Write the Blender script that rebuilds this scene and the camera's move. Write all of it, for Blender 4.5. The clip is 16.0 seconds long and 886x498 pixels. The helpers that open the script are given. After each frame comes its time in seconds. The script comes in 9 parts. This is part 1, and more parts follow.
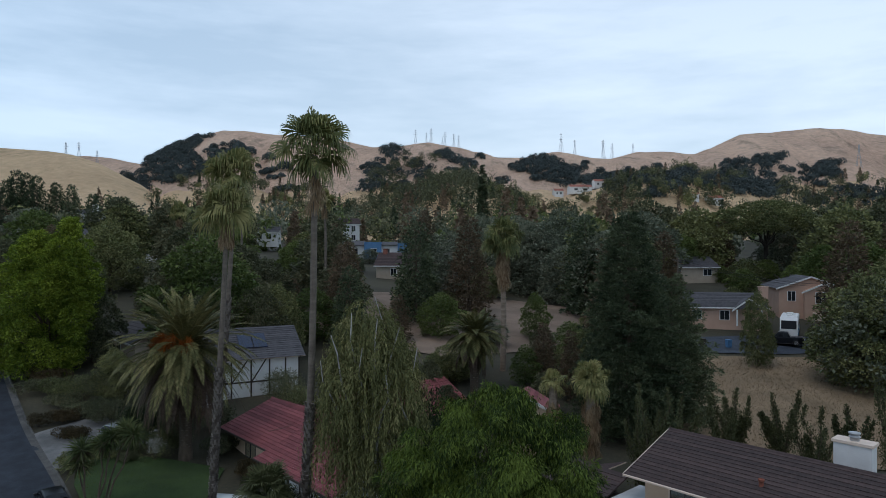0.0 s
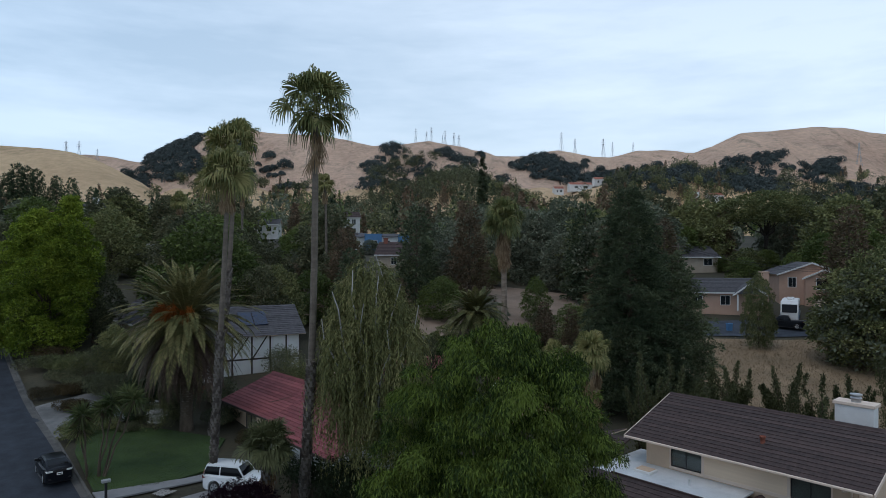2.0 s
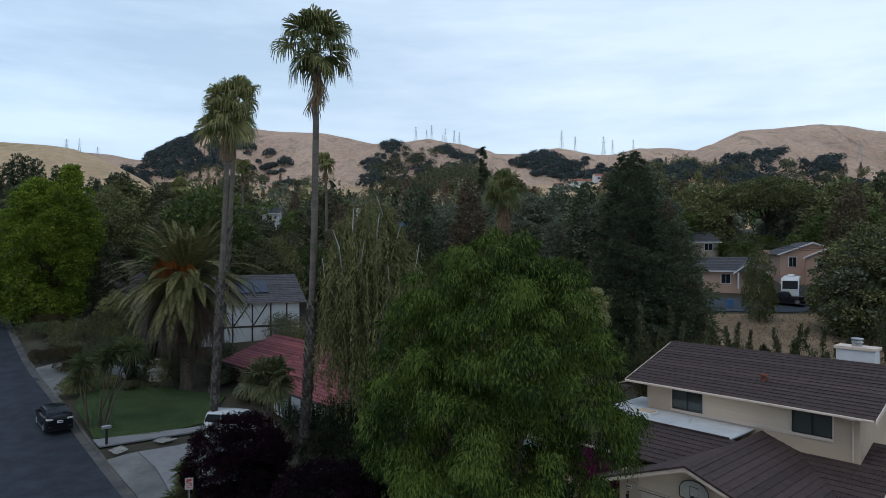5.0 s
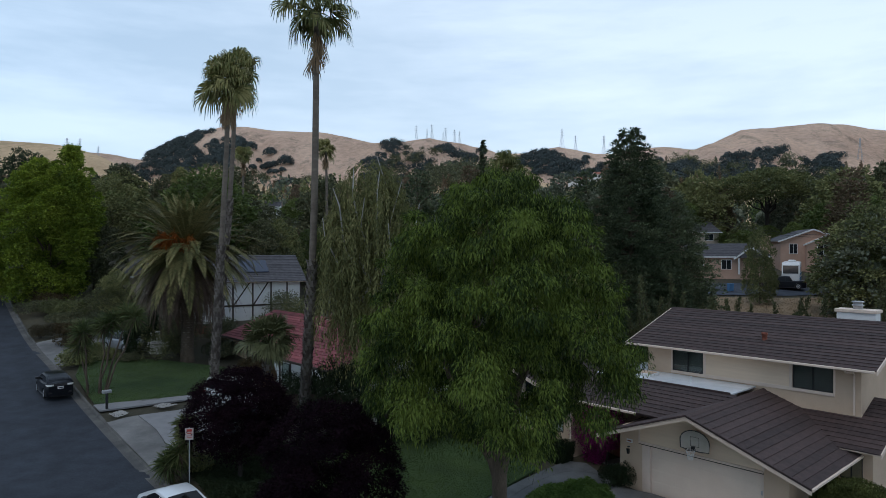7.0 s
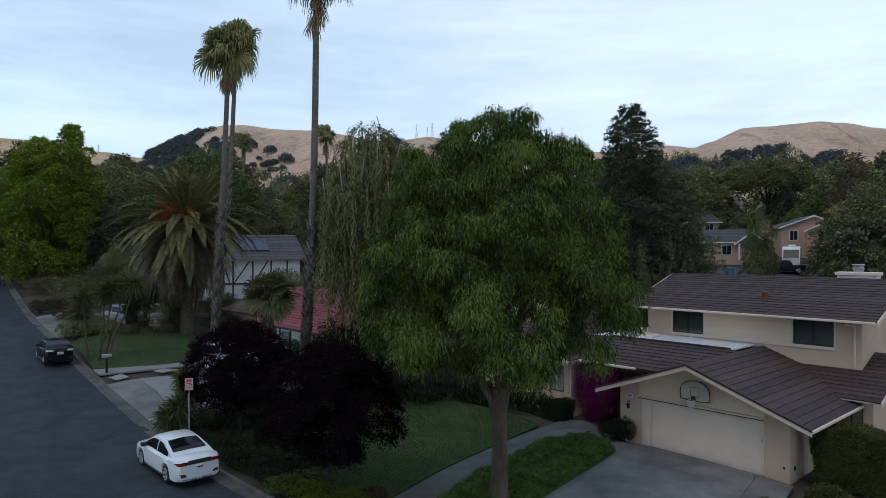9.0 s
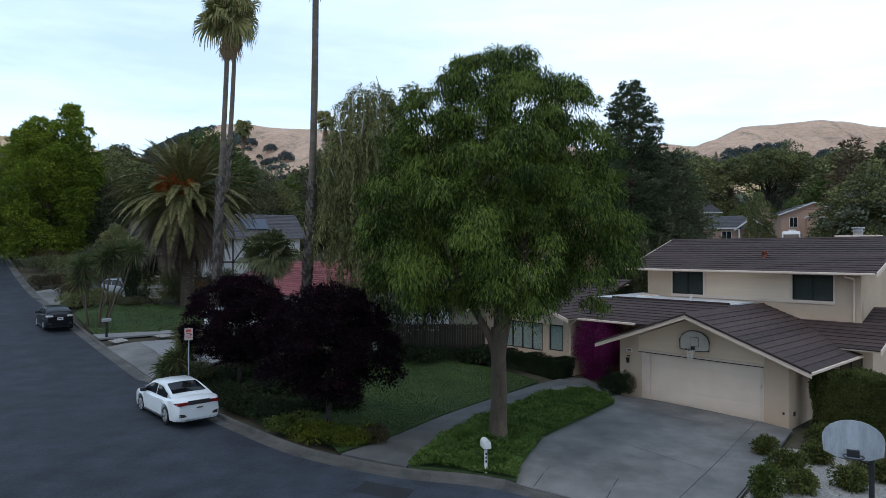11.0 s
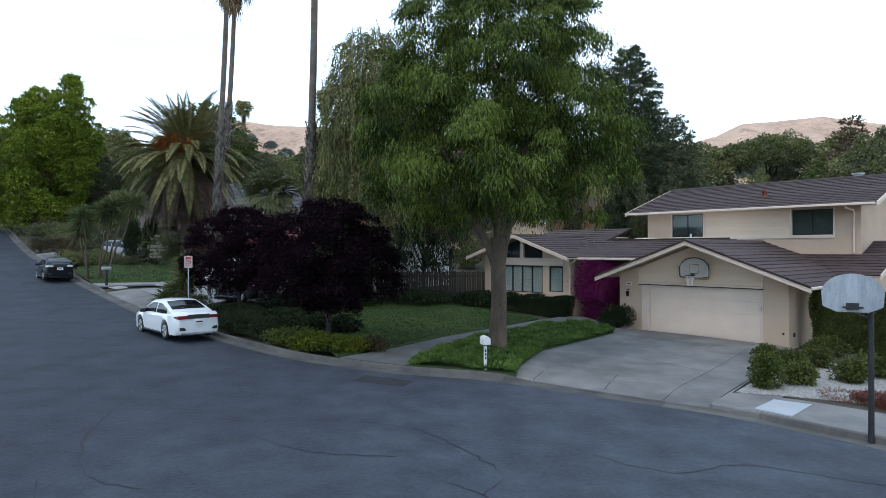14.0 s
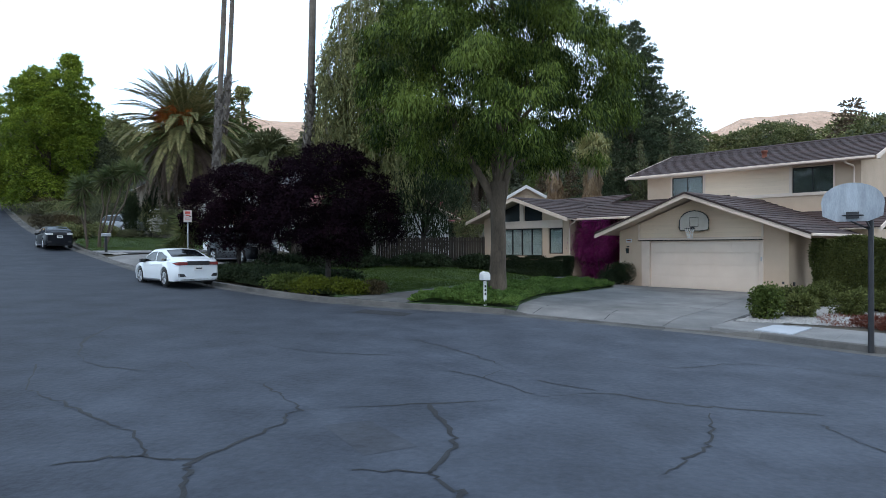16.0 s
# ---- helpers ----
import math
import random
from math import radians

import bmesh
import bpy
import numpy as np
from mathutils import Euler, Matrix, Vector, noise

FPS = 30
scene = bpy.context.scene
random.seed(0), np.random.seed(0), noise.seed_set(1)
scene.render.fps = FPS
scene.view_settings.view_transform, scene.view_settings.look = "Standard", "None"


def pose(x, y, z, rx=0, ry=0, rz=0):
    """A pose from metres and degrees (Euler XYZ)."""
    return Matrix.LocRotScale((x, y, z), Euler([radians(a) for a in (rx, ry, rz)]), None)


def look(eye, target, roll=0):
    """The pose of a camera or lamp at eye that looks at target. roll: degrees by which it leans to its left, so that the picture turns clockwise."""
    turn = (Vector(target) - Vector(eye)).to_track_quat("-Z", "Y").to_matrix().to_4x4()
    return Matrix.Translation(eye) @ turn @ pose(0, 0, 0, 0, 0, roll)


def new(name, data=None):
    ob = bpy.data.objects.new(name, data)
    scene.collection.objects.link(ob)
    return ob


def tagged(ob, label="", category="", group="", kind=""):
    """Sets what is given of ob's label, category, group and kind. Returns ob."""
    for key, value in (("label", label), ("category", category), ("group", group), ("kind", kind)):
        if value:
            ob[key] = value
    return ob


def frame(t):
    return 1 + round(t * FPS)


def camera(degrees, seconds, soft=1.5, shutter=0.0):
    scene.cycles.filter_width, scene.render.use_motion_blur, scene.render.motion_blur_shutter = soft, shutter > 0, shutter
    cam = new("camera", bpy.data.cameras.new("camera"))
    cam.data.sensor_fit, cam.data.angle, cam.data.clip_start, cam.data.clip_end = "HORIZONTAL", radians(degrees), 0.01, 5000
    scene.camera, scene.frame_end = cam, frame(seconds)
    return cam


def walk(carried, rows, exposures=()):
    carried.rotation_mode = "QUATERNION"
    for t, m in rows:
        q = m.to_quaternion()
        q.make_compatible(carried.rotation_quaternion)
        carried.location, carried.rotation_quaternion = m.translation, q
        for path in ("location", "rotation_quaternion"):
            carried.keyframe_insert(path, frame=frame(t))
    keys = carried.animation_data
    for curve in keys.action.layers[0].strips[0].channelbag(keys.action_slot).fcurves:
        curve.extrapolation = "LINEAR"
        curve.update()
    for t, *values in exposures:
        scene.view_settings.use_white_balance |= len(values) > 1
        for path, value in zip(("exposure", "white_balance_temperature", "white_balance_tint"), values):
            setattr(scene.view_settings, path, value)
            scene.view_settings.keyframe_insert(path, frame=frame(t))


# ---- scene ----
cam = camera(68.6, 16.0, 0.85)
METRES, EYE = 18.0, 20.05
ROWS = [
    (0.0, 0.0, 0.0, 0.0, 0.0, 0.0, -0.0),
    (0.5, -0.0015, -0.0, -0.0335, -0.0, -0.01, -0.01),
    (1.0, -0.0037, -0.0006, -0.0676, -0.0, -0.0, -0.0),
    (1.5, -0.0042, -0.0003, -0.1013, 0.01, 0.01, -0.0),
    (2.0, -0.0035, 0.0009, -0.1342, 0.01, 0.02, -0.0),
    (2.5, -0.003, 0.0008, -0.1663, 0.01, 0.01, 0.01),
    (3.0, -0.0028, 0.0018, -0.1986, 0.02, 0.01, 0.02),
    (3.5, -0.0052, 0.0014, -0.2296, 0.02, 0.02, 0.01),
    (4.0, -0.0058, 0.002, -0.2612, 0.02, 0.02, 0.01),
    (6.5, -0.0038, 0.0032, -0.4232, 0.07, 0.07, 0.05),
    (7.0, -0.0048, 0.0039, -0.455, 0.07, 0.09, 0.06),
    (7.5, -0.0043, 0.0053, -0.4874, 0.08, 0.1, 0.05),
    (8.0, -0.0048, 0.0047, -0.5187, 0.08, 0.09, 0.07),
    (8.5, -0.0047, 0.0053, -0.5499, 0.09, 0.09, 0.07),
    (9.0, -0.0038, 0.0059, -0.5814, 0.1, 0.08, 0.07),
    (11.5, -0.0023, 0.0054, -0.7387, 0.11, 0.12, 0.07),
    (12.0, -0.0019, 0.0061, -0.7679, 0.12, 0.14, 0.07),
    (12.5, -0.0014, 0.0061, -0.799, 0.14, 0.14, 0.09),
    (13.0, -0.0006, 0.0053, -0.8301, 0.14, 0.13, 0.08),
    (13.5, -0.0005, 0.0057, -0.861, 0.14, 0.12, 0.11),
    (14.0, -0.001, 0.0062, -0.8916, 0.14, 0.06, 0.13),
    (14.5, -0.0006, 0.0063, -0.9215, 0.14, -0.01, 0.16),
    (15.0, -0.0008, 0.0069, -0.9511, 0.14, -0.07, 0.19),
    (15.5, -0.0007, 0.0072, -0.9801, 0.14, -0.14, 0.22),
    (16.0, -0.0005, 0.0072, -0.9995, 0.14, -0.26, 0.27),
]
EXPOSURES = [(0.0, -1.12), (4.0, -1.05), (9.0, -0.97), (11.5, -0.5), (13.0, -0.15), (16.0, 0.05)]
walk(cam, [(t, pose(0, 0, EYE) @ pose(METRES * x, METRES * y, METRES * z, 90 + pitch, roll, yaw)) for t, x, y, z, yaw, pitch, roll in ROWS], EXPOSURES)

# ---- daylight: thin evening cloud ----
world = bpy.data.worlds.new("evening_sky")
scene.world = world
world.use_nodes = True
wn, wl = world.node_tree.nodes, world.node_tree.links
wn.clear()
w_out = wn.new("ShaderNodeOutputWorld")
w_bg = wn.new("ShaderNodeBackground")
w_sky = wn.new("ShaderNodeTexSky")
w_sky.sky_type, w_sky.sun_disc = "NISHITA", False
w_sky.sun_elevation, w_sky.sun_rotation = radians(61), radians(216)
w_sky.air_density, w_sky.dust_density, w_sky.ozone_density = 1.0, 1.5, 1.5
w_co = wn.new("ShaderNodeTexCoord")
w_map = wn.new("ShaderNodeMapping")
w_map.inputs["Scale"].default_value = (1.0, 1.6, 6.0)
w_map.inputs["Location"].default_value = (0.4, 0.1, 0.0)
w_noise = wn.new("ShaderNodeTexNoise")
w_noise.inputs["Scale"].default_value, w_noise.inputs["Detail"].default_value = 1.7, 7.0
w_noise.inputs["Roughness"].default_value = 0.58
w_ramp = wn.new("ShaderNodeValToRGB")
w_ramp.color_ramp.elements[0].position, w_ramp.color_ramp.elements[0].color = 0.34, (4.25, 5.35, 6.5, 1)
w_ramp.color_ramp.elements[1].position, w_ramp.color_ramp.elements[1].color = 0.62, (6.2, 7.25, 8.4, 1)
w_mix = wn.new("ShaderNodeMix")
w_mix.data_type = "RGBA"
w_mix.inputs[0].default_value = 0.8
wl.new(w_co.outputs["Generated"], w_map.inputs["Vector"])
wl.new(w_map.outputs["Vector"], w_noise.inputs["Vector"])
wl.new(w_noise.outputs["Fac"], w_ramp.inputs["Fac"])
wl.new(w_sky.outputs["Color"], w_mix.inputs[6])
wl.new(w_ramp.outputs["Color"], w_mix.inputs[7])
# the evening sky is brightest low down and dims overhead
w_sep, w_fall, w_mul = wn.new("ShaderNodeSeparateXYZ"), wn.new("ShaderNodeMapRange"), wn.new("ShaderNodeVectorMath")
w_fall.interpolation_type = "SMOOTHSTEP"
for k, v in (("From Min", 0.1), ("From Max", 0.8), ("To Min", 2.65), ("To Max", 1.75)):
    w_fall.inputs[k].default_value = v
w_mul.operation = "SCALE"
wl.new(w_co.outputs["Generated"], w_sep.inputs[0])
wl.new(w_sep.outputs["Z"], w_fall.inputs["Value"])
wl.new(w_mix.outputs[2], w_mul.inputs[0])
wl.new(w_fall.outputs["Result"], w_mul.inputs["Scale"])
w_blue = wn.new("ShaderNodeMix")
w_blue.data_type = "RGBA"
w_blue.inputs[6].default_value, w_blue.inputs[7].default_value = (1.0, 1.0, 1.0, 1), (0.94, 1.0, 1.08, 1)
w_up = wn.new("ShaderNodeMapRange")
w_up.inputs["From Min"].default_value, w_up.inputs["From Max"].default_value = 0.15, 0.6
wl.new(w_sep.outputs["Z"], w_up.inputs["Value"])
wl.new(w_up.outputs["Result"], w_blue.inputs[0])
w_tint = wn.new("ShaderNodeVectorMath")
w_tint.operation = "MULTIPLY"
wl.new(w_mul.outputs[0], w_tint.inputs[0])
wl.new(w_blue.outputs[2], w_tint.inputs[1])
w_side, w_west, w_tone = wn.new("ShaderNodeMapRange"), wn.new("ShaderNodeMix"), wn.new("ShaderNodeVectorMath")
w_side.inputs["From Min"].default_value, w_side.inputs["From Max"].default_value = -0.6, -0.05
w_west.data_type = "RGBA"
w_west.inputs[6].default_value, w_west.inputs[7].default_value = (0.84, 0.9, 0.95, 1), (1.0, 1.0, 1.0, 1)
w_tone.operation = "MULTIPLY"
wl.new(w_sep.outputs["X"], w_side.inputs["Value"])
wl.new(w_side.outputs["Result"], w_west.inputs[0])
wl.new(w_tint.outputs[0], w_tone.inputs[0])
wl.new(w_west.outputs[2], w_tone.inputs[1])
w_back, w_dim = wn.new("ShaderNodeMapRange"), wn.new("ShaderNodeVectorMath")
w_back.interpolation_type = "SMOOTHSTEP"
for k, v in (("From Min", -0.8), ("From Max", 0.4), ("To Min", 0.78), ("To Max", 1.0)):
    w_back.inputs[k].default_value = v
w_dim.operation = "SCALE"
wl.new(w_sep.outputs["Y"], w_back.inputs["Value"])
wl.new(w_tone.outputs[0], w_dim.inputs[0])
wl.new(w_back.outputs["Result"], w_dim.inputs["Scale"])
wl.new(w_dim.outputs[0], w_bg.inputs["Color"])
w_bg.inputs["Strength"].default_value = 0.12
wl.new(w_bg.outputs["Background"], w_out.inputs["Surface"])
sun = new("sun", bpy.data.lights.new("sun", "SUN"))
sun.data.energy, sun.data.angle, sun.data.color = 0.98, radians(24), (1.0, 0.9, 0.81)
sun.matrix_world = look((-13, -17.5, 40), (0, 0, 0))

# ---- materials ----
def surface(name, low, high, scale=2.0, rough=0.8, bump=0.2, fine=40.0, metal=0.0, island=0.0, objrand=0.0, stain=0.0, stretch=(1, 1, 1), clear=0.0):
    """A worn matte surface: two scales of colour variation and fine relief."""
    m = bpy.data.materials.new(name)
    m.use_nodes = True
    n, l = m.node_tree.nodes, m.node_tree.links
    b = n["Principled BSDF"]
    co, mp = n.new("ShaderNodeTexCoord"), n.new("ShaderNodeMapping")
    mp.inputs["Scale"].default_value = stretch
    l.new(co.outputs["Object"], mp.inputs["Vector"])
    big, small = n.new("ShaderNodeTexNoise"), n.new("ShaderNodeTexNoise")
    big.inputs["Scale"].default_value, big.inputs["Detail"].default_value = scale, 5
    small.inputs["Scale"].default_value, small.inputs["Detail"].default_value = fine, 4
    for k in (big, small):
        l.new(mp.outputs["Vector"], k.inputs["Vector"])
    add = n.new("ShaderNodeMath")
    add.operation = "MULTIPLY_ADD"
    l.new(big.outputs["Fac"], add.inputs[0])
    add.inputs[1].default_value = 0.62
    half = n.new("ShaderNodeMath")
    half.operation = "MULTIPLY"
    l.new(small.outputs["Fac"], half.inputs[0])
    half.inputs[1].default_value = 0.38
    l.new(half.outputs[0], add.inputs[2])
    last = add.outputs[0]
    for amount, socket in ((island, "i"), (objrand, "o")):
        if amount:
            src = n.new("ShaderNodeNewGeometry").outputs["Random Per Island"] if socket == "i" else n.new("ShaderNodeObjectInfo").outputs["Random"]
            k = n.new("ShaderNodeMath")
            k.operation = "MULTIPLY_ADD"
            l.new(src, k.inputs[0])
            k.inputs[1].default_value = amount
            off = n.new("ShaderNodeMath")
            off.operation = "SUBTRACT"
            l.new(last, off.inputs[0])
            off.inputs[1].default_value = amount / 2
            l.new(off.outputs[0], k.inputs[2])
            last = k.outputs[0]
    ramp = n.new("ShaderNodeValToRGB")
    e = ramp.color_ramp.elements
    e[0].position, e[0].color = 0.33, (*low, 1)
    e[1].position, e[1].color = 0.67, (*high, 1)
    l.new(last, ramp.inputs["Fac"])
    col = ramp.outputs["Color"]
    if stain:
        st = n.new("ShaderNodeTexNoise")
        st.inputs["Scale"].default_value, st.inputs["Detail"].default_value = scale * 0.31, 8
        st.inputs["Roughness"].default_value = 0.7
        l.new(mp.outputs["Vector"], st.inputs["Vector"])
        r2 = n.new("ShaderNodeValToRGB")
        r2.color_ramp.elements[0].position, r2.color_ramp.elements[1].position = 0.38, 0.6
        v = 1 - stain
        r2.color_ramp.elements[0].color = (v, v, v, 1)
        l.new(st.outputs["Fac"], r2.inputs["Fac"])
        mu = n.new("ShaderNodeMix")
        mu.data_type, mu.blend_type = "RGBA", "MULTIPLY"
        mu.inputs[0].default_value = 1.0
        l.new(col, mu.inputs[6])
        l.new(r2.outputs["Color"], mu.inputs[7])
        col = mu.outputs[2]
    l.new(col, b.inputs["Base Color"])
    b.inputs["Roughness"].default_value, b.inputs["Metallic"].default_value = rough, metal
    if clear:
        b.inputs["Coat Weight"].default_value, b.inputs["Coat Roughness"].default_value = clear, 0.06
    if bump:
        bp = n.new("ShaderNodeBump")
        bp.inputs["Strength"].default_value, bp.inputs["Distance"].default_value = bump, 0.02
        l.new(small.outputs["Fac"], bp.inputs["Height"])
        l.new(bp.outputs["Normal"], b.inputs["Normal"])
    return m


def leaf(name, dark, mid, light, scale=0.6, through_light=0.3, rough=0.55, vary=0.45, gloss=0.17):
    """Foliage: each leaf its own tone, clumps drifting from dark to light, some light passing through."""
    m = bpy.data.materials.new(name)
    m.use_nodes = True
    n, l = m.node_tree.nodes, m.node_tree.links
    b, out = n["Principled BSDF"], n["Material Output"]
    geo, co, big = n.new("ShaderNodeNewGeometry"), n.new("ShaderNodeTexCoord"), n.new("ShaderNodeTexNoise")
    info = n.new("ShaderNodeObjectInfo")
    big.inputs["Scale"].default_value, big.inputs["Detail"].default_value = scale, 3
    l.new(co.outputs["Object"], big.inputs["Vector"])
    a, c = n.new("ShaderNodeMath"), n.new("ShaderNodeMath")
    a.operation = c.operation = "MULTIPLY_ADD"
    l.new(geo.outputs["Random Per Island"], a.inputs[0])
    a.inputs[1].default_value = vary
    l.new(big.outputs["Fac"], a.inputs[2])
    l.new(info.outputs["Random"], c.inputs[0])
    c.inputs[1].default_value = 0.3
    lower = n.new("ShaderNodeMath")
    lower.operation = "SUBTRACT"
    l.new(a.outputs[0], lower.inputs[0])
    lower.inputs[1].default_value = 0.07 - (0.45 - vary) / 2
    l.new(lower.outputs[0], c.inputs[2])
    ramp = n.new("ShaderNodeValToRGB")
    e = ramp.color_ramp.elements
    e[0].position, e[0].color = 0.45, (*dark, 1)
    e[1].position, e[1].color = 1.12, (*light, 1)
    e[1].position = 1.0
    k = e.new(0.78)
    k.color = (*mid, 1)
    l.new(c.outputs[0], ramp.inputs["Fac"])
    l.new(ramp.outputs["Color"], b.inputs["Base Color"])
    b.inputs["Roughness"].default_value = rough
    b.inputs["Specular IOR Level"].default_value = gloss
    tr, mix = n.new("ShaderNodeBsdfTranslucent"), n.new("ShaderNodeMixShader")
    l.new(ramp.outputs["Color"], tr.inputs["Color"])
    mix.inputs[0].default_value = through_light
    l.new(b.outputs[0], mix.inputs[1])
    l.new(tr.outputs[0], mix.inputs[2])
    l.new(mix.outputs[0], out.inputs["Surface"])
    return m


def glass(name, tint=(0.02, 0.025, 0.03), rough=0.04):
    m = bpy.data.materials.new(name)
    m.use_nodes = True
    b = m.node_tree.nodes["Principled BSDF"]
    b.inputs["Base Color"].default_value = (*tint, 1)
    b.inputs["Roughness"].default_value = rough
    b.inputs["Specular IOR Level"].default_value = 0.6
    b.inputs["IOR"].default_value = 1.5
    return m


def glow(name, colour, power):
    m = bpy.data.materials.new(name)
    m.use_nodes = True
    b = m.node_tree.nodes["Principled BSDF"]
    b.inputs["Emission Color"].default_value = (*colour, 1)
    b.inputs["Emission Strength"].default_value = power
    return m


M_ASPHALT = surface("asphalt", (0.0290, 0.0362, 0.0500), (0.0640, 0.0770, 0.1000), 0.95, 0.8, 0.7, 11, stain=0.28)
M_ASPHALT.node_tree.nodes["Principled BSDF"].inputs["Specular IOR Level"].default_value = 0.3
# the asphalt colour is scaled darker towards -x, along a noise-broken gradient
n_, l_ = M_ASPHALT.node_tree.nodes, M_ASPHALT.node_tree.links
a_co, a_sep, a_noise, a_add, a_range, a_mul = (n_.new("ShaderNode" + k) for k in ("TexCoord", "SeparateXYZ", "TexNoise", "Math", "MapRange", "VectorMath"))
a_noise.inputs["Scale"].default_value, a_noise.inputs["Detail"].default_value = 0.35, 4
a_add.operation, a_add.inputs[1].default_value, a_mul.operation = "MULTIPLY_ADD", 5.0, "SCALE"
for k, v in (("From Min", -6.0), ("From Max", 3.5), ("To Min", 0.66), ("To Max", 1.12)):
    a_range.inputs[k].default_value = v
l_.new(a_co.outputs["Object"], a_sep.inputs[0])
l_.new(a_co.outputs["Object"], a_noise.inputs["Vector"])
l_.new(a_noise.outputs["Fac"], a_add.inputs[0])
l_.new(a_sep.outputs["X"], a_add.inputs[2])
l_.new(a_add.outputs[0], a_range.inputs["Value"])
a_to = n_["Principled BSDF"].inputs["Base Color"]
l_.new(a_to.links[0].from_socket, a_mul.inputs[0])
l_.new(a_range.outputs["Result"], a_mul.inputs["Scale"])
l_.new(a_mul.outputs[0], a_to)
M_PATCH = surface("asphalt_patch", (0.0120, 0.0135, 0.0170), (0.0230, 0.0255, 0.0310), 1.2, 0.9, 0.3, 60)
M_CRACK = surface("crack_seal", (0.0056, 0.0063, 0.0084), (0.0140, 0.0161, 0.0196), 3, 0.8, 0.2, 50)
M_CONCRETE = surface("old_concrete", (0.1376, 0.1398, 0.1389), (0.2385, 0.2315, 0.2232), 0.9, 0.9, 0.25, 45, stain=0.4, objrand=0.15)
M_KERB = surface("kerb_concrete", (0.0630, 0.0627, 0.0603), (0.1428, 0.1349, 0.1251), 1.4, 0.9, 0.3, 40, stain=0.3, objrand=0.2)
M_PATH = surface("path_concrete", (0.0920, 0.0960, 0.0976), (0.1560, 0.1584, 0.1568), 1.1, 0.9, 0.3, 45, stain=0.35)
M_SLAB = surface("new_concrete", (0.1944, 0.1944, 0.2022), (0.2484, 0.2484, 0.2527), 2, 0.85, 0.1, 40)
M_COVER = surface("pale_new_concrete", (0.3323, 0.3612, 0.3992), (0.4046, 0.4262, 0.4583), 2, 0.85, 0.1, 40)
M_SOIL = surface("dry_soil", (0.035, 0.03, 0.021), (0.09, 0.075, 0.05), 0.5, 0.95, 0.5, 12, stain=0.3)
M_GROUND = surface("valley_ground", (0.03, 0.029, 0.018), (0.085, 0.075, 0.045), 0.12, 0.95, 0.5, 4, stain=0.3)
M_DRYGRASS = surface("dry_grass", (0.1955, 0.1360, 0.0800), (0.3570, 0.2560, 0.1600), 0.22, 0.95, 0.6, 6, stain=0.3)
M_CLEARING = surface("brown_dry_grass", (0.17, 0.12, 0.088), (0.31, 0.225, 0.168), 0.22, 0.95, 0.6, 6, stain=0.35)
M_LAWN = surface("lawn", (0.0280, 0.0550, 0.0156), (0.0600, 0.1050, 0.0286), 0.7, 0.9, 0.6, 30, stain=0.2)
M_STUCCO = surface("beige_stucco", (0.5519, 0.4076, 0.2936), (0.6577, 0.4964, 0.3643), 0.8, 0.9, 0.25, 90, stain=0.08)
M_SIDING = surface("cream_siding", (0.7115, 0.5530, 0.4078), (0.8169, 0.6432, 0.4757), 1.0, 0.7, 0.08, 60, stretch=(0.4, 4, 6))
M_TRIM = surface("cream_trim", (0.6551, 0.5293, 0.4359), (0.7643, 0.6175, 0.5117), 1.5, 0.6, 0.05, 50)
M_DOORPAINT = surface("garage_door_paint", (0.7146, 0.5778, 0.4710), (0.8068, 0.6619, 0.5442), 0.9, 0.55, 0.05, 40)
M_SHINGLE = surface("brown_shingle", (0.0348, 0.0217, 0.0204), (0.0769, 0.0478, 0.0438), 3.5, 0.85, 0.35, 40, objrand=0.25)
M_SHINGLE2 = surface("grey_shingle", (0.0480, 0.0464, 0.0521), (0.0960, 0.0920, 0.1008), 2.5, 0.9, 0.35, 30, objrand=0.2)
M_MEMBRANE = surface("white_roof_membrane", (0.55, 0.58, 0.6), (0.72, 0.74, 0.76), 0.8, 0.5, 0.1, 20, stain=0.25)
M_REDTILE = surface("red_roof_tile", (0.17, 0.04, 0.045), (0.3, 0.085, 0.09), 2.2, 0.75, 0.25, 25, objrand=0.35, stain=0.2)
M_WHITE = surface("white_paint", (0.66, 0.66, 0.65), (0.78, 0.78, 0.77), 1.2, 0.6, 0.06, 50, stain=0.06)
M_TIMBER = surface("dark_timber", (0.03, 0.022, 0.018), (0.06, 0.045, 0.035), 5, 0.8, 0.2, 40)
M_FENCE = surface("weathered_fence", (0.0275, 0.0204, 0.0154), (0.0550, 0.0413, 0.0303), 3, 0.9, 0.3, 40, objrand=0.3, stretch=(3, 3, 0.4))
M_BRICK = surface("red_brick", (0.2, 0.07, 0.05), (0.3, 0.12, 0.085), 6, 0.9, 0.3, 40)
M_TERRA = surface("terracotta_pipe", (0.28, 0.09, 0.06), (0.36, 0.13, 0.085), 6, 0.8, 0.1, 40)
M_PINK = surface("pink_stucco", (0.46, 0.3, 0.225), (0.54, 0.36, 0.275), 0.8, 0.9, 0.15, 40)
M_TAN = surface("tan_stucco", (0.36, 0.3, 0.24), (0.46, 0.39, 0.31), 0.8, 0.9, 0.15, 40)
M_BLUEWALL = surface("blue_wall", (0.06, 0.17, 0.33), (0.1, 0.23, 0.42), 0.7, 0.7, 0.1, 40)
M_BLACK = surface("black_metal", (0.012, 0.012, 0.014), (0.025, 0.025, 0.028), 4, 0.5, 0.05, 40)
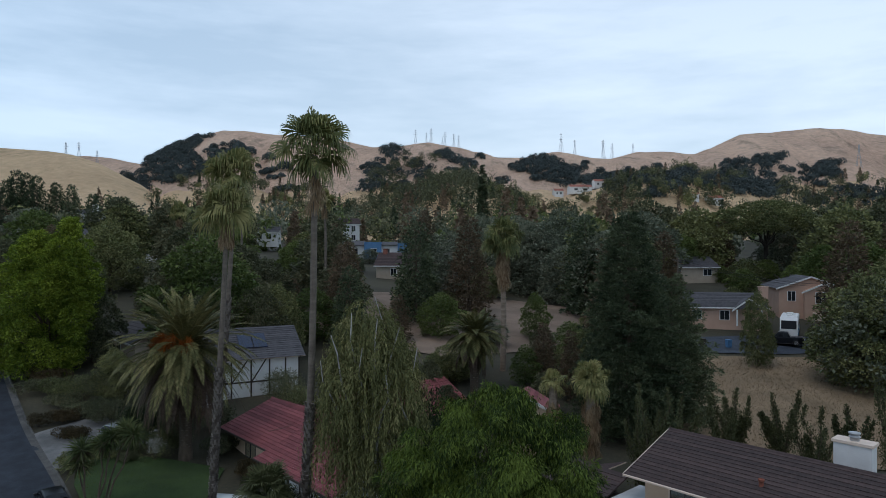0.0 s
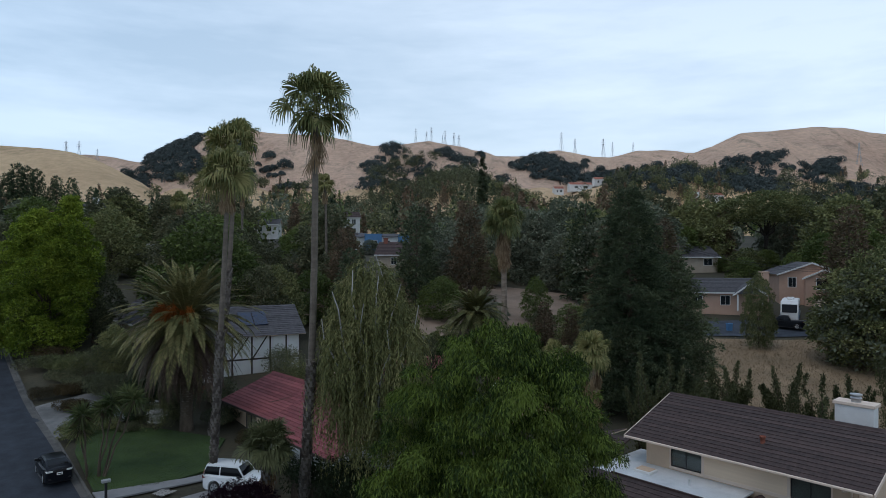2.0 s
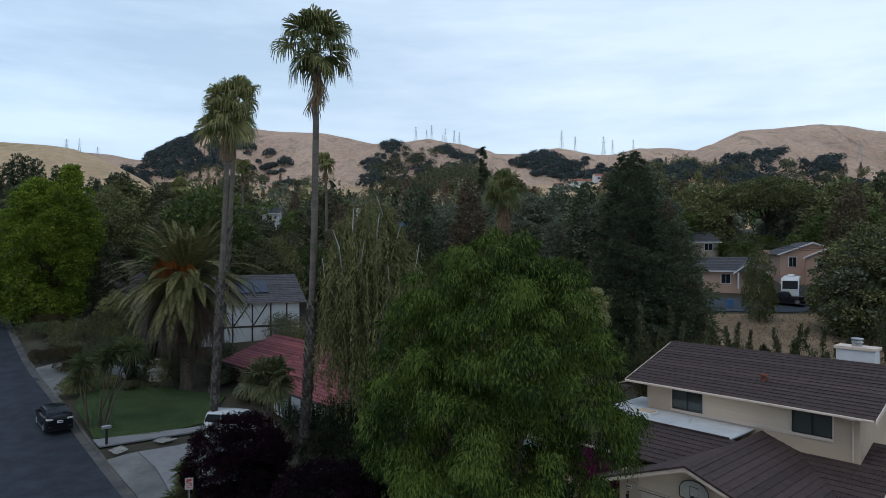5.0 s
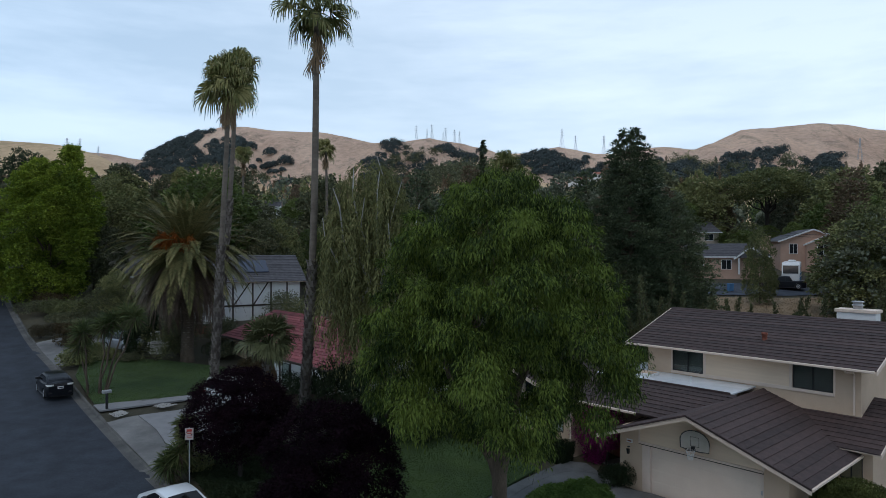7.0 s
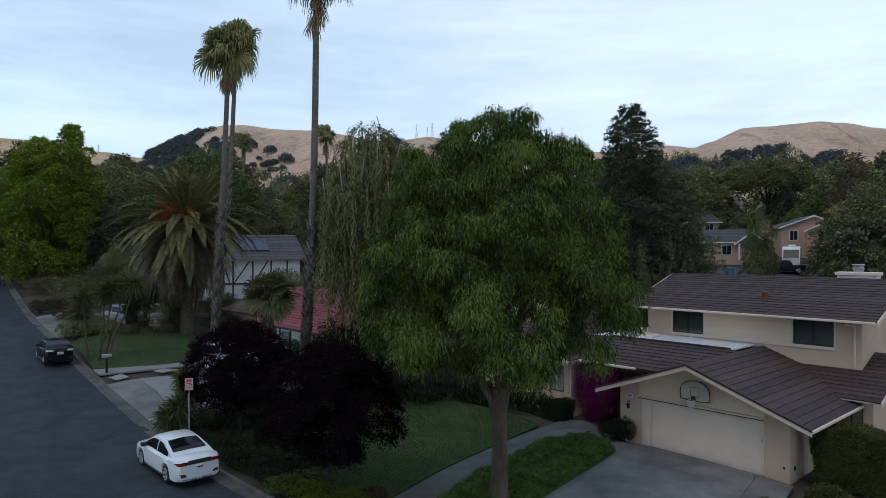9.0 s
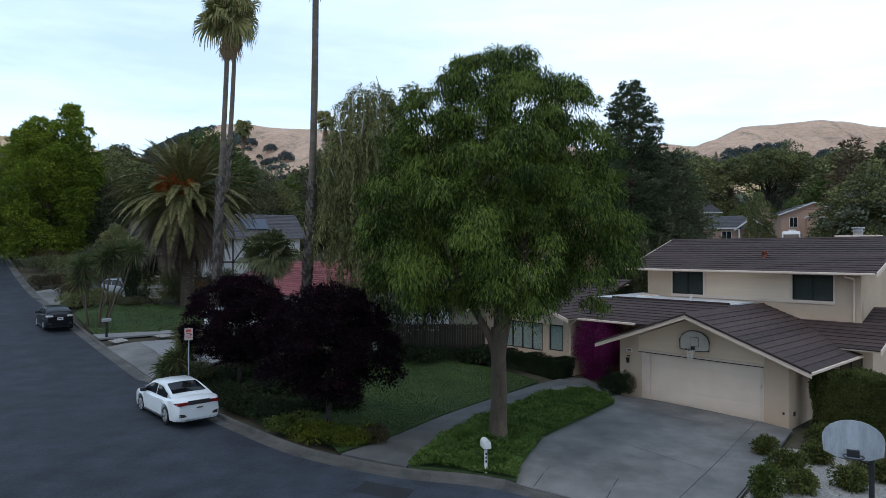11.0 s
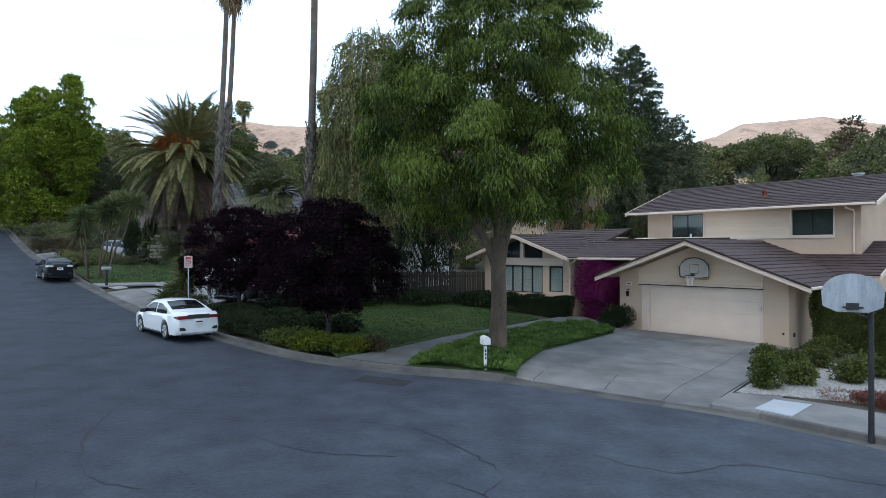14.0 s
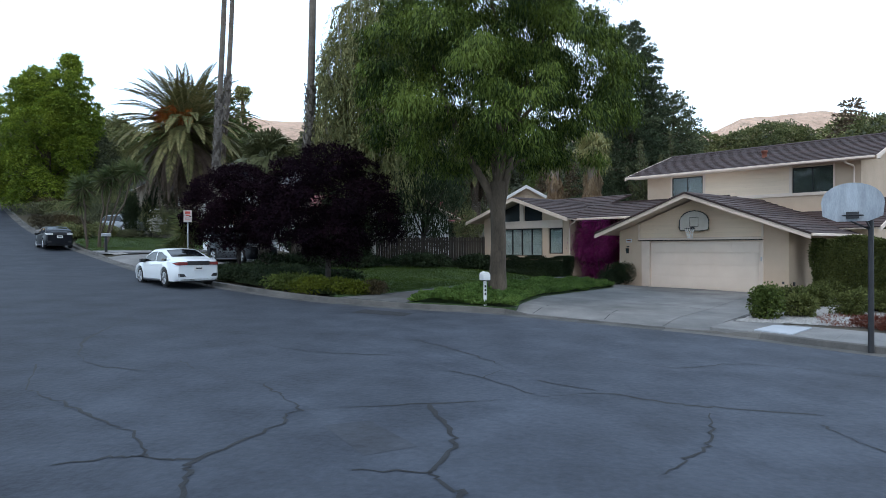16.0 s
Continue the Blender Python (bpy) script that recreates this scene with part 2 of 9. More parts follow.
M_RUBBER = surface("tyre_rubber", (0.012, 0.012, 0.012), (0.022, 0.022, 0.022), 8, 0.85, 0.1, 60)
M_CHROME = surface("wheel_alloy", (0.35, 0.36, 0.37), (0.5, 0.5, 0.52), 5, 0.35, 0.0, 40, metal=0.8)
M_STEEL = surface("galvanised_steel", (0.35, 0.36, 0.37), (0.48, 0.49, 0.5), 4, 0.5, 0.05, 40, metal=0.6)
M_CARWHITE = surface("white_car_paint", (0.68, 0.71, 0.73), (0.72, 0.75, 0.77), 1, 0.3, 0.0, 40, clear=0.6)
M_CARBLACK = surface("black_car_paint", (0.004, 0.005, 0.008), (0.008, 0.009, 0.013), 1, 0.3, 0.0, 40)
M_CARBLACK.node_tree.nodes["Principled BSDF"].inputs["Specular IOR Level"].default_value = 0.2
M_CARSILVER = surface("silver_car_paint", (0.1750, 0.1890, 0.2030), (0.2100, 0.2240, 0.2380), 1, 0.35, 0.0, 40, metal=0.3, clear=0.5)
M_GLASS = glass("dark_glass")
M_CARGLASS = glass("car_glass", (0.006, 0.007, 0.009), 0.05)
M_CARGLASS.node_tree.nodes["Principled BSDF"].inputs["Specular IOR Level"].default_value = 0.2
M_GREYBLIND = surface("grey_blind", (0.1200, 0.1237, 0.1155), (0.1800, 0.1837, 0.1715), 2, 0.7, 0.0, 40)
M_BLIND = surface("window_blind", (0.6250, 0.6500, 0.6250), (0.7750, 0.7875, 0.7625), 2, 0.7, 0.0, 40)
M_LAMPRED = surface("tail_lamp_red", (0.1500, 0.0060, 0.0075), (0.2000, 0.0100, 0.0100), 3, 0.2, 0.0, 40)
M_LAMPCLEAR = surface("lamp_clear", (0.6, 0.6, 0.58), (0.75, 0.74, 0.72), 3, 0.2, 0.0, 40)
M_BARK = surface("grey_brown_bark", (0.0631, 0.0466, 0.0325), (0.1533, 0.1165, 0.0830), 3, 0.95, 0.8, 22, stretch=(1, 1, 0.35), stain=0.3)
M_PALEBARK = surface("pale_birch_bark", (0.3, 0.29, 0.27), (0.55, 0.53, 0.5), 3, 0.85, 0.4, 14, stain=0.4)
M_PALMSMOOTH = surface("palm_trunk_grey", (0.1035, 0.0840, 0.0670), (0.1898, 0.1590, 0.1296), 1.4, 0.95, 0.5, 14, stretch=(1, 1, 3), stain=0.25)
M_PALMPALE = surface("palm_trunk_tan", (0.17, 0.125, 0.095), (0.34, 0.27, 0.21), 1.4, 0.95, 0.5, 14, stretch=(1, 1, 3), stain=0.25)
M_BOOT = surface("palm_boot", (0.085, 0.07, 0.06), (0.24, 0.21, 0.185), 2, 0.95, 0.5, 20, island=0.5)
M_PLUMBARK = surface("plum_bark", (0.0220, 0.0176, 0.0154), (0.0468, 0.0385, 0.0330), 4, 0.95, 0.5, 20)
L_BIG = leaf("willow_leaf", (0.0073, 0.0171, 0.0036), (0.0283, 0.0548, 0.0099), (0.1412, 0.1925, 0.0343), 0.55, 0.24)
L_BIRCH = leaf("birch_leaf", (0.0990, 0.1095, 0.0428), (0.1996, 0.2008, 0.0785), (0.3400, 0.3182, 0.1465), 0.5, 0.2)
L_GUM = leaf("sweetgum_leaf", (0.0597, 0.0966, 0.0119), (0.1514, 0.2161, 0.0266), (0.3193, 0.3860, 0.0522), 0.35, 0.24)
L_PLUM = leaf("purple_plum_leaf", (0.0067, 0.0034, 0.0066), (0.0124, 0.0056, 0.0095), (0.0185, 0.0077, 0.0124), 0.6, 0.15, rough=0.85, gloss=0.05)
L_DARK = leaf("dark_broadleaf", (0.0473, 0.0586, 0.0313), (0.1003, 0.1112, 0.0605), (0.1985, 0.1929, 0.1081), 0.25, 0.14)
L_MID = leaf("mid_broadleaf", (0.0700, 0.0869, 0.0359), (0.1406, 0.1563, 0.0647), (0.2546, 0.2560, 0.1089), 0.25, 0.17)
L_BRIGHT = leaf("bright_broadleaf", (0.0508, 0.0792, 0.0226), (0.1015, 0.1376, 0.0390), (0.1647, 0.2015, 0.0623), 0.25, 0.2)
L_OLIVE = leaf("grey_green_leaf", (0.0825, 0.0996, 0.0683), (0.1402, 0.1606, 0.1112), (0.2309, 0.2448, 0.1708), 0.25, 0.2)
L_BROWN = leaf("rusty_leaf", (0.04, 0.035, 0.018), (0.07, 0.055, 0.028), (0.11, 0.08, 0.04), 0.25, 0.2)
L_CONIFER = leaf("conifer_needle", (0.0339, 0.0518, 0.0290), (0.0681, 0.0927, 0.0496), (0.1360, 0.1609, 0.0865), 0.3, 0.12)
# darkened copy of the conifer needles, shade put into the colour
L_CONIFER_SHADED = leaf("shaded_conifer_needle", (0.0130, 0.0165, 0.0120), (0.0260, 0.0310, 0.0220), (0.0480, 0.0540, 0.0380), 0.3, 0.1, gloss=0.1)
L_RUST = leaf("redwood_needle", (0.0794, 0.0648, 0.0387), (0.1360, 0.1019, 0.0632), (0.2154, 0.1482, 0.0983), 0.3, 0.15)
L_JUNIPER = leaf("juniper_needle", (0.0336, 0.0427, 0.0182), (0.0672, 0.0760, 0.0329), (0.1120, 0.1188, 0.0547), 0.6, 0.15)
L_FAN = leaf("fan_palm_leaf", (0.0903, 0.1088, 0.0396), (0.1690, 0.1763, 0.0643), (0.2925, 0.2636, 0.1091), 0.9, 0.2)
L_FANDRY = leaf("dry_fan_leaf", (0.1062, 0.0635, 0.0353), (0.2125, 0.1375, 0.0772), (0.3187, 0.2328, 0.1433), 0.9, 0.2)
L_DATE = leaf("date_frond", (0.0586, 0.0697, 0.0266), (0.1290, 0.1286, 0.0490), (0.2463, 0.2146, 0.0924), 0.5, 0.18)
L_DATEDRY = leaf("dry_date_frond", (0.0525, 0.0354, 0.0263), (0.1049, 0.0737, 0.0558), (0.1679, 0.1210, 0.0940), 0.5, 0.2)
L_FRUIT = leaf("orange_fruit", (0.1915, 0.0428, 0.0084), (0.2621, 0.0706, 0.0112), (0.3125, 0.1008, 0.0168), 2, 0.1)
L_YUCCA = leaf("cordyline_leaf", (0.0531, 0.0781, 0.0304), (0.1009, 0.1250, 0.0486), (0.1806, 0.1875, 0.0790), 0.9, 0.25)
L_GRASS = leaf("grass_blade", (0.0405, 0.0797, 0.0168), (0.0810, 0.1409, 0.0302), (0.1350, 0.2082, 0.0504), 1.3, 0.3, vary=0.25)
L_LAWN = leaf("lawn_blade", (0.0239, 0.0450, 0.0076), (0.0460, 0.0792, 0.0123), (0.0766, 0.1170, 0.0200), 0.5, 0.3, vary=0.15)
L_HEDGE = leaf("hedge_leaf", (0.0116, 0.0203, 0.0104), (0.0249, 0.0381, 0.0189), (0.0438, 0.0604, 0.0293), 0.8, 0.2, gloss=0.08)
L_SHRUB = leaf("shrub_leaf", (0.0412, 0.0617, 0.0142), (0.0823, 0.1141, 0.0261), (0.1411, 0.1711, 0.0416), 0.8, 0.3)
L_BED = leaf("olive_shrub_leaf", (0.0400, 0.0520, 0.0160), (0.0760, 0.0900, 0.0270), (0.1300, 0.1420, 0.0450), 0.8, 0.25, gloss=0.1)
L_COVER = leaf("yellow_groundcover", (0.0388, 0.0559, 0.0075), (0.0832, 0.1047, 0.0125), (0.1331, 0.1536, 0.0187), 0.8, 0.3)
L_BOUGAIN = leaf("magenta_bract", (0.1296, 0.0076, 0.0743), (0.2376, 0.0151, 0.1386), (0.3672, 0.0378, 0.2178), 1.2, 0.3)
L_RED = leaf("rust_red_leaf", (0.09, 0.025, 0.015), (0.17, 0.05, 0.03), (0.25, 0.09, 0.05), 1.5, 0.25)
# blue-grey in the oak leaf colour stands in for distance haze
L_OAK_HAZED = leaf("hazed_hill_oak", (0.0377, 0.0510, 0.0507), (0.0609, 0.0795, 0.0780), (0.0943, 0.1170, 0.1131), 0.05, 0.1)
L_STRAW = leaf("straw", (0.1840, 0.1331, 0.0752), (0.2760, 0.2061, 0.1212), (0.3864, 0.2920, 0.1839), 0.3, 0.3)
L_FLOWER = leaf("white_oleander", (0.45, 0.42, 0.42), (0.6, 0.57, 0.57), (0.75, 0.72, 0.72), 2, 0.3)
M_ROCK = surface("white_gravel", (0.2380, 0.2346, 0.2254), (0.3689, 0.3636, 0.3468), 6, 0.85, 0.3, 30, island=0.5)


# ---- building blocks ----
def fast_mesh(name, V, F):
    """A mesh from an array of places and an array of four-cornered faces."""
    me = bpy.data.meshes.new(name)
    V, F = np.asarray(V, dtype=np.float32), np.asarray(F, dtype=np.int32)
    me.vertices.add(len(V))
    me.vertices.foreach_set("co", V.ravel())
    k = F.shape[1]
    me.loops.add(F.size)
    me.loops.foreach_set("vertex_index", F.ravel())
    me.polygons.add(len(F))
    me.polygons.foreach_set("loop_start", np.arange(0, F.size, k, dtype=np.int32))
    me.update(calc_edges=True)
    return me


def put(name, me, material, parent=None, label="", smooth=False):
    me.materials.clear()
    me.materials.append(material)
    if smooth:
        me.polygons.foreach_set("use_smooth", np.ones(len(me.polygons), dtype=bool))
    ob = new(name, me)
    if parent is not None:
        ob.parent = parent
    if label:
        ob["label"] = label
    return ob


def part(name, bm, material, parent=None, label="", smooth=False):
    me = bpy.data.meshes.new(name)
    bm.to_mesh(me)
    bm.free()
    return put(name, me, material, parent, label, smooth)


def thing(name, label, category, m=None, group="", kind=""):
    ob = new(name)
    ob.empty_display_size = 0.2
    if m is not None:
        ob.matrix_world = m
    return tagged(ob, label, category, group, kind)


def box(bm, x0, x1, y0, y1, z0, z1, bevel=0.0):
    vs = [bm.verts.new((x, y, z)) for z in (z0, z1) for x, y in ((x0, y0), (x1, y0), (x1, y1), (x0, y1))]
    fs = [bm.faces.new([vs[i] for i in f]) for f in ((3, 2, 1, 0), (4, 5, 6, 7), (0, 1, 5, 4), (1, 2, 6, 5), (2, 3, 7, 6), (3, 0, 4, 7))]
    if bevel:
        bmesh.ops.bevel(bm, geom=list({e for f in fs for e in f.edges}), offset=bevel, segments=1, affect="EDGES")
    return bm


def a_box(x0, x1, y0, y1, z0, z1, bevel=0.0):
    return box(bmesh.new(), x0, x1, y0, y1, z0, z1, bevel)


def prism(bm, outline, d):
    """A solid: a flat outline in space, swept along the vector d."""
    a = [bm.verts.new(p) for p in outline]
    b = [bm.verts.new(Vector(p) + Vector(d)) for p in outline]
    n = len(a)
    bm.faces.new(a[::-1])
    bm.faces.new(b)
    for i in range(n):
        bm.faces.new((a[i], a[(i + 1) % n], b[(i + 1) % n], b[i]))
    bmesh.ops.recalc_face_normals(bm, faces=bm.faces[:])
    return bm


def a_prism(outline, d):
    return prism(bmesh.new(), outline, d)


def tube(points, radii, sides=8):
    """Arrays of a tapered tube along points."""
    pts = np.array([tuple(p) for p in points], dtype=float)
    n = len(pts)
    tang = np.gradient(pts, axis=0)
    tang /= np.linalg.norm(tang, axis=1)[:, None] + 1e-9
    ref = np.where(np.abs(tang[:, 2:3]) > 0.9, np.array([[1.0, 0, 0]]), np.array([[0, 0, 1.0]]))
    u = np.cross(tang, ref)
    u /= np.linalg.norm(u, axis=1)[:, None] + 1e-9
    w = np.cross(tang, u)
    ang = np.linspace(0, 2 * np.pi, sides, endpoint=False)
    r = np.asarray(radii, dtype=float)[:, None, None]
    V = pts[:, None, :] + r * (np.cos(ang)[None, :, None] * u[:, None, :] + np.sin(ang)[None, :, None] * w[:, None, :])
    i, j = np.meshgrid(np.arange(n - 1), np.arange(sides), indexing="ij")
    a, b = i * sides + j, i * sides + (j + 1) % sides
    F = np.stack([a, b, b + sides, a + sides], axis=-1).reshape(-1, 4)
    return V.reshape(-1, 3), F


def join(arrays):
    """One pair of arrays out of several."""
    Vs, Fs, k = [], [], 0
    for V, F in arrays:
        Vs.append(V)
        Fs.append(F + k)
        k += len(V)
    return np.concatenate(Vs), np.concatenate(Fs)


def unit(v):
    return v / (np.linalg.norm(v, axis=-1, keepdims=True) + 1e-9)


def blades(P, D, rng, length, width, sag=0.0, face=None):
    """Leaf blades: from the places P along the ways D, each a folded rhombus turned by chance, or roughly towards face."""
    n = len(P)
    D = unit(D)
    side = rng.normal(size=(n, 3)) if face is None else unit(face) + rng.normal(size=(n, 3)) * 0.42
    S = unit(np.cross(D, side))
    N = np.cross(S, D)
    L = (length * rng.uniform(0.7, 1.3, n))[:, None]
    W = (width * rng.uniform(0.7, 1.3, n))[:, None]
    mid = P + D * L * 0.5 + N * W * 0.25
    tip = P + D * L
    tip[:, 2] -= sag * L[:, 0]
    V = np.stack([P, mid + S * W * 0.5, tip, mid - S * W * 0.5], axis=1).reshape(-1, 3)
    return V, np.arange(4 * n).reshape(n, 4)


def ball_points(n, rng, inner=0.55):
    d = unit(rng.normal(size=(n, 3)))
    return d, d * (inner + (1 - inner) * rng.uniform(0, 1, n) ** 0.6)[:, None]


def bent(p, q, rng, k=6, wobble=0.08, lift=0.12):
    """A bent way from p to q."""
    p, q = np.array(p, float), np.array(q, float)
    t = np.linspace(0, 1, k)[:, None]
    d = np.linalg.norm(q - p)
    c = p + (q - p) * t
    c[:, 2] += lift * d * np.sin(np.pi * t[:, 0])
    c[1:-1] += rng.normal(size=(k - 2, 3)) * wobble * d * 0.3
    return c


def broadleaf(seed, height, crown_low, rx, ry, lobes=26, lobe=0.34, n=9000, length=0.16, width=0.06, droop=0.3, trunk=0.2, strand=0.0, limbs=9, centre=None, inner=0.5, lift=0.15, top=1.0, tuft=14, spread=0.3, fork_z=None, chain=0.0, low_wide=0.0):
    """Trunk arrays and crown arrays of a broad tree that stands at the origin. Its crown is a crowd of lobes of leaves round limbs."""
    rng = np.random.default_rng(seed)
    cz, rz = (height + crown_low) / 2, (height - crown_low) / 2
    cx, cy = centre or (0.0, 0.0)
    k = np.arange(lobes)
    g = np.pi * (3 - 5 ** 0.5) * k
    zz = 1 - 2 * (k + 0.5) / lobes
    rr = np.sqrt(1 - zz * zz)
    shell = np.stack([rr * np.cos(g), rr * np.sin(g), zz], 1) * rng.uniform(0.72 if chain else 0.55, 0.88, (lobes, 1)) + rng.normal(size=(lobes, 3)) * (0.03 if chain else 0.07)
    taper = np.where(shell[:, 2] > 0, 1 - (1 - top) * shell[:, 2], 1)[:, None]
    taper = taper + low_wide * np.clip(-shell[:, 2:3], 0, 1)
    C = np.array([cx, cy, cz]) + shell * np.array([rx, ry, rz]) * np.concatenate([taper, taper, np.ones_like(taper)], 1)
    R = lobe * np.minimum(rx, rz) * rng.uniform(0.7, 1.35, lobes)
    m = max(1, n // tuft)
    which = rng.choice(lobes, m, p=R ** 2 / (R ** 2).sum())
    d, q = ball_points(m, rng, inner)
    T = C[which] + q * R[which][:, None] * np.array([1.12, 1.12, 0.85])
    if strand:
        sel = rng.uniform(size=m) < 0.6
        T[sel, 2] -= rng.uniform(0, strand, sel.sum()) * rng.uniform(0, 1, sel.sum())
    if not chain and not strand:
        up = rng.uniform(size=m) < 0.72
        T[up, 2] += (np.abs(q[up, 2]) - q[up, 2]) * R[which][up] * 0.85
        d[up, 2] = np.abs(d[up, 2])
    if chain:
        up = rng.uniform(size=m) < 0.8
        T[up, 2] += (np.abs(q[up, 2]) - q[up, 2]) * R[which][up] * 0.85
        d[up, 2] = np.abs(d[up, 2])
    d, T = np.repeat(d, tuft, 0), np.repeat(T, tuft, 0)
    n = m * tuft
    out = unit(rng.normal(size=(n, 3)) + d * 0.5)
    P = T + out * spread * rng.uniform(0.05, 1, (n, 1)) * np.array([1, 1, 0.8])
    P[:, 2] -= droop * spread * np.abs(rng.normal(size=n)) * 0.9
    D = out * (1 - droop) + rng.normal(size=(n, 3)) * 0.3
    D[:, 2] -= droop * 1.6
    if chain:
        s = rng.uniform(0, 1, n)
        far = np.repeat(chain * rng.uniform(0.45, 1.5, m), tuft)
        way = unit(d * np.array([1, 1, 0.15]) + np.repeat(rng.normal(size=(m, 3)) * 0.25, tuft, 0) * np.array([1, 1, 0.2]))
        P = T + way * (far * 0.55 * (s - 0.45 * s * s))[:, None] + rng.normal(size=(n, 3)) * 0.05
        P[:, 2] += far * (0.18 * s - droop * s ** 1.7)
        D = way * (0.55 - 0.4 * s)[:, None] + rng.normal(size=(n, 3)) * 0.32
        D[:, 2] += 0.18 - droop * 1.5 * s - 0.25
    V, F = blades(P, D, rng, length, width, 0.15 * droop, out * 0.5 + d * 0.7 + np.array([0, 0, 0.35]))
    fork = np.array([0, 0, fork_z or max(crown_low * 0.85, height * 0.16)])
    arrays = [tube(bent((0, 0, -0.3), fork, rng, 6, 0.02, 0), np.array([1.5, 1.12, 1.0, 0.95, 0.95, 1.0]) * trunk, 12)]
    order = np.argsort(-R)[:limbs]
    for i in order:
        arrays.append(tube(bent(fork - np.array([0, 0, 0.2]), C[i], rng, 6, 0.1, lift), np.linspace(trunk * 0.58, trunk * 0.07, 6), 6))
    return join(arrays), (V, F)


def conifer(seed, height, radius, low=0.8, whorls=26, n=16000, length=0.22, width=0.07, trunk=0.25, power=0.85, up=0.0, ragged=0.25, tip=0.05, puff=0):
    """A conical tree: whorls of boughs, each a flat spray that hangs at its end."""
    rng = np.random.default_rng(seed)
    arrays = [tube(bent((0, 0, -0.3), (0, 0, height), rng, 8, 0.01, 0), np.linspace(trunk, 0.02, 8), 8)]
    Ps, Ds, Fs = [], [], []
    for w in range(whorls):
        s = (w + 0.5) / whorls
        z = low + (height - low) * s
        r = radius * ((1 - s) ** power + tip)
        per = max(6 if puff else 5, int(9 * (1 - s) + 4))
        for b in range(per):
            a = rng.uniform(0, 2 * np.pi)
            rr = r * rng.uniform(1 - ragged, 1 + ragged * 0.6)
            m = max(8, int(n / whorls / per * (1.6 * (1 - s) + 0.55)))
            t = rng.uniform(0.12, 1, m) ** 0.7
            base = np.array([np.cos(a), np.sin(a), 0])
            side = np.array([-np.sin(a), np.cos(a), 0])
            spread = rr * 0.3 * np.sin(np.pi * np.clip(t, 0, 1) * 0.85 + 0.2)
            zz = z + rng.uniform(-0.4, 0.4) * height / whorls + up * rr * t - 0.28 * rr * t ** 2
            P = base * (rr * t)[:, None] + side * (rng.normal(size=m) * spread)[:, None]
            P[:, 2] = zz + rng.normal(size=m) * 0.1 * rr
            if puff:
                heads = np.stack([rng.uniform(0.2, 1.0, puff), rng.normal(size=puff) * 0.16, rng.normal(size=puff) * 0.05], 1)
                heads[0] = (0.95, 0, 0)
                hh = heads[rng.integers(0, puff, m)]
                g = rng.normal(size=(m, 3)) * np.array([0.14, 0.13, 0.07])
                tt = hh[:, 0] + g[:, 0]
                P = base * (rr * tt)[:, None] + side * (rr * (hh[:, 1] * tt + g[:, 1]))[:, None]
                P[:, 2] = z + up * rr * tt - 0.24 * rr * tt ** 2 + rr * (hh[:, 2] + np.abs(g[:, 2]))
            D = base[None] * 0.7 + side[None] * rng.normal(size=m)[:, None] * 0.6 + rng.normal(size=(m, 3)) * 0.25
            D[:, 2] -= 0.25 - up
            Ps.append(P)
            Ds.append(D)
            Fs.append(np.repeat(base[None] * 0.6 + np.array([[0, 0, 0.9]]), m, 0) + side[None] * rng.normal() * 0.3)
            if s < 0.8 and b % 2 == 0:
                arrays.append(tube([(0, 0, z), tuple(base * rr * 0.5 + np.array([0, 0, z + up * rr * 0.5 - 0.07 * rr])), tuple(base * rr * 0.85 + np.array([0, 0, z + up * rr * 0.85 - 0.2 * rr]))], [trunk * 0.22 * (1 - s) + 0.02, 0.02, 0.01], 4))
    V, F = blades(np.concatenate(Ps), np.concatenate(Ds), rng, length, width, 0.1, np.concatenate(Fs))
    return join(arrays), (V, F)


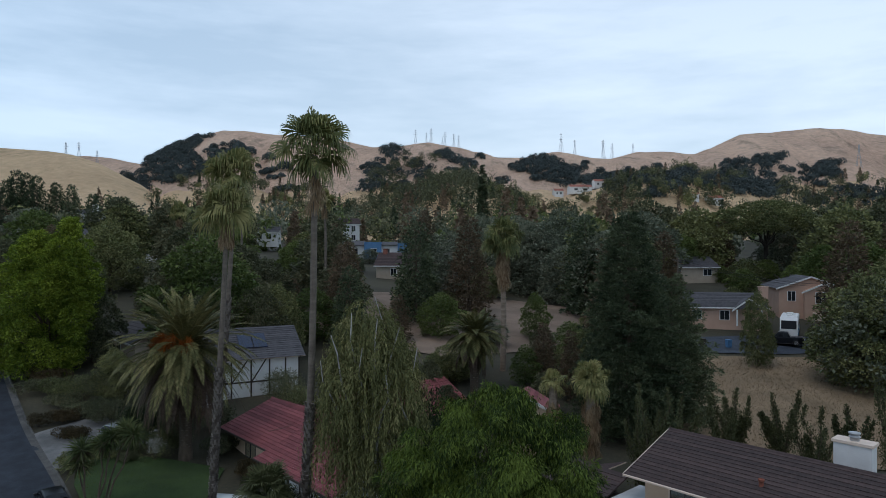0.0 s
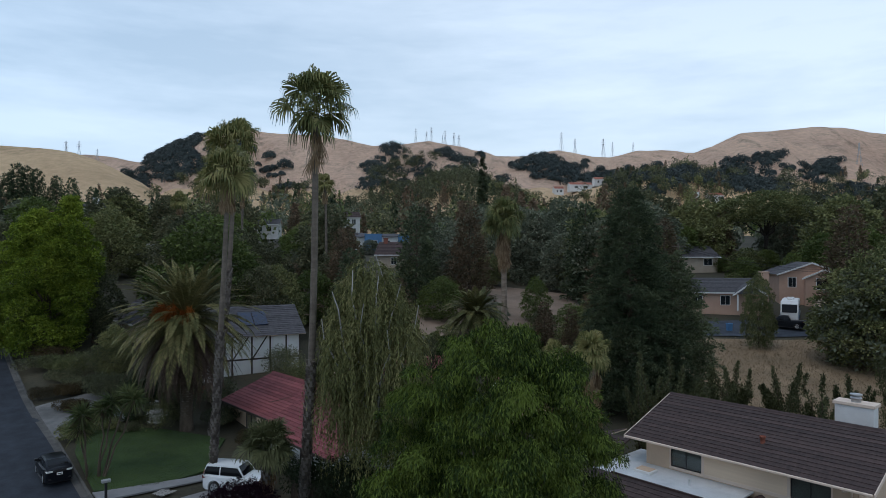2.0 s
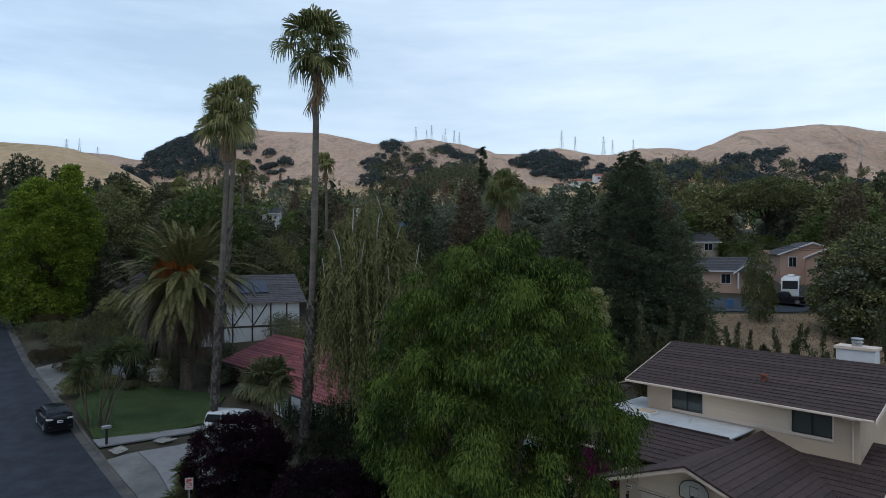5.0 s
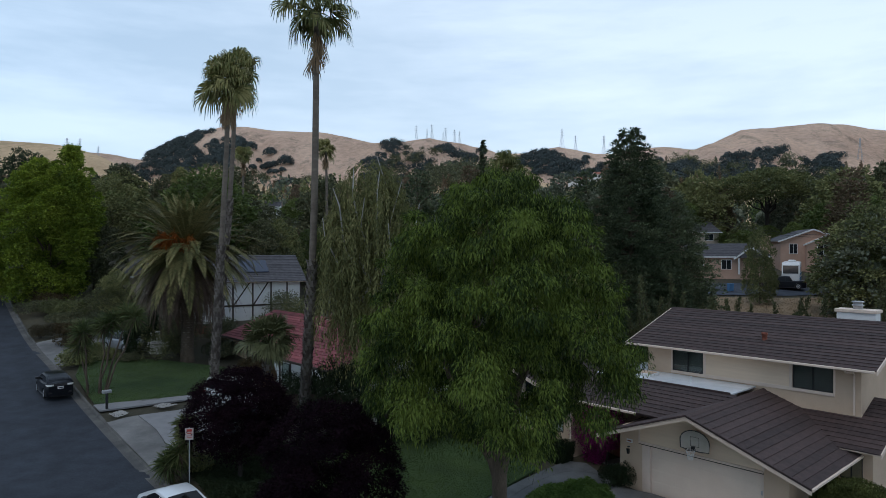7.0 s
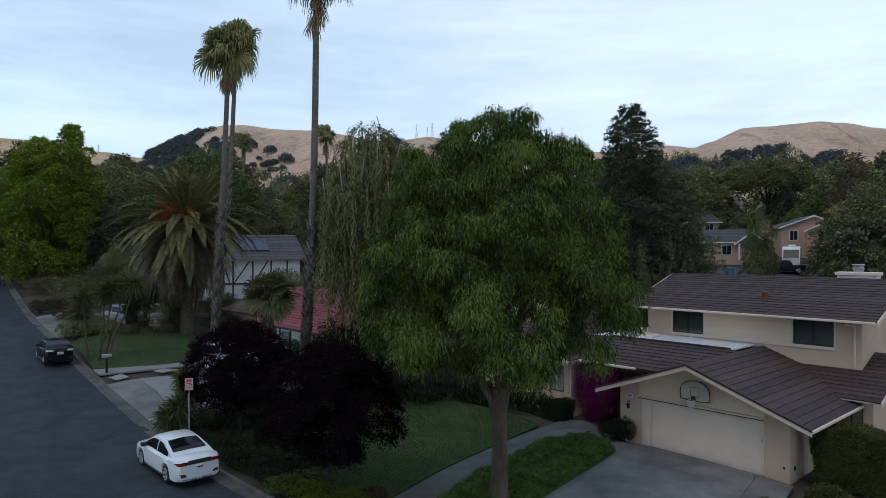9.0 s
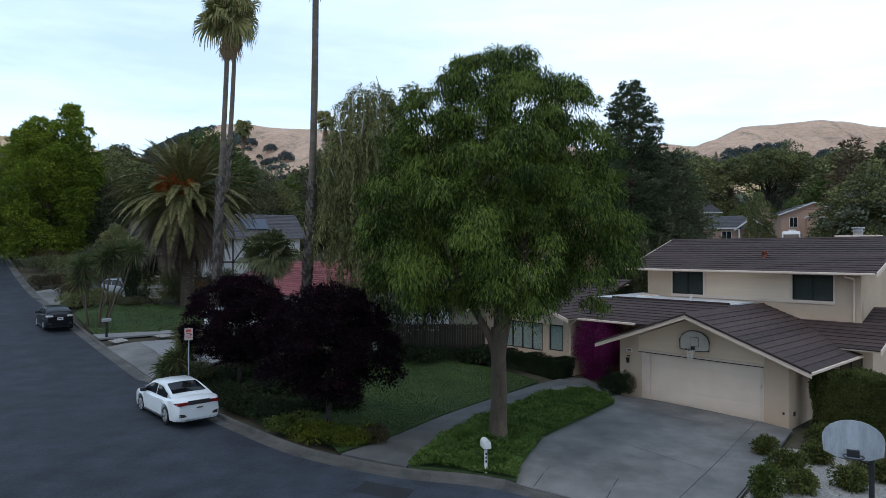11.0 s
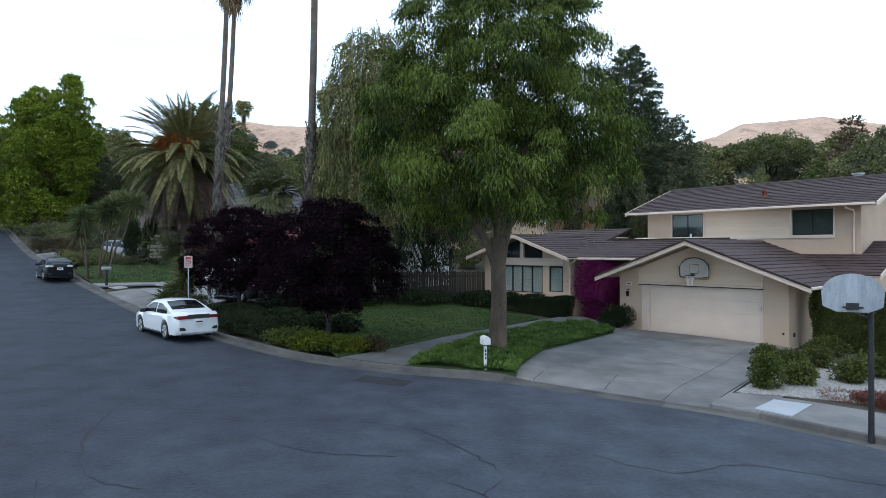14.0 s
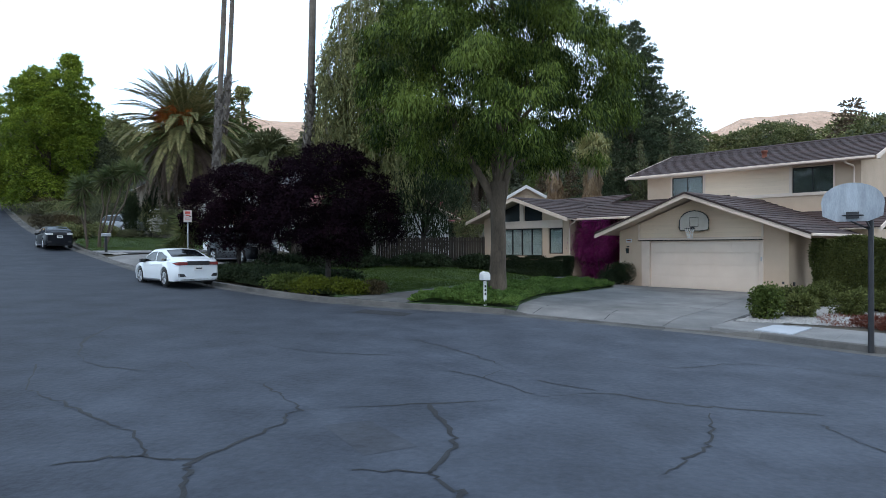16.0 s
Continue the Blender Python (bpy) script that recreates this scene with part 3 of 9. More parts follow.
def domed_tree(seed, zs, rs, lobes=170, lobe=(0.55, 1.0), per=650, length=0.2, width=0.05, hang=0.8, trunk=0.3, fork_z=3.5, limbs=18, rise=0.6, flat=0.7, deep=0.35, shift=(0.0, 0.0), squash=1.0, gaps=()):
    """A tree whose crown follows a profile (heights zs, radii rs). Every clump is a dome of leaves that grow from its crest and hang by the given amount. Gaps (x from, to; z from, to) stay free of clumps."""
    rng = np.random.default_rng(seed)
    zs, rs = np.array(zs, float), np.array(rs, float)
    fine = np.linspace(zs[0], zs[-1], 60)
    area = np.interp(fine, zs, rs) + 0.25
    cum = np.concatenate([[0], np.cumsum((area[1:] + area[:-1]) / 2)])
    cum /= cum[-1]
    k = np.arange(lobes)
    z = np.interp((k + rng.uniform(0.1, 0.9, lobes)) / lobes, cum, fine)
    a = k * 2.39996 + rng.normal(size=lobes) * 0.25
    inside = rng.uniform(size=lobes) < deep
    f = np.where(inside, rng.uniform(0.3, 0.75, lobes), rng.uniform(0.8, 1.0, lobes))
    R = rng.uniform(*lobe, lobes)
    r = np.maximum(np.interp(z, zs, rs) * f - R * 0.55, 0.05)
    C = np.stack([shift[0] + r * np.cos(a), shift[1] + r * np.sin(a) * squash, z - R * 0.35], 1)
    crest = unit(np.stack([np.cos(a) * rise, np.sin(a) * rise, np.ones(lobes)], 1) * np.array([1, 1, 1.0]))
    counts = np.maximum(40, (per * (R / R.mean()) ** 2).astype(int))
    for x0, x1, z0, z1 in gaps:
        counts[(C[:, 0] > x0) & (C[:, 0] < x1) & (C[:, 2] > z0) & (C[:, 2] < z1)] = 0
    which = np.repeat(np.arange(lobes), counts)
    n = len(which)
    d = unit(rng.normal(size=(n, 3)) * np.array([1, 1, flat]) + crest[which] * 1.1)
    q = d * (rng.uniform(0.35, 1.0, n) ** 0.5)[:, None]
    lump = 1 + 0.22 * np.sin(d[:, 0] * 6 + which * 1.7) * np.sin(d[:, 1] * 6 + which) + 0.12 * np.sin(d[:, 2] * 9 + which * 0.6)
    P = C[which] + q * (R[which] * lump)[:, None] * np.array([1.15, 1.15, 0.85])
    P[:, 2] -= hang * 0.35 * R[which] * rng.uniform(0, 1, n) ** 2
    D = d * (1.05 - 0.7 * hang) + rng.normal(size=(n, 3)) * 0.34
    D[:, 2] -= hang
    crown = blades(P, D, rng, length, width, 0.12 * hang, d + np.array([0, 0, 0.5]))
    fork = np.array([0, 0, fork_z])
    arrays = [tube(bent((0, 0, -0.3), fork, rng, 7, 0.02, 0), np.array([1.55, 1.2, 1.04, 0.98, 0.95, 0.97, 1.0]) * trunk, 12)]
    for i in np.argsort(-R * (1 + inside))[:limbs]:
        arrays.append(tube(bent(fork - np.array([0, 0, 0.2]), C[i], rng, 7, 0.12, 0.12), np.linspace(trunk * 0.5, trunk * 0.06, 7), 6))
    return join(arrays), crown


def tufted_conifer(seed, ds, rs, height, boughs=260, tufts=6, per=55, length=0.26, width=0.075, trunk=0.4, tuft=0.5, low=0.6):
    """A dense pointed conifer: boughs in a spiral, each ending in pillows of needles that turn up. ds, rs: depth below the tip and radius there."""
    rng = np.random.default_rng(seed)
    arrays = [tube(bent((0, 0, -0.3), (0, 0, height), rng, 8, 0.006, 0), np.linspace(trunk, 0.03, 8), 8)]
    Ps, Ds = [], []
    for k in range(boughs):
        dep = (height - low) * ((k + 0.6) / boughs) ** 0.72
        z = height - dep
        a = k * 2.39996 + rng.normal() * 0.2
        r = float(np.interp(dep, ds, rs)) * (rng.uniform(0.78, 1.08) if dep > 1.2 else 1.0)
        out, side = np.array([math.cos(a), math.sin(a), 0]), np.array([-math.sin(a), math.cos(a), 0])
        dip = np.interp(dep, (0, 6, 20), (0.45, 0.05, -0.16)) * r
        tip = out * r + np.array([0, 0, z + dip])
        if k % 2 == 0:
            arrays.append(tube([(0, 0, z), tuple(out * r * 0.5 + np.array([0, 0, z + dip * 0.3])), tuple(tip)], [0.05, 0.03, 0.01], 4))
        m = max(2, int(round(tufts * min(1.0, 0.35 + r / 5))))
        for j in range(m):
            s = 1.0 - 0.62 * (j / m) ** 0.8
            c = out * r * s + side * rng.normal() * 0.16 * r * s + np.array([0, 0, z + dip * s * s + rng.normal() * 0.1])
            R = tuft * rng.uniform(0.7, 1.25) * (0.55 + 0.45 * min(1.0, r / 3.5))
            d = unit(rng.normal(size=(per, 3)) * np.array([1, 1, 0.6]) + out * 0.5 + np.array([0, 0, 0.75]))
            Ps.append(c + d * (R * rng.uniform(0.2, 1.0, per) ** 0.6)[:, None] * np.array([1.2, 1.2, 0.62]))
            Ds.append(d + out * 0.35 + rng.normal(size=(per, 3)) * 0.3)
    P, D = np.concatenate(Ps), np.concatenate(Ds)
    return join(arrays), blades(P, D, rng, length, width, 0.0, D + np.array([0, 0, 0.6]))


def plant(name, wood, crown, bark, foliage, m, label, category="tree", group=""):
    """A tree as a thing: trunk and crown under one empty."""
    t = thing(name, label, category, m, group)
    put("trunk", fast_mesh("trunk", *wood), bark, t, smooth=True)
    put("crown", fast_mesh("crown", *crown), foliage, t)
    return t


def bush(name, seed, rx, ry, h, foliage, m, label, n=1800, length=0.09, width=0.045, category="shrub", group="", lobes=12, droop=0.05):
    rng = np.random.default_rng(seed)
    C = rng.normal(size=(lobes, 3)) * np.array([rx, ry, h * 0.3]) * 0.42
    C[:, 2] = np.abs(C[:, 2]) + h * 0.42
    which = rng.integers(0, lobes, n)
    d, q = ball_points(n, rng, 0.5)
    P = C[which] + q * np.array([rx * 0.5, ry * 0.5, h * 0.42])
    P[:, 2] = np.abs(P[:, 2])
    D = d + rng.normal(size=(n, 3)) * 0.5
    D[:, 2] += 0.2 - droop
    crown = blades(P, D, rng, length, width, 0.1, d + np.array([0, 0, 0.4]))
    stems = join([tube(bent((rng.normal() * 0.06, rng.normal() * 0.06, -0.1), C[i] * np.array([1, 1, 0.9]), rng, 4, 0.1, 0.05), np.linspace(0.035, 0.01, 4), 5) for i in range(min(6, lobes))])
    t = thing(name, label, category, m, group)
    put("stems", fast_mesh("stems", *stems), M_PLUMBARK, t)
    put("foliage", fast_mesh("foliage", *crown), foliage, t)
    return t

# ---- the lie of the land ----
GY = (-300, 10, 20, 32, 45, 55, 70, 95, 110, 150, 230, 400, 600)
GZ = (-2, -0.2, 0, 0.25, 1.1, 2.0, 4.0, 7.6, 9.6, 14, 20, 27, 32)
SKY_U = (-1.6, -0.75, -0.55, -0.508, -0.464, -0.43, -0.386, -0.338, -0.282, -0.195, -0.108, -0.073, -0.021, 0.031, 0.083, 0.127, 0.179, 0.231, 0.257, 0.3, 0.336, 0.388, 0.423, 0.457, 0.5, 0.562, 0.614, 0.682, 0.8, 1.1, 1.8)
SKY_V = (0.12, 0.13, 0.142, 0.138, 0.13, 0.152, 0.173, 0.182, 0.179, 0.17, 0.157, 0.158, 0.165, 0.155, 0.143, 0.14, 0.147, 0.14, 0.138, 0.149, 0.15, 0.146, 0.162, 0.176, 0.177, 0.184, 0.182, 0.172, 0.15, 0.13, 0.1)
NEAR_U = (-1.6, -0.9, -0.682, -0.63, -0.569, -0.53, -0.5, -0.465, -0.43, -0.39, -0.3)
NEAR_V = (0.13, 0.165, 0.156, 0.149, 0.142, 0.132, 0.118, 0.098, 0.07, 0.03, 0.0)


def soft(v, a, b):
    t = np.clip((v - a) / (b - a), 0, 1)
    return t * t * (3 - 2 * t)


def ground_z(x, y):
    """Height of the land: a street that climbs, a valley floor, and grass hills behind."""
    x, y = np.asarray(x, float), np.asarray(y, float)
    slope = np.interp(y, (0, 60, 90, 150, 250), (0.035, 0.035, 0.055, 0.055, 0))
    right = np.interp(y, (30, 60), (9, 28))
    z = np.interp(y, GY, GZ) - slope * np.minimum(np.maximum(x, -60), right)
    yy = np.maximum(y, 1.0)
    u = np.clip(x / yy, -1.6, 1.8)
    def roll(k, s):
        return np.sin(x / s + k) * np.cos(y / (s * 1.3) + 2 * k) + 0.5 * np.sin(x / (s * 0.43) + y / (s * 0.51) + k)
    far = np.where(y > 300, 1.0, 0.0)
    sky = np.interp(u, SKY_U, SKY_V) * 1080 - 17
    rise = soft(y, 420, 1080) ** 1.25
    gully = roll(1.3, 62) * 6 * soft(y, 420, 700) * (1 - 0.8 * soft(y, 900, 1060))
    w = u + 0.018 * np.sin(y / 90 + 5 * u)
    fold = np.abs(np.sin(w * 27 + 0.8)) * 17 + np.abs(np.sin(w * 63 + y / 210)) * 8 - 15
    gully = gully + 0.5 * fold * soft(y, 560, 760) * (1 - soft(y, 880, 1050))
    hill = sky * rise - 40 * soft(y, 1080, 1900) + gully
    near = (np.interp(u, NEAR_U, NEAR_V) * 640 - 13) * soft(y, 330, 640) - 110 * soft(y, 660, 900) + roll(0.4, 45) * 3 * soft(y, 400, 520)
    spur = 34 * np.exp(-((u - 0.03) / 0.09) ** 2 - ((y - 560) / 120) ** 2) + 30 * np.exp(-((u - 0.34) / 0.14) ** 2 - ((y - 640) / 110) ** 2)
    return z + far * np.maximum(np.maximum(hill, 0) + spur, near)


def gz(x, y):
    return float(ground_z(x, y))


def at(x, y, lift=0.15, turn=0.0, scale=1.0):
    """A pose on the ground."""
    return pose(x, y, gz(x, y) + lift, 0, 0, turn) @ Matrix.Scale(scale, 4)


# one sheet, finer near the camera
ys = np.concatenate([np.arange(-60, 0, 6), np.arange(0, 60, 1.0), np.arange(60, 160, 4.0), np.arange(160, 420, 10.0), np.arange(420, 1240, 9.0), np.arange(1240, 2600, 80), [3400, 4600]])
us = np.concatenate([np.linspace(-1.6, -0.8, 12)[:-1], np.linspace(-0.8, 0.8, 361), np.linspace(0.8, 1.6, 12)[1:]])
YY, UU = np.meshgrid(ys, us, indexing="ij")
XX = UU * np.maximum(np.abs(YY), 60)
ZZ = ground_z(XX, YY)
nu = len(us)
i, j = np.meshgrid(np.arange(len(ys) - 1), np.arange(nu - 1), indexing="ij")
a = i * nu + j
land_faces = np.stack([a, a + 1, a + nu + 1, a + nu], -1).reshape(-1, 4)
land = fast_mesh("ground", np.stack([XX, YY, ZZ - 0.04 * (YY < 70)], -1).reshape(-1, 3), land_faces)


def hill_material(name, low, high, scrub):
    """Dry grass on a hill: tracks and terraces as relief, darker scrub in streaks and patches."""
    m = bpy.data.materials.new(name)
    m.use_nodes = True
    n, l = m.node_tree.nodes, m.node_tree.links
    b = n["Principled BSDF"]
    co = n.new("ShaderNodeTexCoord")
    out = []
    for scale, detail, rough, stretch in ((0.011, 6, 0.6, (1, 0.6, 1)), (0.16, 6, 0.65, (1, 0.5, 2)), (0.03, 8, 0.72, (1.6, 0.5, 1))):
        mp, t = n.new("ShaderNodeMapping"), n.new("ShaderNodeTexNoise")
        mp.inputs["Scale"].default_value = stretch
        t.inputs["Scale"].default_value, t.inputs["Detail"].default_value, t.inputs["Roughness"].default_value = scale, detail, rough
        l.new(co.outputs["Object"], mp.inputs["Vector"])
        l.new(mp.outputs["Vector"], t.inputs["Vector"])
        out.append(t.outputs["Fac"])
    add = n.new("ShaderNodeMath")
    add.operation = "ADD"
    l.new(out[0], add.inputs[0])
    l.new(out[1], add.inputs[1])
    r1, r2, mix = n.new("ShaderNodeValToRGB"), n.new("ShaderNodeValToRGB"), n.new("ShaderNodeMix")
    half = n.new("ShaderNodeMath")
    half.operation = "MULTIPLY"
    half.inputs[1].default_value = 0.5
    l.new(add.outputs[0], half.inputs[0])
    r1.color_ramp.elements[0].position, r1.color_ramp.elements[0].color = 0.36, (*low, 1)
    r1.color_ramp.elements[1].position, r1.color_ramp.elements[1].color = 0.62, (*high, 1)
    l.new(half.outputs[0], r1.inputs["Fac"])
    r2.color_ramp.elements[0].position, r2.color_ramp.elements[0].color = 0.34, (0.8, 0.8, 0.8, 1)
    r2.color_ramp.elements[1].position, r2.color_ramp.elements[1].color = 0.47, (0, 0, 0, 1)
    l.new(out[2], r2.inputs["Fac"])
    mix.data_type = "RGBA"
    l.new(r2.outputs["Color"], mix.inputs[0])
    l.new(r1.outputs["Color"], mix.inputs[6])
    mix.inputs[7].default_value = (*scrub, 1)
    l.new(mix.outputs[2], b.inputs["Base Color"])
    b.inputs["Roughness"].default_value = 0.95
    b.inputs["Specular IOR Level"].default_value = 0.1
    bp = n.new("ShaderNodeBump")
    bp.inputs["Strength"].default_value, bp.inputs["Distance"].default_value = 0.9, 22.0
    l.new(out[2], bp.inputs["Height"])
    l.new(bp.outputs["Normal"], b.inputs["Normal"])
    return m


# the far grass is pinker than the near: haze put into its colour
M_HILL_HAZED = hill_material("hazed_hill_grass", (0.594, 0.392, 0.290), (0.900, 0.641, 0.475), (0.350, 0.249, 0.185))
M_NEARHILL = hill_material("near_hill_grass", (0.678, 0.466, 0.285), (0.900, 0.657, 0.410), (0.445, 0.313, 0.180))
ground = put("ground", land, M_GROUND, label="dark soil valley floor rising to dry golden grass hills", smooth=True)
tagged(ground, "", "ground", "", "structure")
land.materials.append(M_HILL_HAZED)
land.materials.append(M_NEARHILL)
yc = YY[:-1, :-1].ravel()
land.polygons.foreach_set("material_index", np.where(yc > 690, 1, np.where(yc > 330, 2, 0)).astype(np.int32))


def patch(outline, lift, thick=0.0, step=1.0):
    """A sheet cut to an outline that lies on the land; thick gives it a downward edge."""
    bm = bmesh.new()
    f = bm.faces.new([bm.verts.new((x, y, 0)) for x, y in outline])
    if f.normal.z < 0 or sum((outline[k][0] * outline[(k + 1) % len(outline)][1] - outline[(k + 1) % len(outline)][0] * outline[k][1]) for k in range(len(outline))) < 0:
        f.normal_flip()
    xs, ys_ = [p[0] for p in outline], [p[1] for p in outline]
    for axis, lo, hi in ((0, min(xs), max(xs)), (1, min(ys_), max(ys_))):
        v = math.floor(lo / step) * step + step
        while v < hi:
            co, no = [0, 0, 0], [0, 0, 0]
            co[axis], no[axis] = v, 1
            bmesh.ops.bisect_plane(bm, geom=bm.verts[:] + bm.edges[:] + bm.faces[:], plane_co=co, plane_no=no)
            v += step
    for v in bm.verts:
        v.co.z = gz(v.co.x, v.co.y) + lift
    if thick:
        rim = [e for e in bm.edges if e.is_boundary]
        made = bmesh.ops.extrude_edge_only(bm, edges=rim)
        for v in made["geom"]:
            if isinstance(v, bmesh.types.BMVert):
                v.co.z -= thick
    return bm


def curve_line(points, n=8):
    """A smooth line through points (Catmull-Rom)."""
    p = [np.array(q, float) for q in points]
    p = [2 * p[0] - p[1]] + p + [2 * p[-1] - p[-2]]
    out = []
    for k in range(1, len(p) - 2):
        for t in np.linspace(0, 1, n, endpoint=False):
            out.append(0.5 * (2 * p[k] + (p[k + 1] - p[k - 1]) * t + (2 * p[k - 1] - 5 * p[k] + 4 * p[k + 1] - p[k + 2]) * t * t + (3 * p[k] - p[k - 1] - 3 * p[k + 1] + p[k + 2]) * t ** 3))
    out.append(p[-2])
    return [tuple(q) for q in out]


def sideways(line, d):
    """The line moved d to its left."""
    q = np.array(line, float)
    t = unit(np.gradient(q, axis=0))
    return [tuple(v) for v in q + d * np.stack([-t[:, 1], t[:, 0]], 1)]


def scatter_in(outline, n, rng):
    xs, ys_ = [p[0] for p in outline], [p[1] for p in outline]
    out = []
    while len(out) < n:
        x, y = rng.uniform(min(xs), max(xs)), rng.uniform(min(ys_), max(ys_))
        inside = False
        for (x0, y0), (x1, y1) in zip(outline, outline[1:] + outline[:1]):
            if (y0 > y) != (y1 > y) and x < (x1 - x0) * (y - y0) / (y1 - y0) + x0:
                inside = not inside
        if inside:
            out.append((x, y))
    return np.array(out)


# far kerb of the street, from its upper end to the bulb in front of the house
KERB = curve_line([(-62, 88.5), (-49.4, 73.2), (-37.7, 59.0), (-30.0, 50.3), (-22.7, 41.6), (-15.6, 33.4), (-11.6, 28.9), (-8.9, 26.2), (-7.4, 24.8), (-5.7, 23.3), (-4.2, 22.3), (-1.5, 21.1), (1.25, 20.6), (2.9, 19.75), (4.6, 18.8), (7.05, 17.45), (8.1, 16.6), (9.1, 15.6), (10.2, 14.3), (11.3, 12.4), (11.9, 9.6), (12.0, 5.0), (12, -30)], 6)
road_out = KERB + [(-20, -30), (-34, 8), (-27, 22), (-44, 41), (-74, 77)]
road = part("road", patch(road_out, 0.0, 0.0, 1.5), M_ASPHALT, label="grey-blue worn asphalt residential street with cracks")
tagged(road, "", "road", "", "structure")

def kerb_gap(x, y):
    """Distance of a place from the kerb line."""
    q = np.array(KERB)
    p, d = q[:-1], q[1:] - q[:-1]
    f = np.clip(((np.array([x, y]) - p) * d).sum(1) / ((d * d).sum(1) + 1e-9), 0, 1)
    return float(np.min(np.linalg.norm(p + d * f[:, None] - np.array([x, y]), axis=1)))


def apron(bm, reach=1.5, drop=0.118):
    """Lets a slab run down to the gutter."""
    for v in bm.verts:
        v.co.z -= drop * (1 - float(soft(kerb_gap(v.co.x, v.co.y), 0.15, reach)))
    return bm


# kerb stones with a gutter pan, joint by joint
kerb = thing("kerb", "grey concrete kerb along the street edge", "kerb", None, "", "structure")
inner, back = sideways(KERB, 0.16), sideways(KERB, 0.0)
pan = sideways(KERB, -0.42)
dist = [0.0]
for k in range(1, len(KERB)):
    dist.append(dist[-1] + math.dist(KERB[k], KERB[k - 1]))


def along(line, s):
    return np.array([np.interp(s, dist, [p[0] for p in line]), np.interp(s, dist, [p[1] for p in line])])


# where a drive comes down to the street: along x, the two ramps of each dropped kerb
DROPS = (((1.7, 2.3), (6.9, 7.9)), ((-20.7, -20.1), (-15.0, -14.2)), ((-36.6, -36.0), (-30.8, -30.0)))
s = 20.0
while s < dist[-1] - 30:
    e = min(s + 2.4, dist[-1])
    bm = bmesh.new()
    rows = []
    for v in np.linspace(s + 0.008, e - 0.008, 4):
        o, m_, i_ = along(pan, v), along(back, v), along(inner, v)
        z = gz(m_[0], m_[1])
        hk = 1 - 0.74 * max(soft(m_[0], *a_) * (1 - soft(m_[0], *b_)) for a_, b_ in DROPS)
        rows.append([bm.verts.new((*o, gz(*o) + 0.004)), bm.verts.new((*m_, z + 0.006)), bm.verts.new((*(m_ * 0.8 + i_ * 0.2), z + 0.135 * hk)), bm.verts.new((*(m_ * 0.55 + i_ * 0.45), z + 0.155 * hk)), bm.verts.new((*i_, z + 0.157 * hk)), bm.verts.new((*i_, z - 0.1))])
    for r0, r1 in zip(rows, rows[1:]):
        for c in range(5):
            bm.faces.new((r0[c], r1[c], r1[c + 1], r0[c + 1]))
    part("kerb_stone", bm, M_KERB, kerb)
    s = e


def house_at(a, b, z=0.0):
    """A place in the world from the big house's own plan: a along its front, b towards its back."""
    c, s_ = math.cos(radians(48)), math.sin(radians(48))
    return (10.08 + a * c + b * s_, 31.75 - a * s_ + b * c, z)


HOUSE = pose(10.08, 31.75, 0.05, 0, 0, -48)

# driveway in front of the garage, with its joints open
drive = thing("driveway", "wide grey concrete driveway with open joints and stains", "driveway", None, "", "structure")
for outline in ([(1.95, 20.5), (2.4, 20.33), (4.55, 19.0), (5.98, 18.15), (7.02, 19.58), (12.85, 27.25), (13.2, 27.9), (10.0, 31.6), (8.6, 32.3), (7.4, 31.4), (6.0, 28.4), (4.6, 26.4), (3.1, 24.4)], [(6.0, 18.14), (7.06, 17.56), (10.5, 21.9), (14.1, 26.5), (13.22, 27.88), (12.865, 27.238), (7.035, 19.568)], [(7.1, 17.54), (8.1, 16.8), (9.6, 18.6), (8.3, 18.95), (10.53, 21.86)], [(8.14, 16.76), (9.25, 15.65), (10.5, 17.1), (10.2, 17.7), (9.3, 18.2)], [(9.29, 15.62), (10.4, 14.3), (11.5, 12.5), (12.6, 13.2), (11.6, 15.3), (10.53, 17.05)]):
    bm = patch(outline, 0.158, 0.12, 0.7)
    part("slab", apron(bm) if outline[0][0] < 7.08 else bm, M_CONCRETE, drive)
for (x0, y0), (x1, y1) in (((3.44, 21.71), (2.72, 20.25)), ((5.51, 20.88), (4.6, 19.08)), ((6.9, 24.3), (8.6, 22.1)), ((8.7, 29.6), (11.2, 27.0))):
    nx, ny = (y1 - y0) / math.dist((x0, y0), (x1, y1)) * 0.014, -(x1 - x0) / math.dist((x0, y0), (x1, y1)) * 0.014
    part("joint", apron(patch([(x0 - nx, y0 - ny), (x1 - nx, y1 - ny), (x1 + nx, y1 + ny), (x0 + nx, y0 + ny)], 0.163, 0.0, 0.7)), M_PATCH, drive)
pave = part("pavement", patch([(7.1, 17.45), (8.1, 16.72), (9.2, 15.6), (10.3, 14.3), (11.35, 12.5), (13.1, 13.6), (12.1, 15.6), (11.1, 17.0), (9.9, 18.2), (8.7, 18.95), (8.2, 18.9)], 0.15, 0.1, 1.2), M_CONCRETE, label="grey concrete pavement behind the kerb")
tagged(pave, "grey concrete pavement behind the kerb", "pavement", "", "structure")
cover = part("utility_cover", patch([(8.05, 17.08), (8.7, 16.45), (9.85, 17.6), (9.1, 18.15)], 0.185, 0.05), M_COVER, label="pale new concrete square set in the pavement")
tagged(cover, "pale new concrete square set in the pavement", "slab", "", "structure")

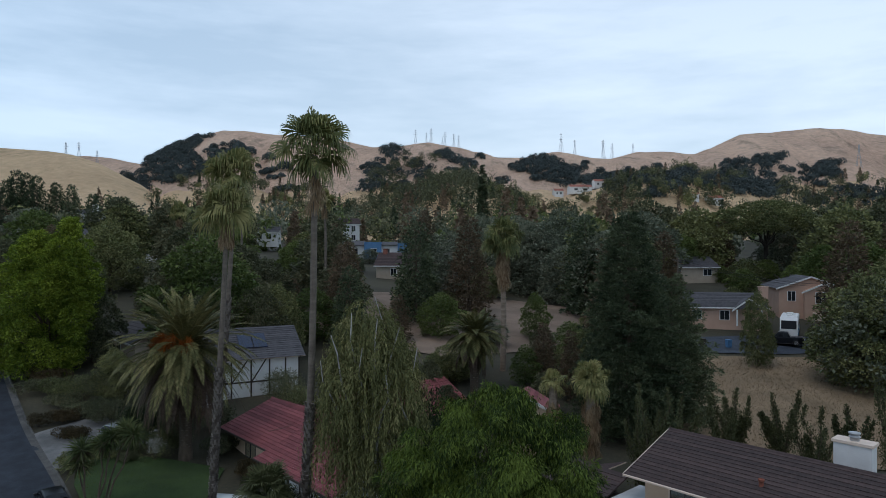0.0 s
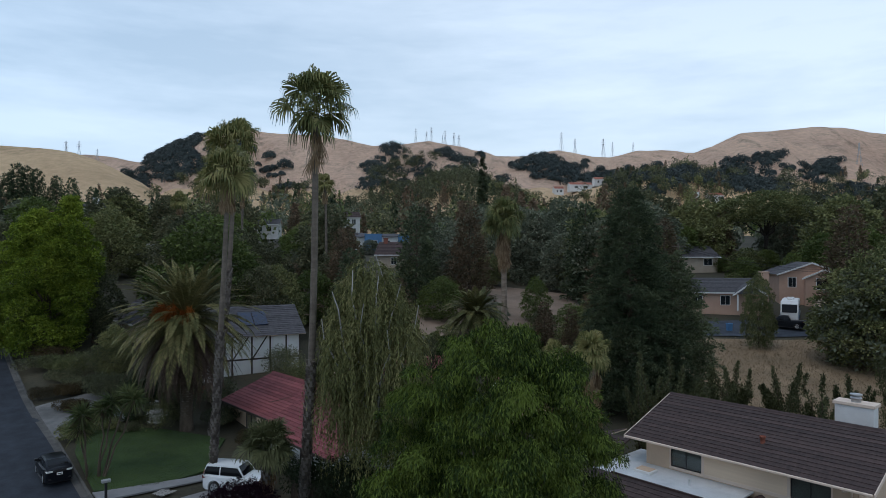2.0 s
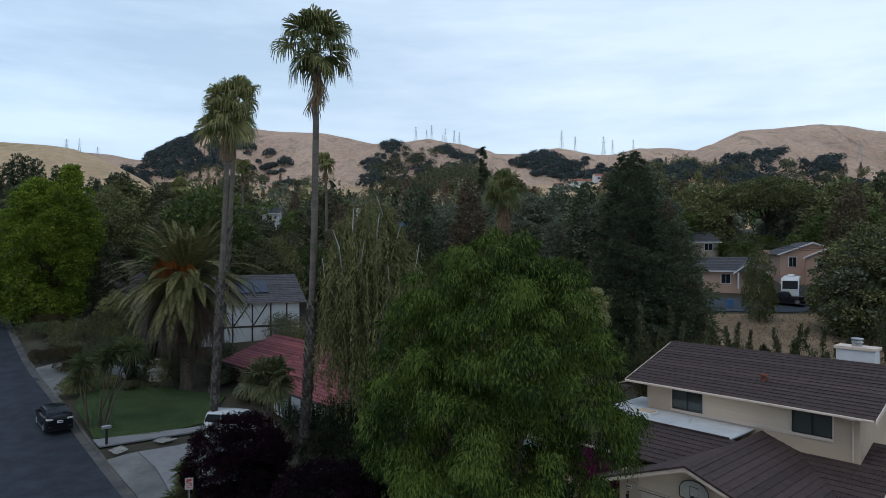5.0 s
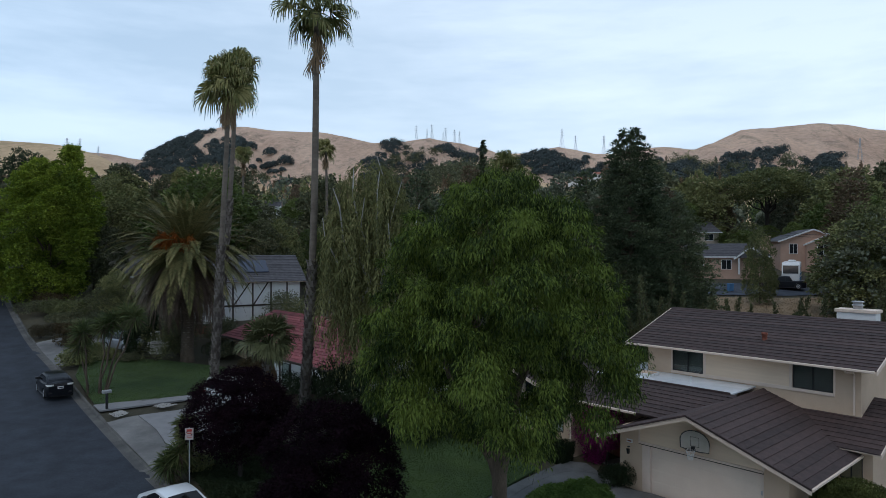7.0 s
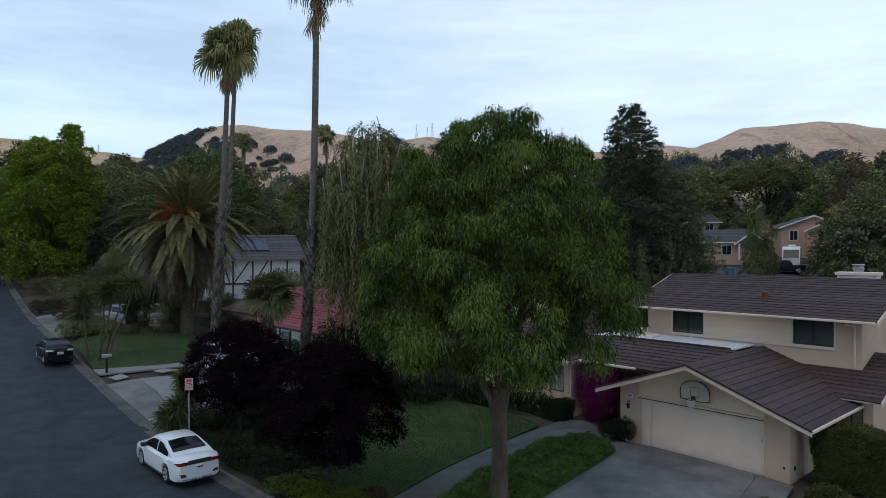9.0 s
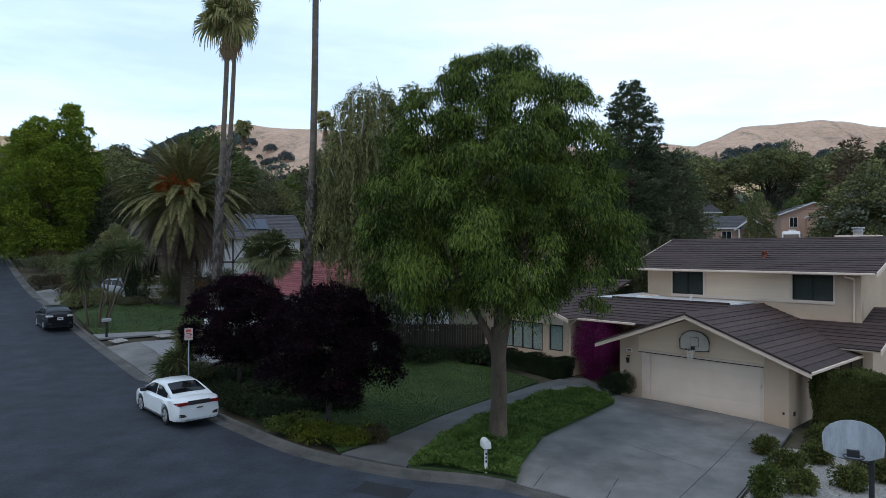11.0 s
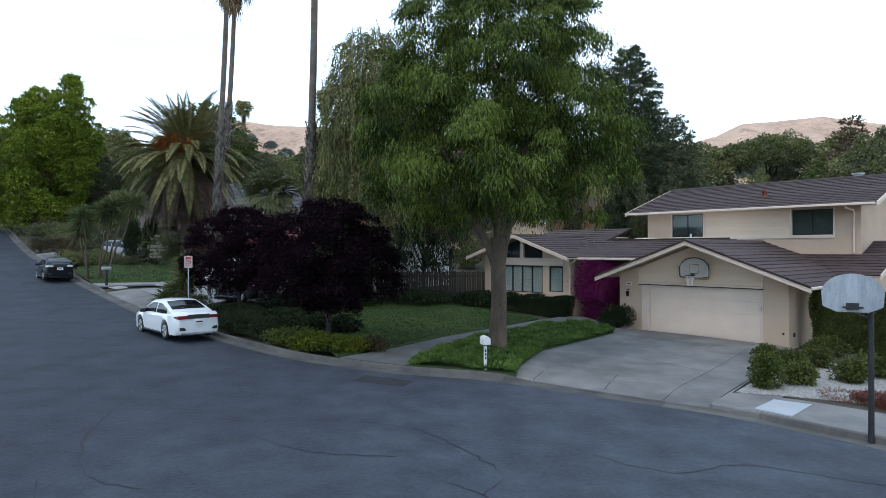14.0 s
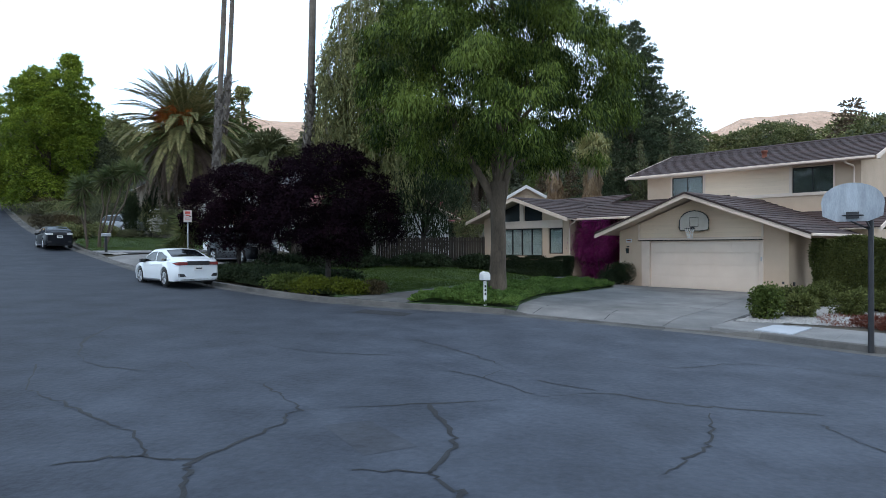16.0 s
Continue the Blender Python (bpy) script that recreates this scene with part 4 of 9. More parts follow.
# front path that curves to the door
path_near = curve_line([(-3.6, 22.35), (-2.0, 24.4), (-0.3, 27.2), (1.4, 29.6), (3.3, 32.1), (5.2, 34.1), (6.6, 35.4)], 5)
path_far = curve_line([(-1.3, 21.3), (-0.9, 22.9), (0.35, 26.0), (2.4, 29.6), (4.4, 32.4), (6.4, 34.0), (8.0, 33.6), (8.3, 32.2)], 5)
front_path = thing("front_path", "curved grey concrete path between lawn and grass island", "path", None, "", "structure")
part("paving", patch(path_near + [(7.6, 35.2)] + path_far[::-1], 0.156, 0.1, 1.0), M_PATH, front_path)

part("bedding", patch([(-1.4, 21.5), (2.1, 20.75), (3.1, 24.4), (4.6, 26.4), (6.0, 28.4), (7.4, 31.4), (8.6, 32.3), (8.3, 33.3), (7.6, 35.2), (6.6, 35.4), (3.3, 32.1), (1.4, 29.6), (-0.3, 27.2), (-2.0, 24.4)], 0.145, 0.1, 1.0), M_PATH, front_path)
lawn = part("lawn", patch([(-3.7, 22.6), (-2.1, 24.5), (-0.4, 27.3), (1.3, 29.7), (3.2, 32.2), (4.9, 34.3), (3.4, 36.2), (0.5, 38.3), (-3, 38.2), (-6.5, 36.0), (-7.0, 30.0), (-5.0, 25.5)], 0.165, 0.1), M_LAWN, label="mown green front lawn")
tagged(lawn, "mown green front lawn beside the path", "lawn", "", "structure")
island = part("grass_island", patch([(-1.2, 21.35), (1.25, 20.85), (2.2, 20.45), (2.5, 21.8), (3.7, 24.9), (5.2, 26.9), (6.6, 28.7), (7.9, 30.5), (7.9, 32.0), (7.1, 32.8), (5.2, 31.8), (3.7, 30.3), (1.3, 26.8), (-0.1, 24.4)], 0.168, 0.1), M_LAWN, label="tufted green grass island round the big tree")
tagged(island, "tufted green grass island under the big tree", "grass", "", "structure")
lawn2 = part("lawn", patch([(-22.8, 42.3), (-19.2, 43.6), (-17.0, 46.0), (-17.5, 52.0), (-23.5, 53.6), (-30.0, 53.8), (-27.5, 48.4)], 0.16, 0.1), M_LAWN, label="mown green lawn in front of the tiled house")
tagged(lawn2, "mown green lawn under the tall palms", "lawn", "", "structure")
drive2 = thing("driveway", "pale concrete driveway of the red-roofed house", "driveway", None, "", "structure")
part("slab", apron(patch([(-20.45, 39.25), (-14.75, 32.75), (-14.1, 33.9), (-16.92, 38.0), (-19.1, 40.36)], 0.158, 0.1, 0.7)), M_CONCRETE, drive2)
part("slab", patch([(-19.06, 40.4), (-16.88, 38.02), (-14.06, 33.94), (-13.0, 35.0), (-11.5, 39.5), (-12.4, 44.6), (-14.6, 44.0), (-17.2, 41.6)], 0.158, 0.1), M_SLAB, drive2)
strip = part("pavement_strip", patch([(-22.8, 42.1), (-21.8, 41.0), (-17.3, 44.0), (-14.4, 46.2), (-14.8, 46.9), (-17.8, 44.8)], 0.163, 0.1), M_SLAB, label="pale concrete strip along the lawn edge")
tagged(strip, "pale concrete strip along the lawn edge", "pavement", "", "structure")
drive3 = thing("driveway", "concrete driveway of the house up the street", "driveway", None, "", "structure")
part("slab", apron(patch([(-36.3, 57.6), (-30.4, 50.9), (-28.0, 54.3), (-25.0, 57.5), (-28.5, 62.0), (-33.5, 60.8)], 0.158, 0.1)), M_CONCRETE, drive3)
field = part("dry_field", patch([(20, 58), (58, 52), (75, 70), (62, 90), (47, 88.5), (26, 90), (21, 70)], 0.12, 0.0, 4.0), M_DRYGRASS, label="sloping field of dry straw-coloured grass")
tagged(field, "sloping field of dry straw-coloured grass", "field", "", "structure")
field2 = part("dry_field", patch([(-20, 92), (0, 84), (22, 92), (24, 118), (4, 126), (-20, 122)], 0.15, 0.0, 4.0), M_CLEARING, label="open clearing of dry brownish grass")
tagged(field2, "open clearing of dry brownish grass among trees", "field", "", "structure")
road2 = part("road", patch([(24, 91.5), (47, 90), (62, 91.5), (76, 72), (110, 60), (112, 67), (82, 78), (66, 99), (47, 99.5), (24, 97)], 0.15, 0.0, 4.0), M_ASPHALT, label="grey asphalt street across the valley")
tagged(road2, "grey asphalt street beyond the dry field", "road", "", "structure")

# ---- the big beige house with the garage ----
def roof_slope(parent, eave0, eave1, ridge0, ridge1, courses, material, thick=0.05, name="shingle_course", deck=True, underside=None, wave=0.0):
    """A roof slope laid course by course between an eave and a ridge; each course is a thin wedge over the one below."""
    e0, e1, r0, r1 = (Vector(p) for p in (eave0, eave1, ridge0, ridge1))
    n = (e1 - e0).cross(r0 - e0).normalized()
    if n.z < 0:
        n = -n
    for k in range(courses):
        t0, t1 = k / courses, (k + 1.25) / courses
        t1 = min(t1, 1.0)
        a0, a1 = e0.lerp(r0, t0), e1.lerp(r1, t0)
        b0, b1 = e0.lerp(r0, t1), e1.lerp(r1, t1)
        bm = bmesh.new()
        lo = n * 0.012
        seg = max(2, int((a1 - a0).length / (0.085 if wave else 0.33)))
        front = []
        rng = random.Random(k * 77 + seg)
        for s in range(seg + 1):
            f = s / seg
            jig = n * (rng.uniform(-0.006, 0.006) + wave * math.sin(s * 1.571)) + (a0 - b0).normalized() * rng.uniform(0, 0.018)
            lo = n * (0.012 + wave * math.sin(s * 1.571))
            pa, pb = a0.lerp(a1, f) + jig, b0.lerp(b1, f)
            front.append((bm.verts.new(pa), bm.verts.new(pa + n * thick), bm.verts.new(pb + lo)))
        for p, q in zip(front, front[1:]):
            bm.faces.new((p[0], q[0], q[1], p[1]))
            bm.faces.new((p[1], q[1], q[2], p[2]))
        for p in (front[0], front[-1]):
            bm.faces.new(p)
        bmesh.ops.recalc_face_normals(bm, faces=bm.faces[:])
        part(name, bm, material, parent)
    if deck:
        part("roof_deck", a_prism([e0 - n * 0.004, e1 - n * 0.004, r1 - n * 0.004, r0 - n * 0.004], -n * 0.07), underside or M_TRIM, parent)


def board(parent, p, q, w, d, material=None, name="fascia", label=""):
    """A board between p and q: w high, d deep outwards (horizontal, to the right of p to q)."""
    p, q = Vector(p), Vector(q)
    t = (q - p).normalized()
    side = t.cross(Vector((0, 0, 1))).normalized()
    return part(name, a_prism([p, p + side * d, p + side * d - Vector((0, 0, w)), p - Vector((0, 0, w))], q - p), material or M_TRIM, parent, label)


def window_unit(parent, a0, a1, b, z0, z1, panes=2, blinds=(True, True), frame_mat=None, blind_mat=None):
    """A window in a wall that faces -y: frame, mullions, glass panes, blinds and a shade-coloured sheet behind."""
    w = part("window", a_box(a0, a1, b - 0.02, b + 0.05, z0 - 0.05, z0), frame_mat or M_BLACK, parent)
    fm = frame_mat or M_BLACK
    part("window_frame", a_box(a0, a1, b - 0.02, b + 0.05, z1 - 0.045, z1), fm, w)
    for k in range(panes + 1):
        x = a0 + (a1 - a0) * k / panes
        part("window_frame", a_box(max(a0, x - 0.025), min(a1, x + 0.025), b - 0.018, b + 0.05, z0, z1 - 0.045), fm, w)
    for k in range(panes):
        x0, x1 = a0 + (a1 - a0) * k / panes + 0.025, a0 + (a1 - a0) * (k + 1) / panes - 0.025
        part("pane", a_box(x0, x1, b + 0.01, b + 0.018, z0, z1 - 0.045), M_PANE, w).visible_shadow = False
        if blinds[k % len(blinds)]:
            bm = bmesh.new()
            z = z0 + 0.02
            while z < z1 - 0.08:
                vs = [bm.verts.new(c) for c in ((x0, b + 0.06, z), (x1, b + 0.06, z), (x1, b + 0.085, z + 0.052), (x0, b + 0.085, z + 0.052))]
                bm.faces.new(vs)
                z += 0.055
            part("blind", bm, blind_mat or M_BLIND, w)
        # near-black sheet behind the pane: shade of an unlit room as colour
        part("room_shade_sheet", a_box(x0 - 0.02, x1 + 0.02, b + 0.1, b + 0.12, z0, z1 - 0.03), M_ROOM_SHADE, w)
    return w


def clear_pane():
    m = bpy.data.materials.new("window_pane")
    m.use_nodes = True
    n, l = m.node_tree.nodes, m.node_tree.links
    n.clear()
    out, tr, gl, mix = n.new("ShaderNodeOutputMaterial"), n.new("ShaderNodeBsdfTransparent"), n.new("ShaderNodeBsdfGlossy"), n.new("ShaderNodeMixShader")
    tr.inputs["Color"].default_value = (0.8, 0.84, 0.83, 1)
    gl.inputs["Roughness"].default_value = 0.03
    mix.inputs[0].default_value = 0.055
    l.new(tr.outputs[0], mix.inputs[1])
    l.new(gl.outputs[0], mix.inputs[2])
    l.new(mix.outputs[0], out.inputs["Surface"])
    return m


M_PANE = clear_pane()
# near-black colour that stands in for indoor shade
M_ROOM_SHADE = surface("room_shade", (0.02, 0.02, 0.02), (0.035, 0.033, 0.03), 2, 0.9, 0.0)
villa = thing("house", "two-storey beige stucco house with brown shingle roof and garage", "house", HOUSE, "", "")

RID, RA, FB = 4.33, 2.3, -1.15
# garage: front wall round the door opening, side walls, gable
gx0, gx1 = -1.81, 6.26
part("wall", a_prism([(gx0, 0, -0.3), (-0.55, 0, -0.3), (-0.55, 0, 3.15), (gx0, 0, 2.72)], (0, 0.2, 0)), M_STUCCO, villa)
part("wall", a_prism([(5.2, 0, -0.3), (gx1, 0, -0.3), (gx1, 0, 2.8), (5.2, 0, 3.19)], (0, 0.2, 0)), M_STUCCO, villa)
part("wall", a_prism([(-0.55, 0.004, 2.2), (5.2, 0.004, 2.2), (5.2, 0.004, 3.18), (2.35, 0.004, 4.2), (-0.55, 0.004, 3.14)], (0, 0.19, 0)), M_STUCCO, villa)
part("wall", a_box(gx1 - 0.2, gx1, 0.2, 7.3, -0.3, 2.85), M_STUCCO, villa)
part("wall", a_box(gx0, gx0 + 0.2, 0.2, 7.3, -0.3, 2.9), M_STUCCO, villa)
# dark sheet behind the closed door, the shade inside put into colour
part("wall", a_box(-0.1, 5.1, 0.5, 0.56, -0.2, 2.3), M_ROOM_SHADE, villa)
# cladding boards above the door
z = 2.36
while z < 4.0:
    low_hi, top_hi = 2.35 + (4.16 - z) / 0.368, 2.35 + (4.16 - z - 0.196) / 0.368
    edge = [(max(-0.7, 4.7 - low_hi), z), (min(5.22, low_hi), z), (min(5.22, top_hi), z + 0.196), (max(-0.7, 4.7 - top_hi), z + 0.196)]
    part("siding_board", a_prism([(x, -0.03 if h == z else -0.016, h) for x, h in edge], (0, 0.02, 0)), M_SIDING, villa)
    z += 0.2
part("header_trim", a_box(-0.72, 5.24, -0.09, 0.0, 2.25, 2.34, 0.006), M_TRIM, villa)
# dark strip added below the header to draw its shadow line
part("header_shade_strip", a_box(-0.72, 5.24, -0.065, 0.0, 2.205, 2.247, 0.004), M_TIMBER, villa, "dark strip standing in for the header shadow")
part("corner_trim", a_box(-0.74, -0.66, -0.045, 0.0, 2.34, 3.02), M_TRIM, villa)
part("corner_trim", a_box(5.18, 5.26, -0.045, 0.0, 2.34, 3.14), M_TRIM, villa)
for x0, x1 in ((-0.55, -0.12), (5.1, 5.24)):
    part("jamb", a_box(x0, x1, -0.03, 0.12, -0.1, 2.2, 0.006), M_TRIM, villa)
gdoor = part("garage_door", a_box(-0.12, 5.1, 0.1, 0.13, -0.03, 2.24), M_DOORPAINT, villa, "cream panelled garage door")
for r in range(4):
    part("door_section", a_box(-0.11, 5.09, 0.085, 0.1, -0.02 + r * 0.56, -0.02 + r * 0.56 + 0.552, 0.006), M_DOORPAINT, gdoor)
    for c in range(8):
        x = -0.11 + 0.06 + c * 0.648
        z = -0.02 + r * 0.56
        part("raised_panel", a_box(x, x + 0.54, 0.0805, 0.085, z + 0.06, z + 0.5, 0.003), M_DOORPAINT, gdoor)
part("door_seal", a_box(-0.11, 5.09, 0.09, 0.125, -0.28, -0.03), M_DOORPAINT, gdoor)
part("keypad", a_box(5.14, 5.2, -0.05, -0.03, 1.3, 1.48, 0.004), M_STEEL, villa)
part("outlet_box", a_box(6.0, 6.08, -0.02, 0.0, 0.35, 0.45), M_BLACK, villa)
part("outlet_box", a_box(6.262, 6.29, 0.45, 0.62, 0.25, 0.42), M_BLACK, villa)
# house number plate as plain bars, wall lamp below it
plate = part("number_plate", a_box(-1.42, -1.1, -0.03, 0.0, 2.15, 2.32), M_WHITE, villa)
part("plate_bar", a_box(-1.37, -1.15, -0.036, -0.03, 2.2, 2.27), M_BRICK, plate)
lamp_arm = part("wall_lamp", a_box(-1.33, -1.25, -0.12, 0.0, 1.92, 1.97), M_BLACK, villa, "dark metal wall lantern")
part("lantern", a_prism([(-1.36, -0.17, 1.86), (-1.22, -0.17, 1.86), (-1.25, -0.15, 1.6), (-1.33, -0.15, 1.6)], (0, 0.11, 0)), M_GLASS, lamp_arm)

# garage roof: two slopes, rake boards and gutters
zr = lambda a: RID - 0.368 * abs(a - RA)
roof_slope(villa, (7.45, 7.6, zr(7.45)), (7.45, FB, zr(7.45)), (RA, 7.6, RID), (RA, FB, RID), 14, M_SHINGLE)
roof_slope(villa, (-2.45, FB, zr(-2.45)), (-2.45, 4.5, zr(-2.45)), (RA, FB, RID), (RA, 4.5, RID), 14, M_SHINGLE)
for s in (-1, 1):
    e = 7.5 if s > 0 else -2.5
    p, q = Vector((RA, FB - 0.03, RID)), Vector((e, FB - 0.03, zr(e)))
    part("rake_board", a_prism([p - Vector((0, 0, 0.02)), q - Vector((0, 0, 0.02)), q - Vector((0, 0, 0.2)), p - Vector((0, 0, 0.2))], (0, 0.045, 0)), M_TRIM, villa)
    part("shingle_edge", a_prism([p + Vector((0, -0.035, 0.07)), q + Vector((0, -0.035, 0.07)), q + Vector((0, -0.035, -0.018)), p + Vector((0, -0.035, -0.018))], (0, 0.08, 0)), M_SHINGLE, villa)
part("ridge_cap", a_prism([(RA - 0.18, FB - 0.03, RID - 0.02), (RA, FB - 0.03, RID + 0.075), (RA + 0.18, FB - 0.03, RID - 0.02)], (0, 8.8, 0)), M_SHINGLE, villa)
part("gutter", a_box(7.43, 7.55, FB, 7.0, zr(7.45) - 0.1, zr(7.45) + 0.02, 0.02), M_TRIM, villa)

# low roof that climbs to the upper storey, right of the garage
roof_slope(villa, (3.4, 4.6, 2.75), (8.35, 4.6, 2.75), (3.4, 9.4, 4.34), (8.35, 9.4, 4.34), 13, M_SHINGLE)
p, q = Vector((8.36, 4.55, 2.8)), Vector((8.36, 9.4, 4.4))
part("rake_board", a_prism([p, q, q - Vector((0, 0, 0.2)), p - Vector((0, 0, 0.2))], (0.045, 0, 0)), M_TRIM, villa)
part("wall", a_box(gx1, 7.9, 5.2, 16.5, -0.3, 2.7), M_STUCCO, villa)
window_unit(villa, 6.6, 7.5, 5.17, 1.3, 2.3, 2, (False, True))

# upper storey
ux0, ux1, ub = -4.55, 6.88, 7.3
part("wall", a_box(ux0, ux1, ub + 0.15, ub + 0.35, 2.8, 4.66), M_STUCCO, villa)
part("wall", a_box(ux0, -2.98, ub, ub + 0.35, 4.4, 6.3), M_STUCCO, villa)
part("wall", a_box(5.72, ux1, ub, ub + 0.35, 3.0, 6.3), M_STUCCO, villa)
part("wall", a_box(-0.98, 3.7, ub + 0.03, ub + 0.35, 4.5, 6.3), M_STUCCO, villa)
part("wall", a_box(ux0, 5.72, ub + 0.001, ub + 0.15, 3.4, 4.56), M_STUCCO, villa)
for x0, x1 in ((-2.98, -0.98), (3.7, 5.72)):
    part("wall", a_box(x0, x1, ub + 0.02, ub + 0.35, 5.96, 6.3), M_STUCCO, villa)
part("wall", a_prism([(ux1 - 0.2, ub + 0.35, 3.0), (ux1 - 0.2, 16.7, 3.0), (ux1 - 0.2, 16.7, 6.3), (ux1 - 0.2, 12, 7.9), (ux1 - 0.2, ub + 0.35, 6.3)], (0.2, 0, 0)), M_STUCCO, villa)
part("wall", a_prism([(ux0, ub + 0.35, 3.0), (ux0, 16.7, 3.0), (ux0, 16.7, 6.3), (ux0, 12, 7.9), (ux0, ub + 0.35, 6.3)], (0.2, 0, 0)), M_STUCCO, villa)
part("wall", a_box(ux0, ux1, 16.5, 16.7, 3.0, 6.3), M_STUCCO, villa)
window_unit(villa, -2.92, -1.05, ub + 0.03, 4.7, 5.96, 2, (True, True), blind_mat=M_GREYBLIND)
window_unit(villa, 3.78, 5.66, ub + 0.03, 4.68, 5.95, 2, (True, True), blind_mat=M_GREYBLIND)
for x0, x1 in ((-3.0, -0.96), (3.68, 5.74)):
    part("window_sill", a_box(x0, x1, ub - 0.07, ub + 0.05, 4.5, 4.66, 0.01), M_TRIM, villa)
    for x in (x0, x1 - 0.07):
        part("window_trim", a_box(x, x + 0.08, ub - 0.04, ub + 0.04, 4.66, 6.1), M_TRIM, villa)
part("band_board", a_box(-0.96, 3.68, ub - 0.05, ub + 0.03, 4.5, 4.68, 0.006), M_TRIM, villa)
z = 4.68
while z < 6.05:
    part("siding_board", a_prism([(-0.9, ub + 0.025, z), (-0.9, ub - 0.03, z), (-0.9, ub - 0.012, z + 0.215), (-0.9, ub + 0.025, z + 0.215)], (4.55, 0, 0)), M_SIDING, villa)
    z += 0.22
part("corner_trim", a_box(-0.96, -0.88, ub - 0.045, ub + 0.03, 4.68, 6.1), M_TRIM, villa)
part("corner_trim", a_box(3.62, 3.7, ub - 0.045, ub + 0.03, 4.68, 6.1), M_TRIM, villa)
E0, ER = 6.12, 7.88
roof_slope(villa, (-5.5, 6.4, E0), (7.75, 6.4, E0), (-5.5, 12, ER), (7.75, 12, ER), 16, M_SHINGLE)
roof_slope(villa, (7.75, 17.6, E0), (-5.5, 17.6, E0), (7.75, 12, ER), (-5.5, 12, ER), 15, M_SHINGLE)
part("ridge_cap", a_prism([(-5.52, 11.82, ER - 0.0), (-5.52, 12, ER + 0.08), (-5.52, 12.18, ER - 0.0)], (13.3, 0, 0)), M_SHINGLE, villa)
part("gutter", a_box(-5.5, 7.7, 6.27, 6.4, E0 - 0.1, E0 + 0.02, 0.02), M_TRIM, villa)
for x in (-5.54, 7.75):
    for b1 in (6.35, 17.65):
        part("rake_board", a_prism([(x, b1, E0 + 0.03), (x, 12, ER + 0.05), (x, 12, ER - 0.16), (x, b1, E0 - 0.17)], (0.045, 0, 0)), M_TRIM, villa)
part("soffit", a_box(-5.4, 7.7, 6.42, 7.32, 6.05, 6.09), M_TRIM, villa)
part("downspout", a_box(6.55, 6.63, 7.19, 7.27, 3.75, 5.75, 0.01), M_TRIM, villa)
put("downspout", fast_mesh("downspout", *tube([(6.45, 6.33, 6.02), (6.45, 6.4, 5.92), (6.59, 7.1, 5.82), (6.59, 7.23, 5.7)], [0.045] * 4, 8)), M_TRIM, villa, smooth=True)
# terracotta vent and chimney
vent = put("roof_vent", fast_mesh("v", *tube([(1.85, 8.6, 6.75), (1.85, 8.6, 7.1), (1.85, 8.6, 7.1), (1.85, 8.6, 7.2)], [0.14, 0.13, 0.17, 0.17], 12)), M_TERRA, villa)
chim = part("chimney", a_box(2.95, 5.05, 16.75, 17.75, 0, 7.93), M_WHITE, villa, "white stucco chimney")
part("chimney_cap", a_box(2.85, 5.15, 16.65, 17.85, 7.93, 8.13, 0.02), M_TRIM, chim)
put("chimney_pot", fast_mesh("pot", *tube([(4.0, 17.2, 8.13), (4.0, 17.2, 8.34), (4.0, 17.2, 8.34), (4.0, 17.2, 8.40), (4.0, 17.2, 8.40), (4.0, 17.2, 8.54), (4.0, 17.2, 8.54), (4.0, 17.2, 8.62), (4.0, 17.2, 8.62)], [0.27, 0.27, 0.33, 0.33, 0.26, 0.26, 0.34, 0.34, 0.01], 14)), M_STEEL, chim)

# middle roof between garage and left wing, flat white roof behind it
roof_slope(villa, (-6.2, 0.8, 3.44), (2.28, 0.8, 3.44), (-6.2, 4.2, 4.44), (2.28, 4.2, 4.44), 9, M_SHINGLE, underside=M_SHINGLE)
part("gutter", a_box(-5.2, -1.4, 0.68, 0.8, 3.38, 3.5, 0.02), M_TRIM, villa)
part("flat_roof", a_box(-6.3, 1.9, 4.15, 9.6, 4.36, 4.44), M_MEMBRANE, villa, "pale membrane flat roof")
part("parapet", a_box(-5.0, 1.92, 4.12, 4.22, 4.34, 4.54, 0.01), M_SHINGLE, villa)
hatch = part("roof_hatch", a_box(-4.3, -3.2, 5.4, 6.3, 4.44, 4.58, 0.01), M_WHITE, villa)
part("hatch_lid", a_box(-4.2, -3.3, 5.5, 6.2, 4.58, 4.62, 0.01), M_STUCCO, hatch)
put("vent_pipe", fast_mesh("vp", *tube([(-0.9, 5.6, 4.4), (-0.9, 5.6, 4.78), (-0.9, 5.6, 4.78), (-0.9, 5.6, 4.8)], [0.05, 0.05, 0.07, 0.01], 10)), M_WHITE, villa)
roof_slope(villa, (-12.9, 4.4, 4.1), (-6.4, 4.4, 4.1), (-12.9, 8.5, 5.3), (-6.4, 8.5, 5.3), 9, M_SHINGLE, underside=M_SHINGLE)
# entrance recess
part("wall", a_box(-5.43, gx0, 3.2, 3.4, -0.3, 3.7), M_STUCCO, villa)
fdoor = part("front_door", a_box(-4.3, -3.3, 3.13, 3.2, 0, 2.1, 0.01), M_BRICK, villa, "dark red front door")
part("door_panel", a_box(-4.15, -3.85, 3.11, 3.13, 0.3, 1.9, 0.01), M_BRICK, fdoor)
part("door_panel", a_box(-3.75, -3.45, 3.11, 3.13, 0.3, 1.9, 0.01), M_BRICK, fdoor)
part("porch_step", a_box(-5.2, -1.9, 1.6, 3.2, -0.2, 0.12, 0.015), M_CONCRETE, villa)

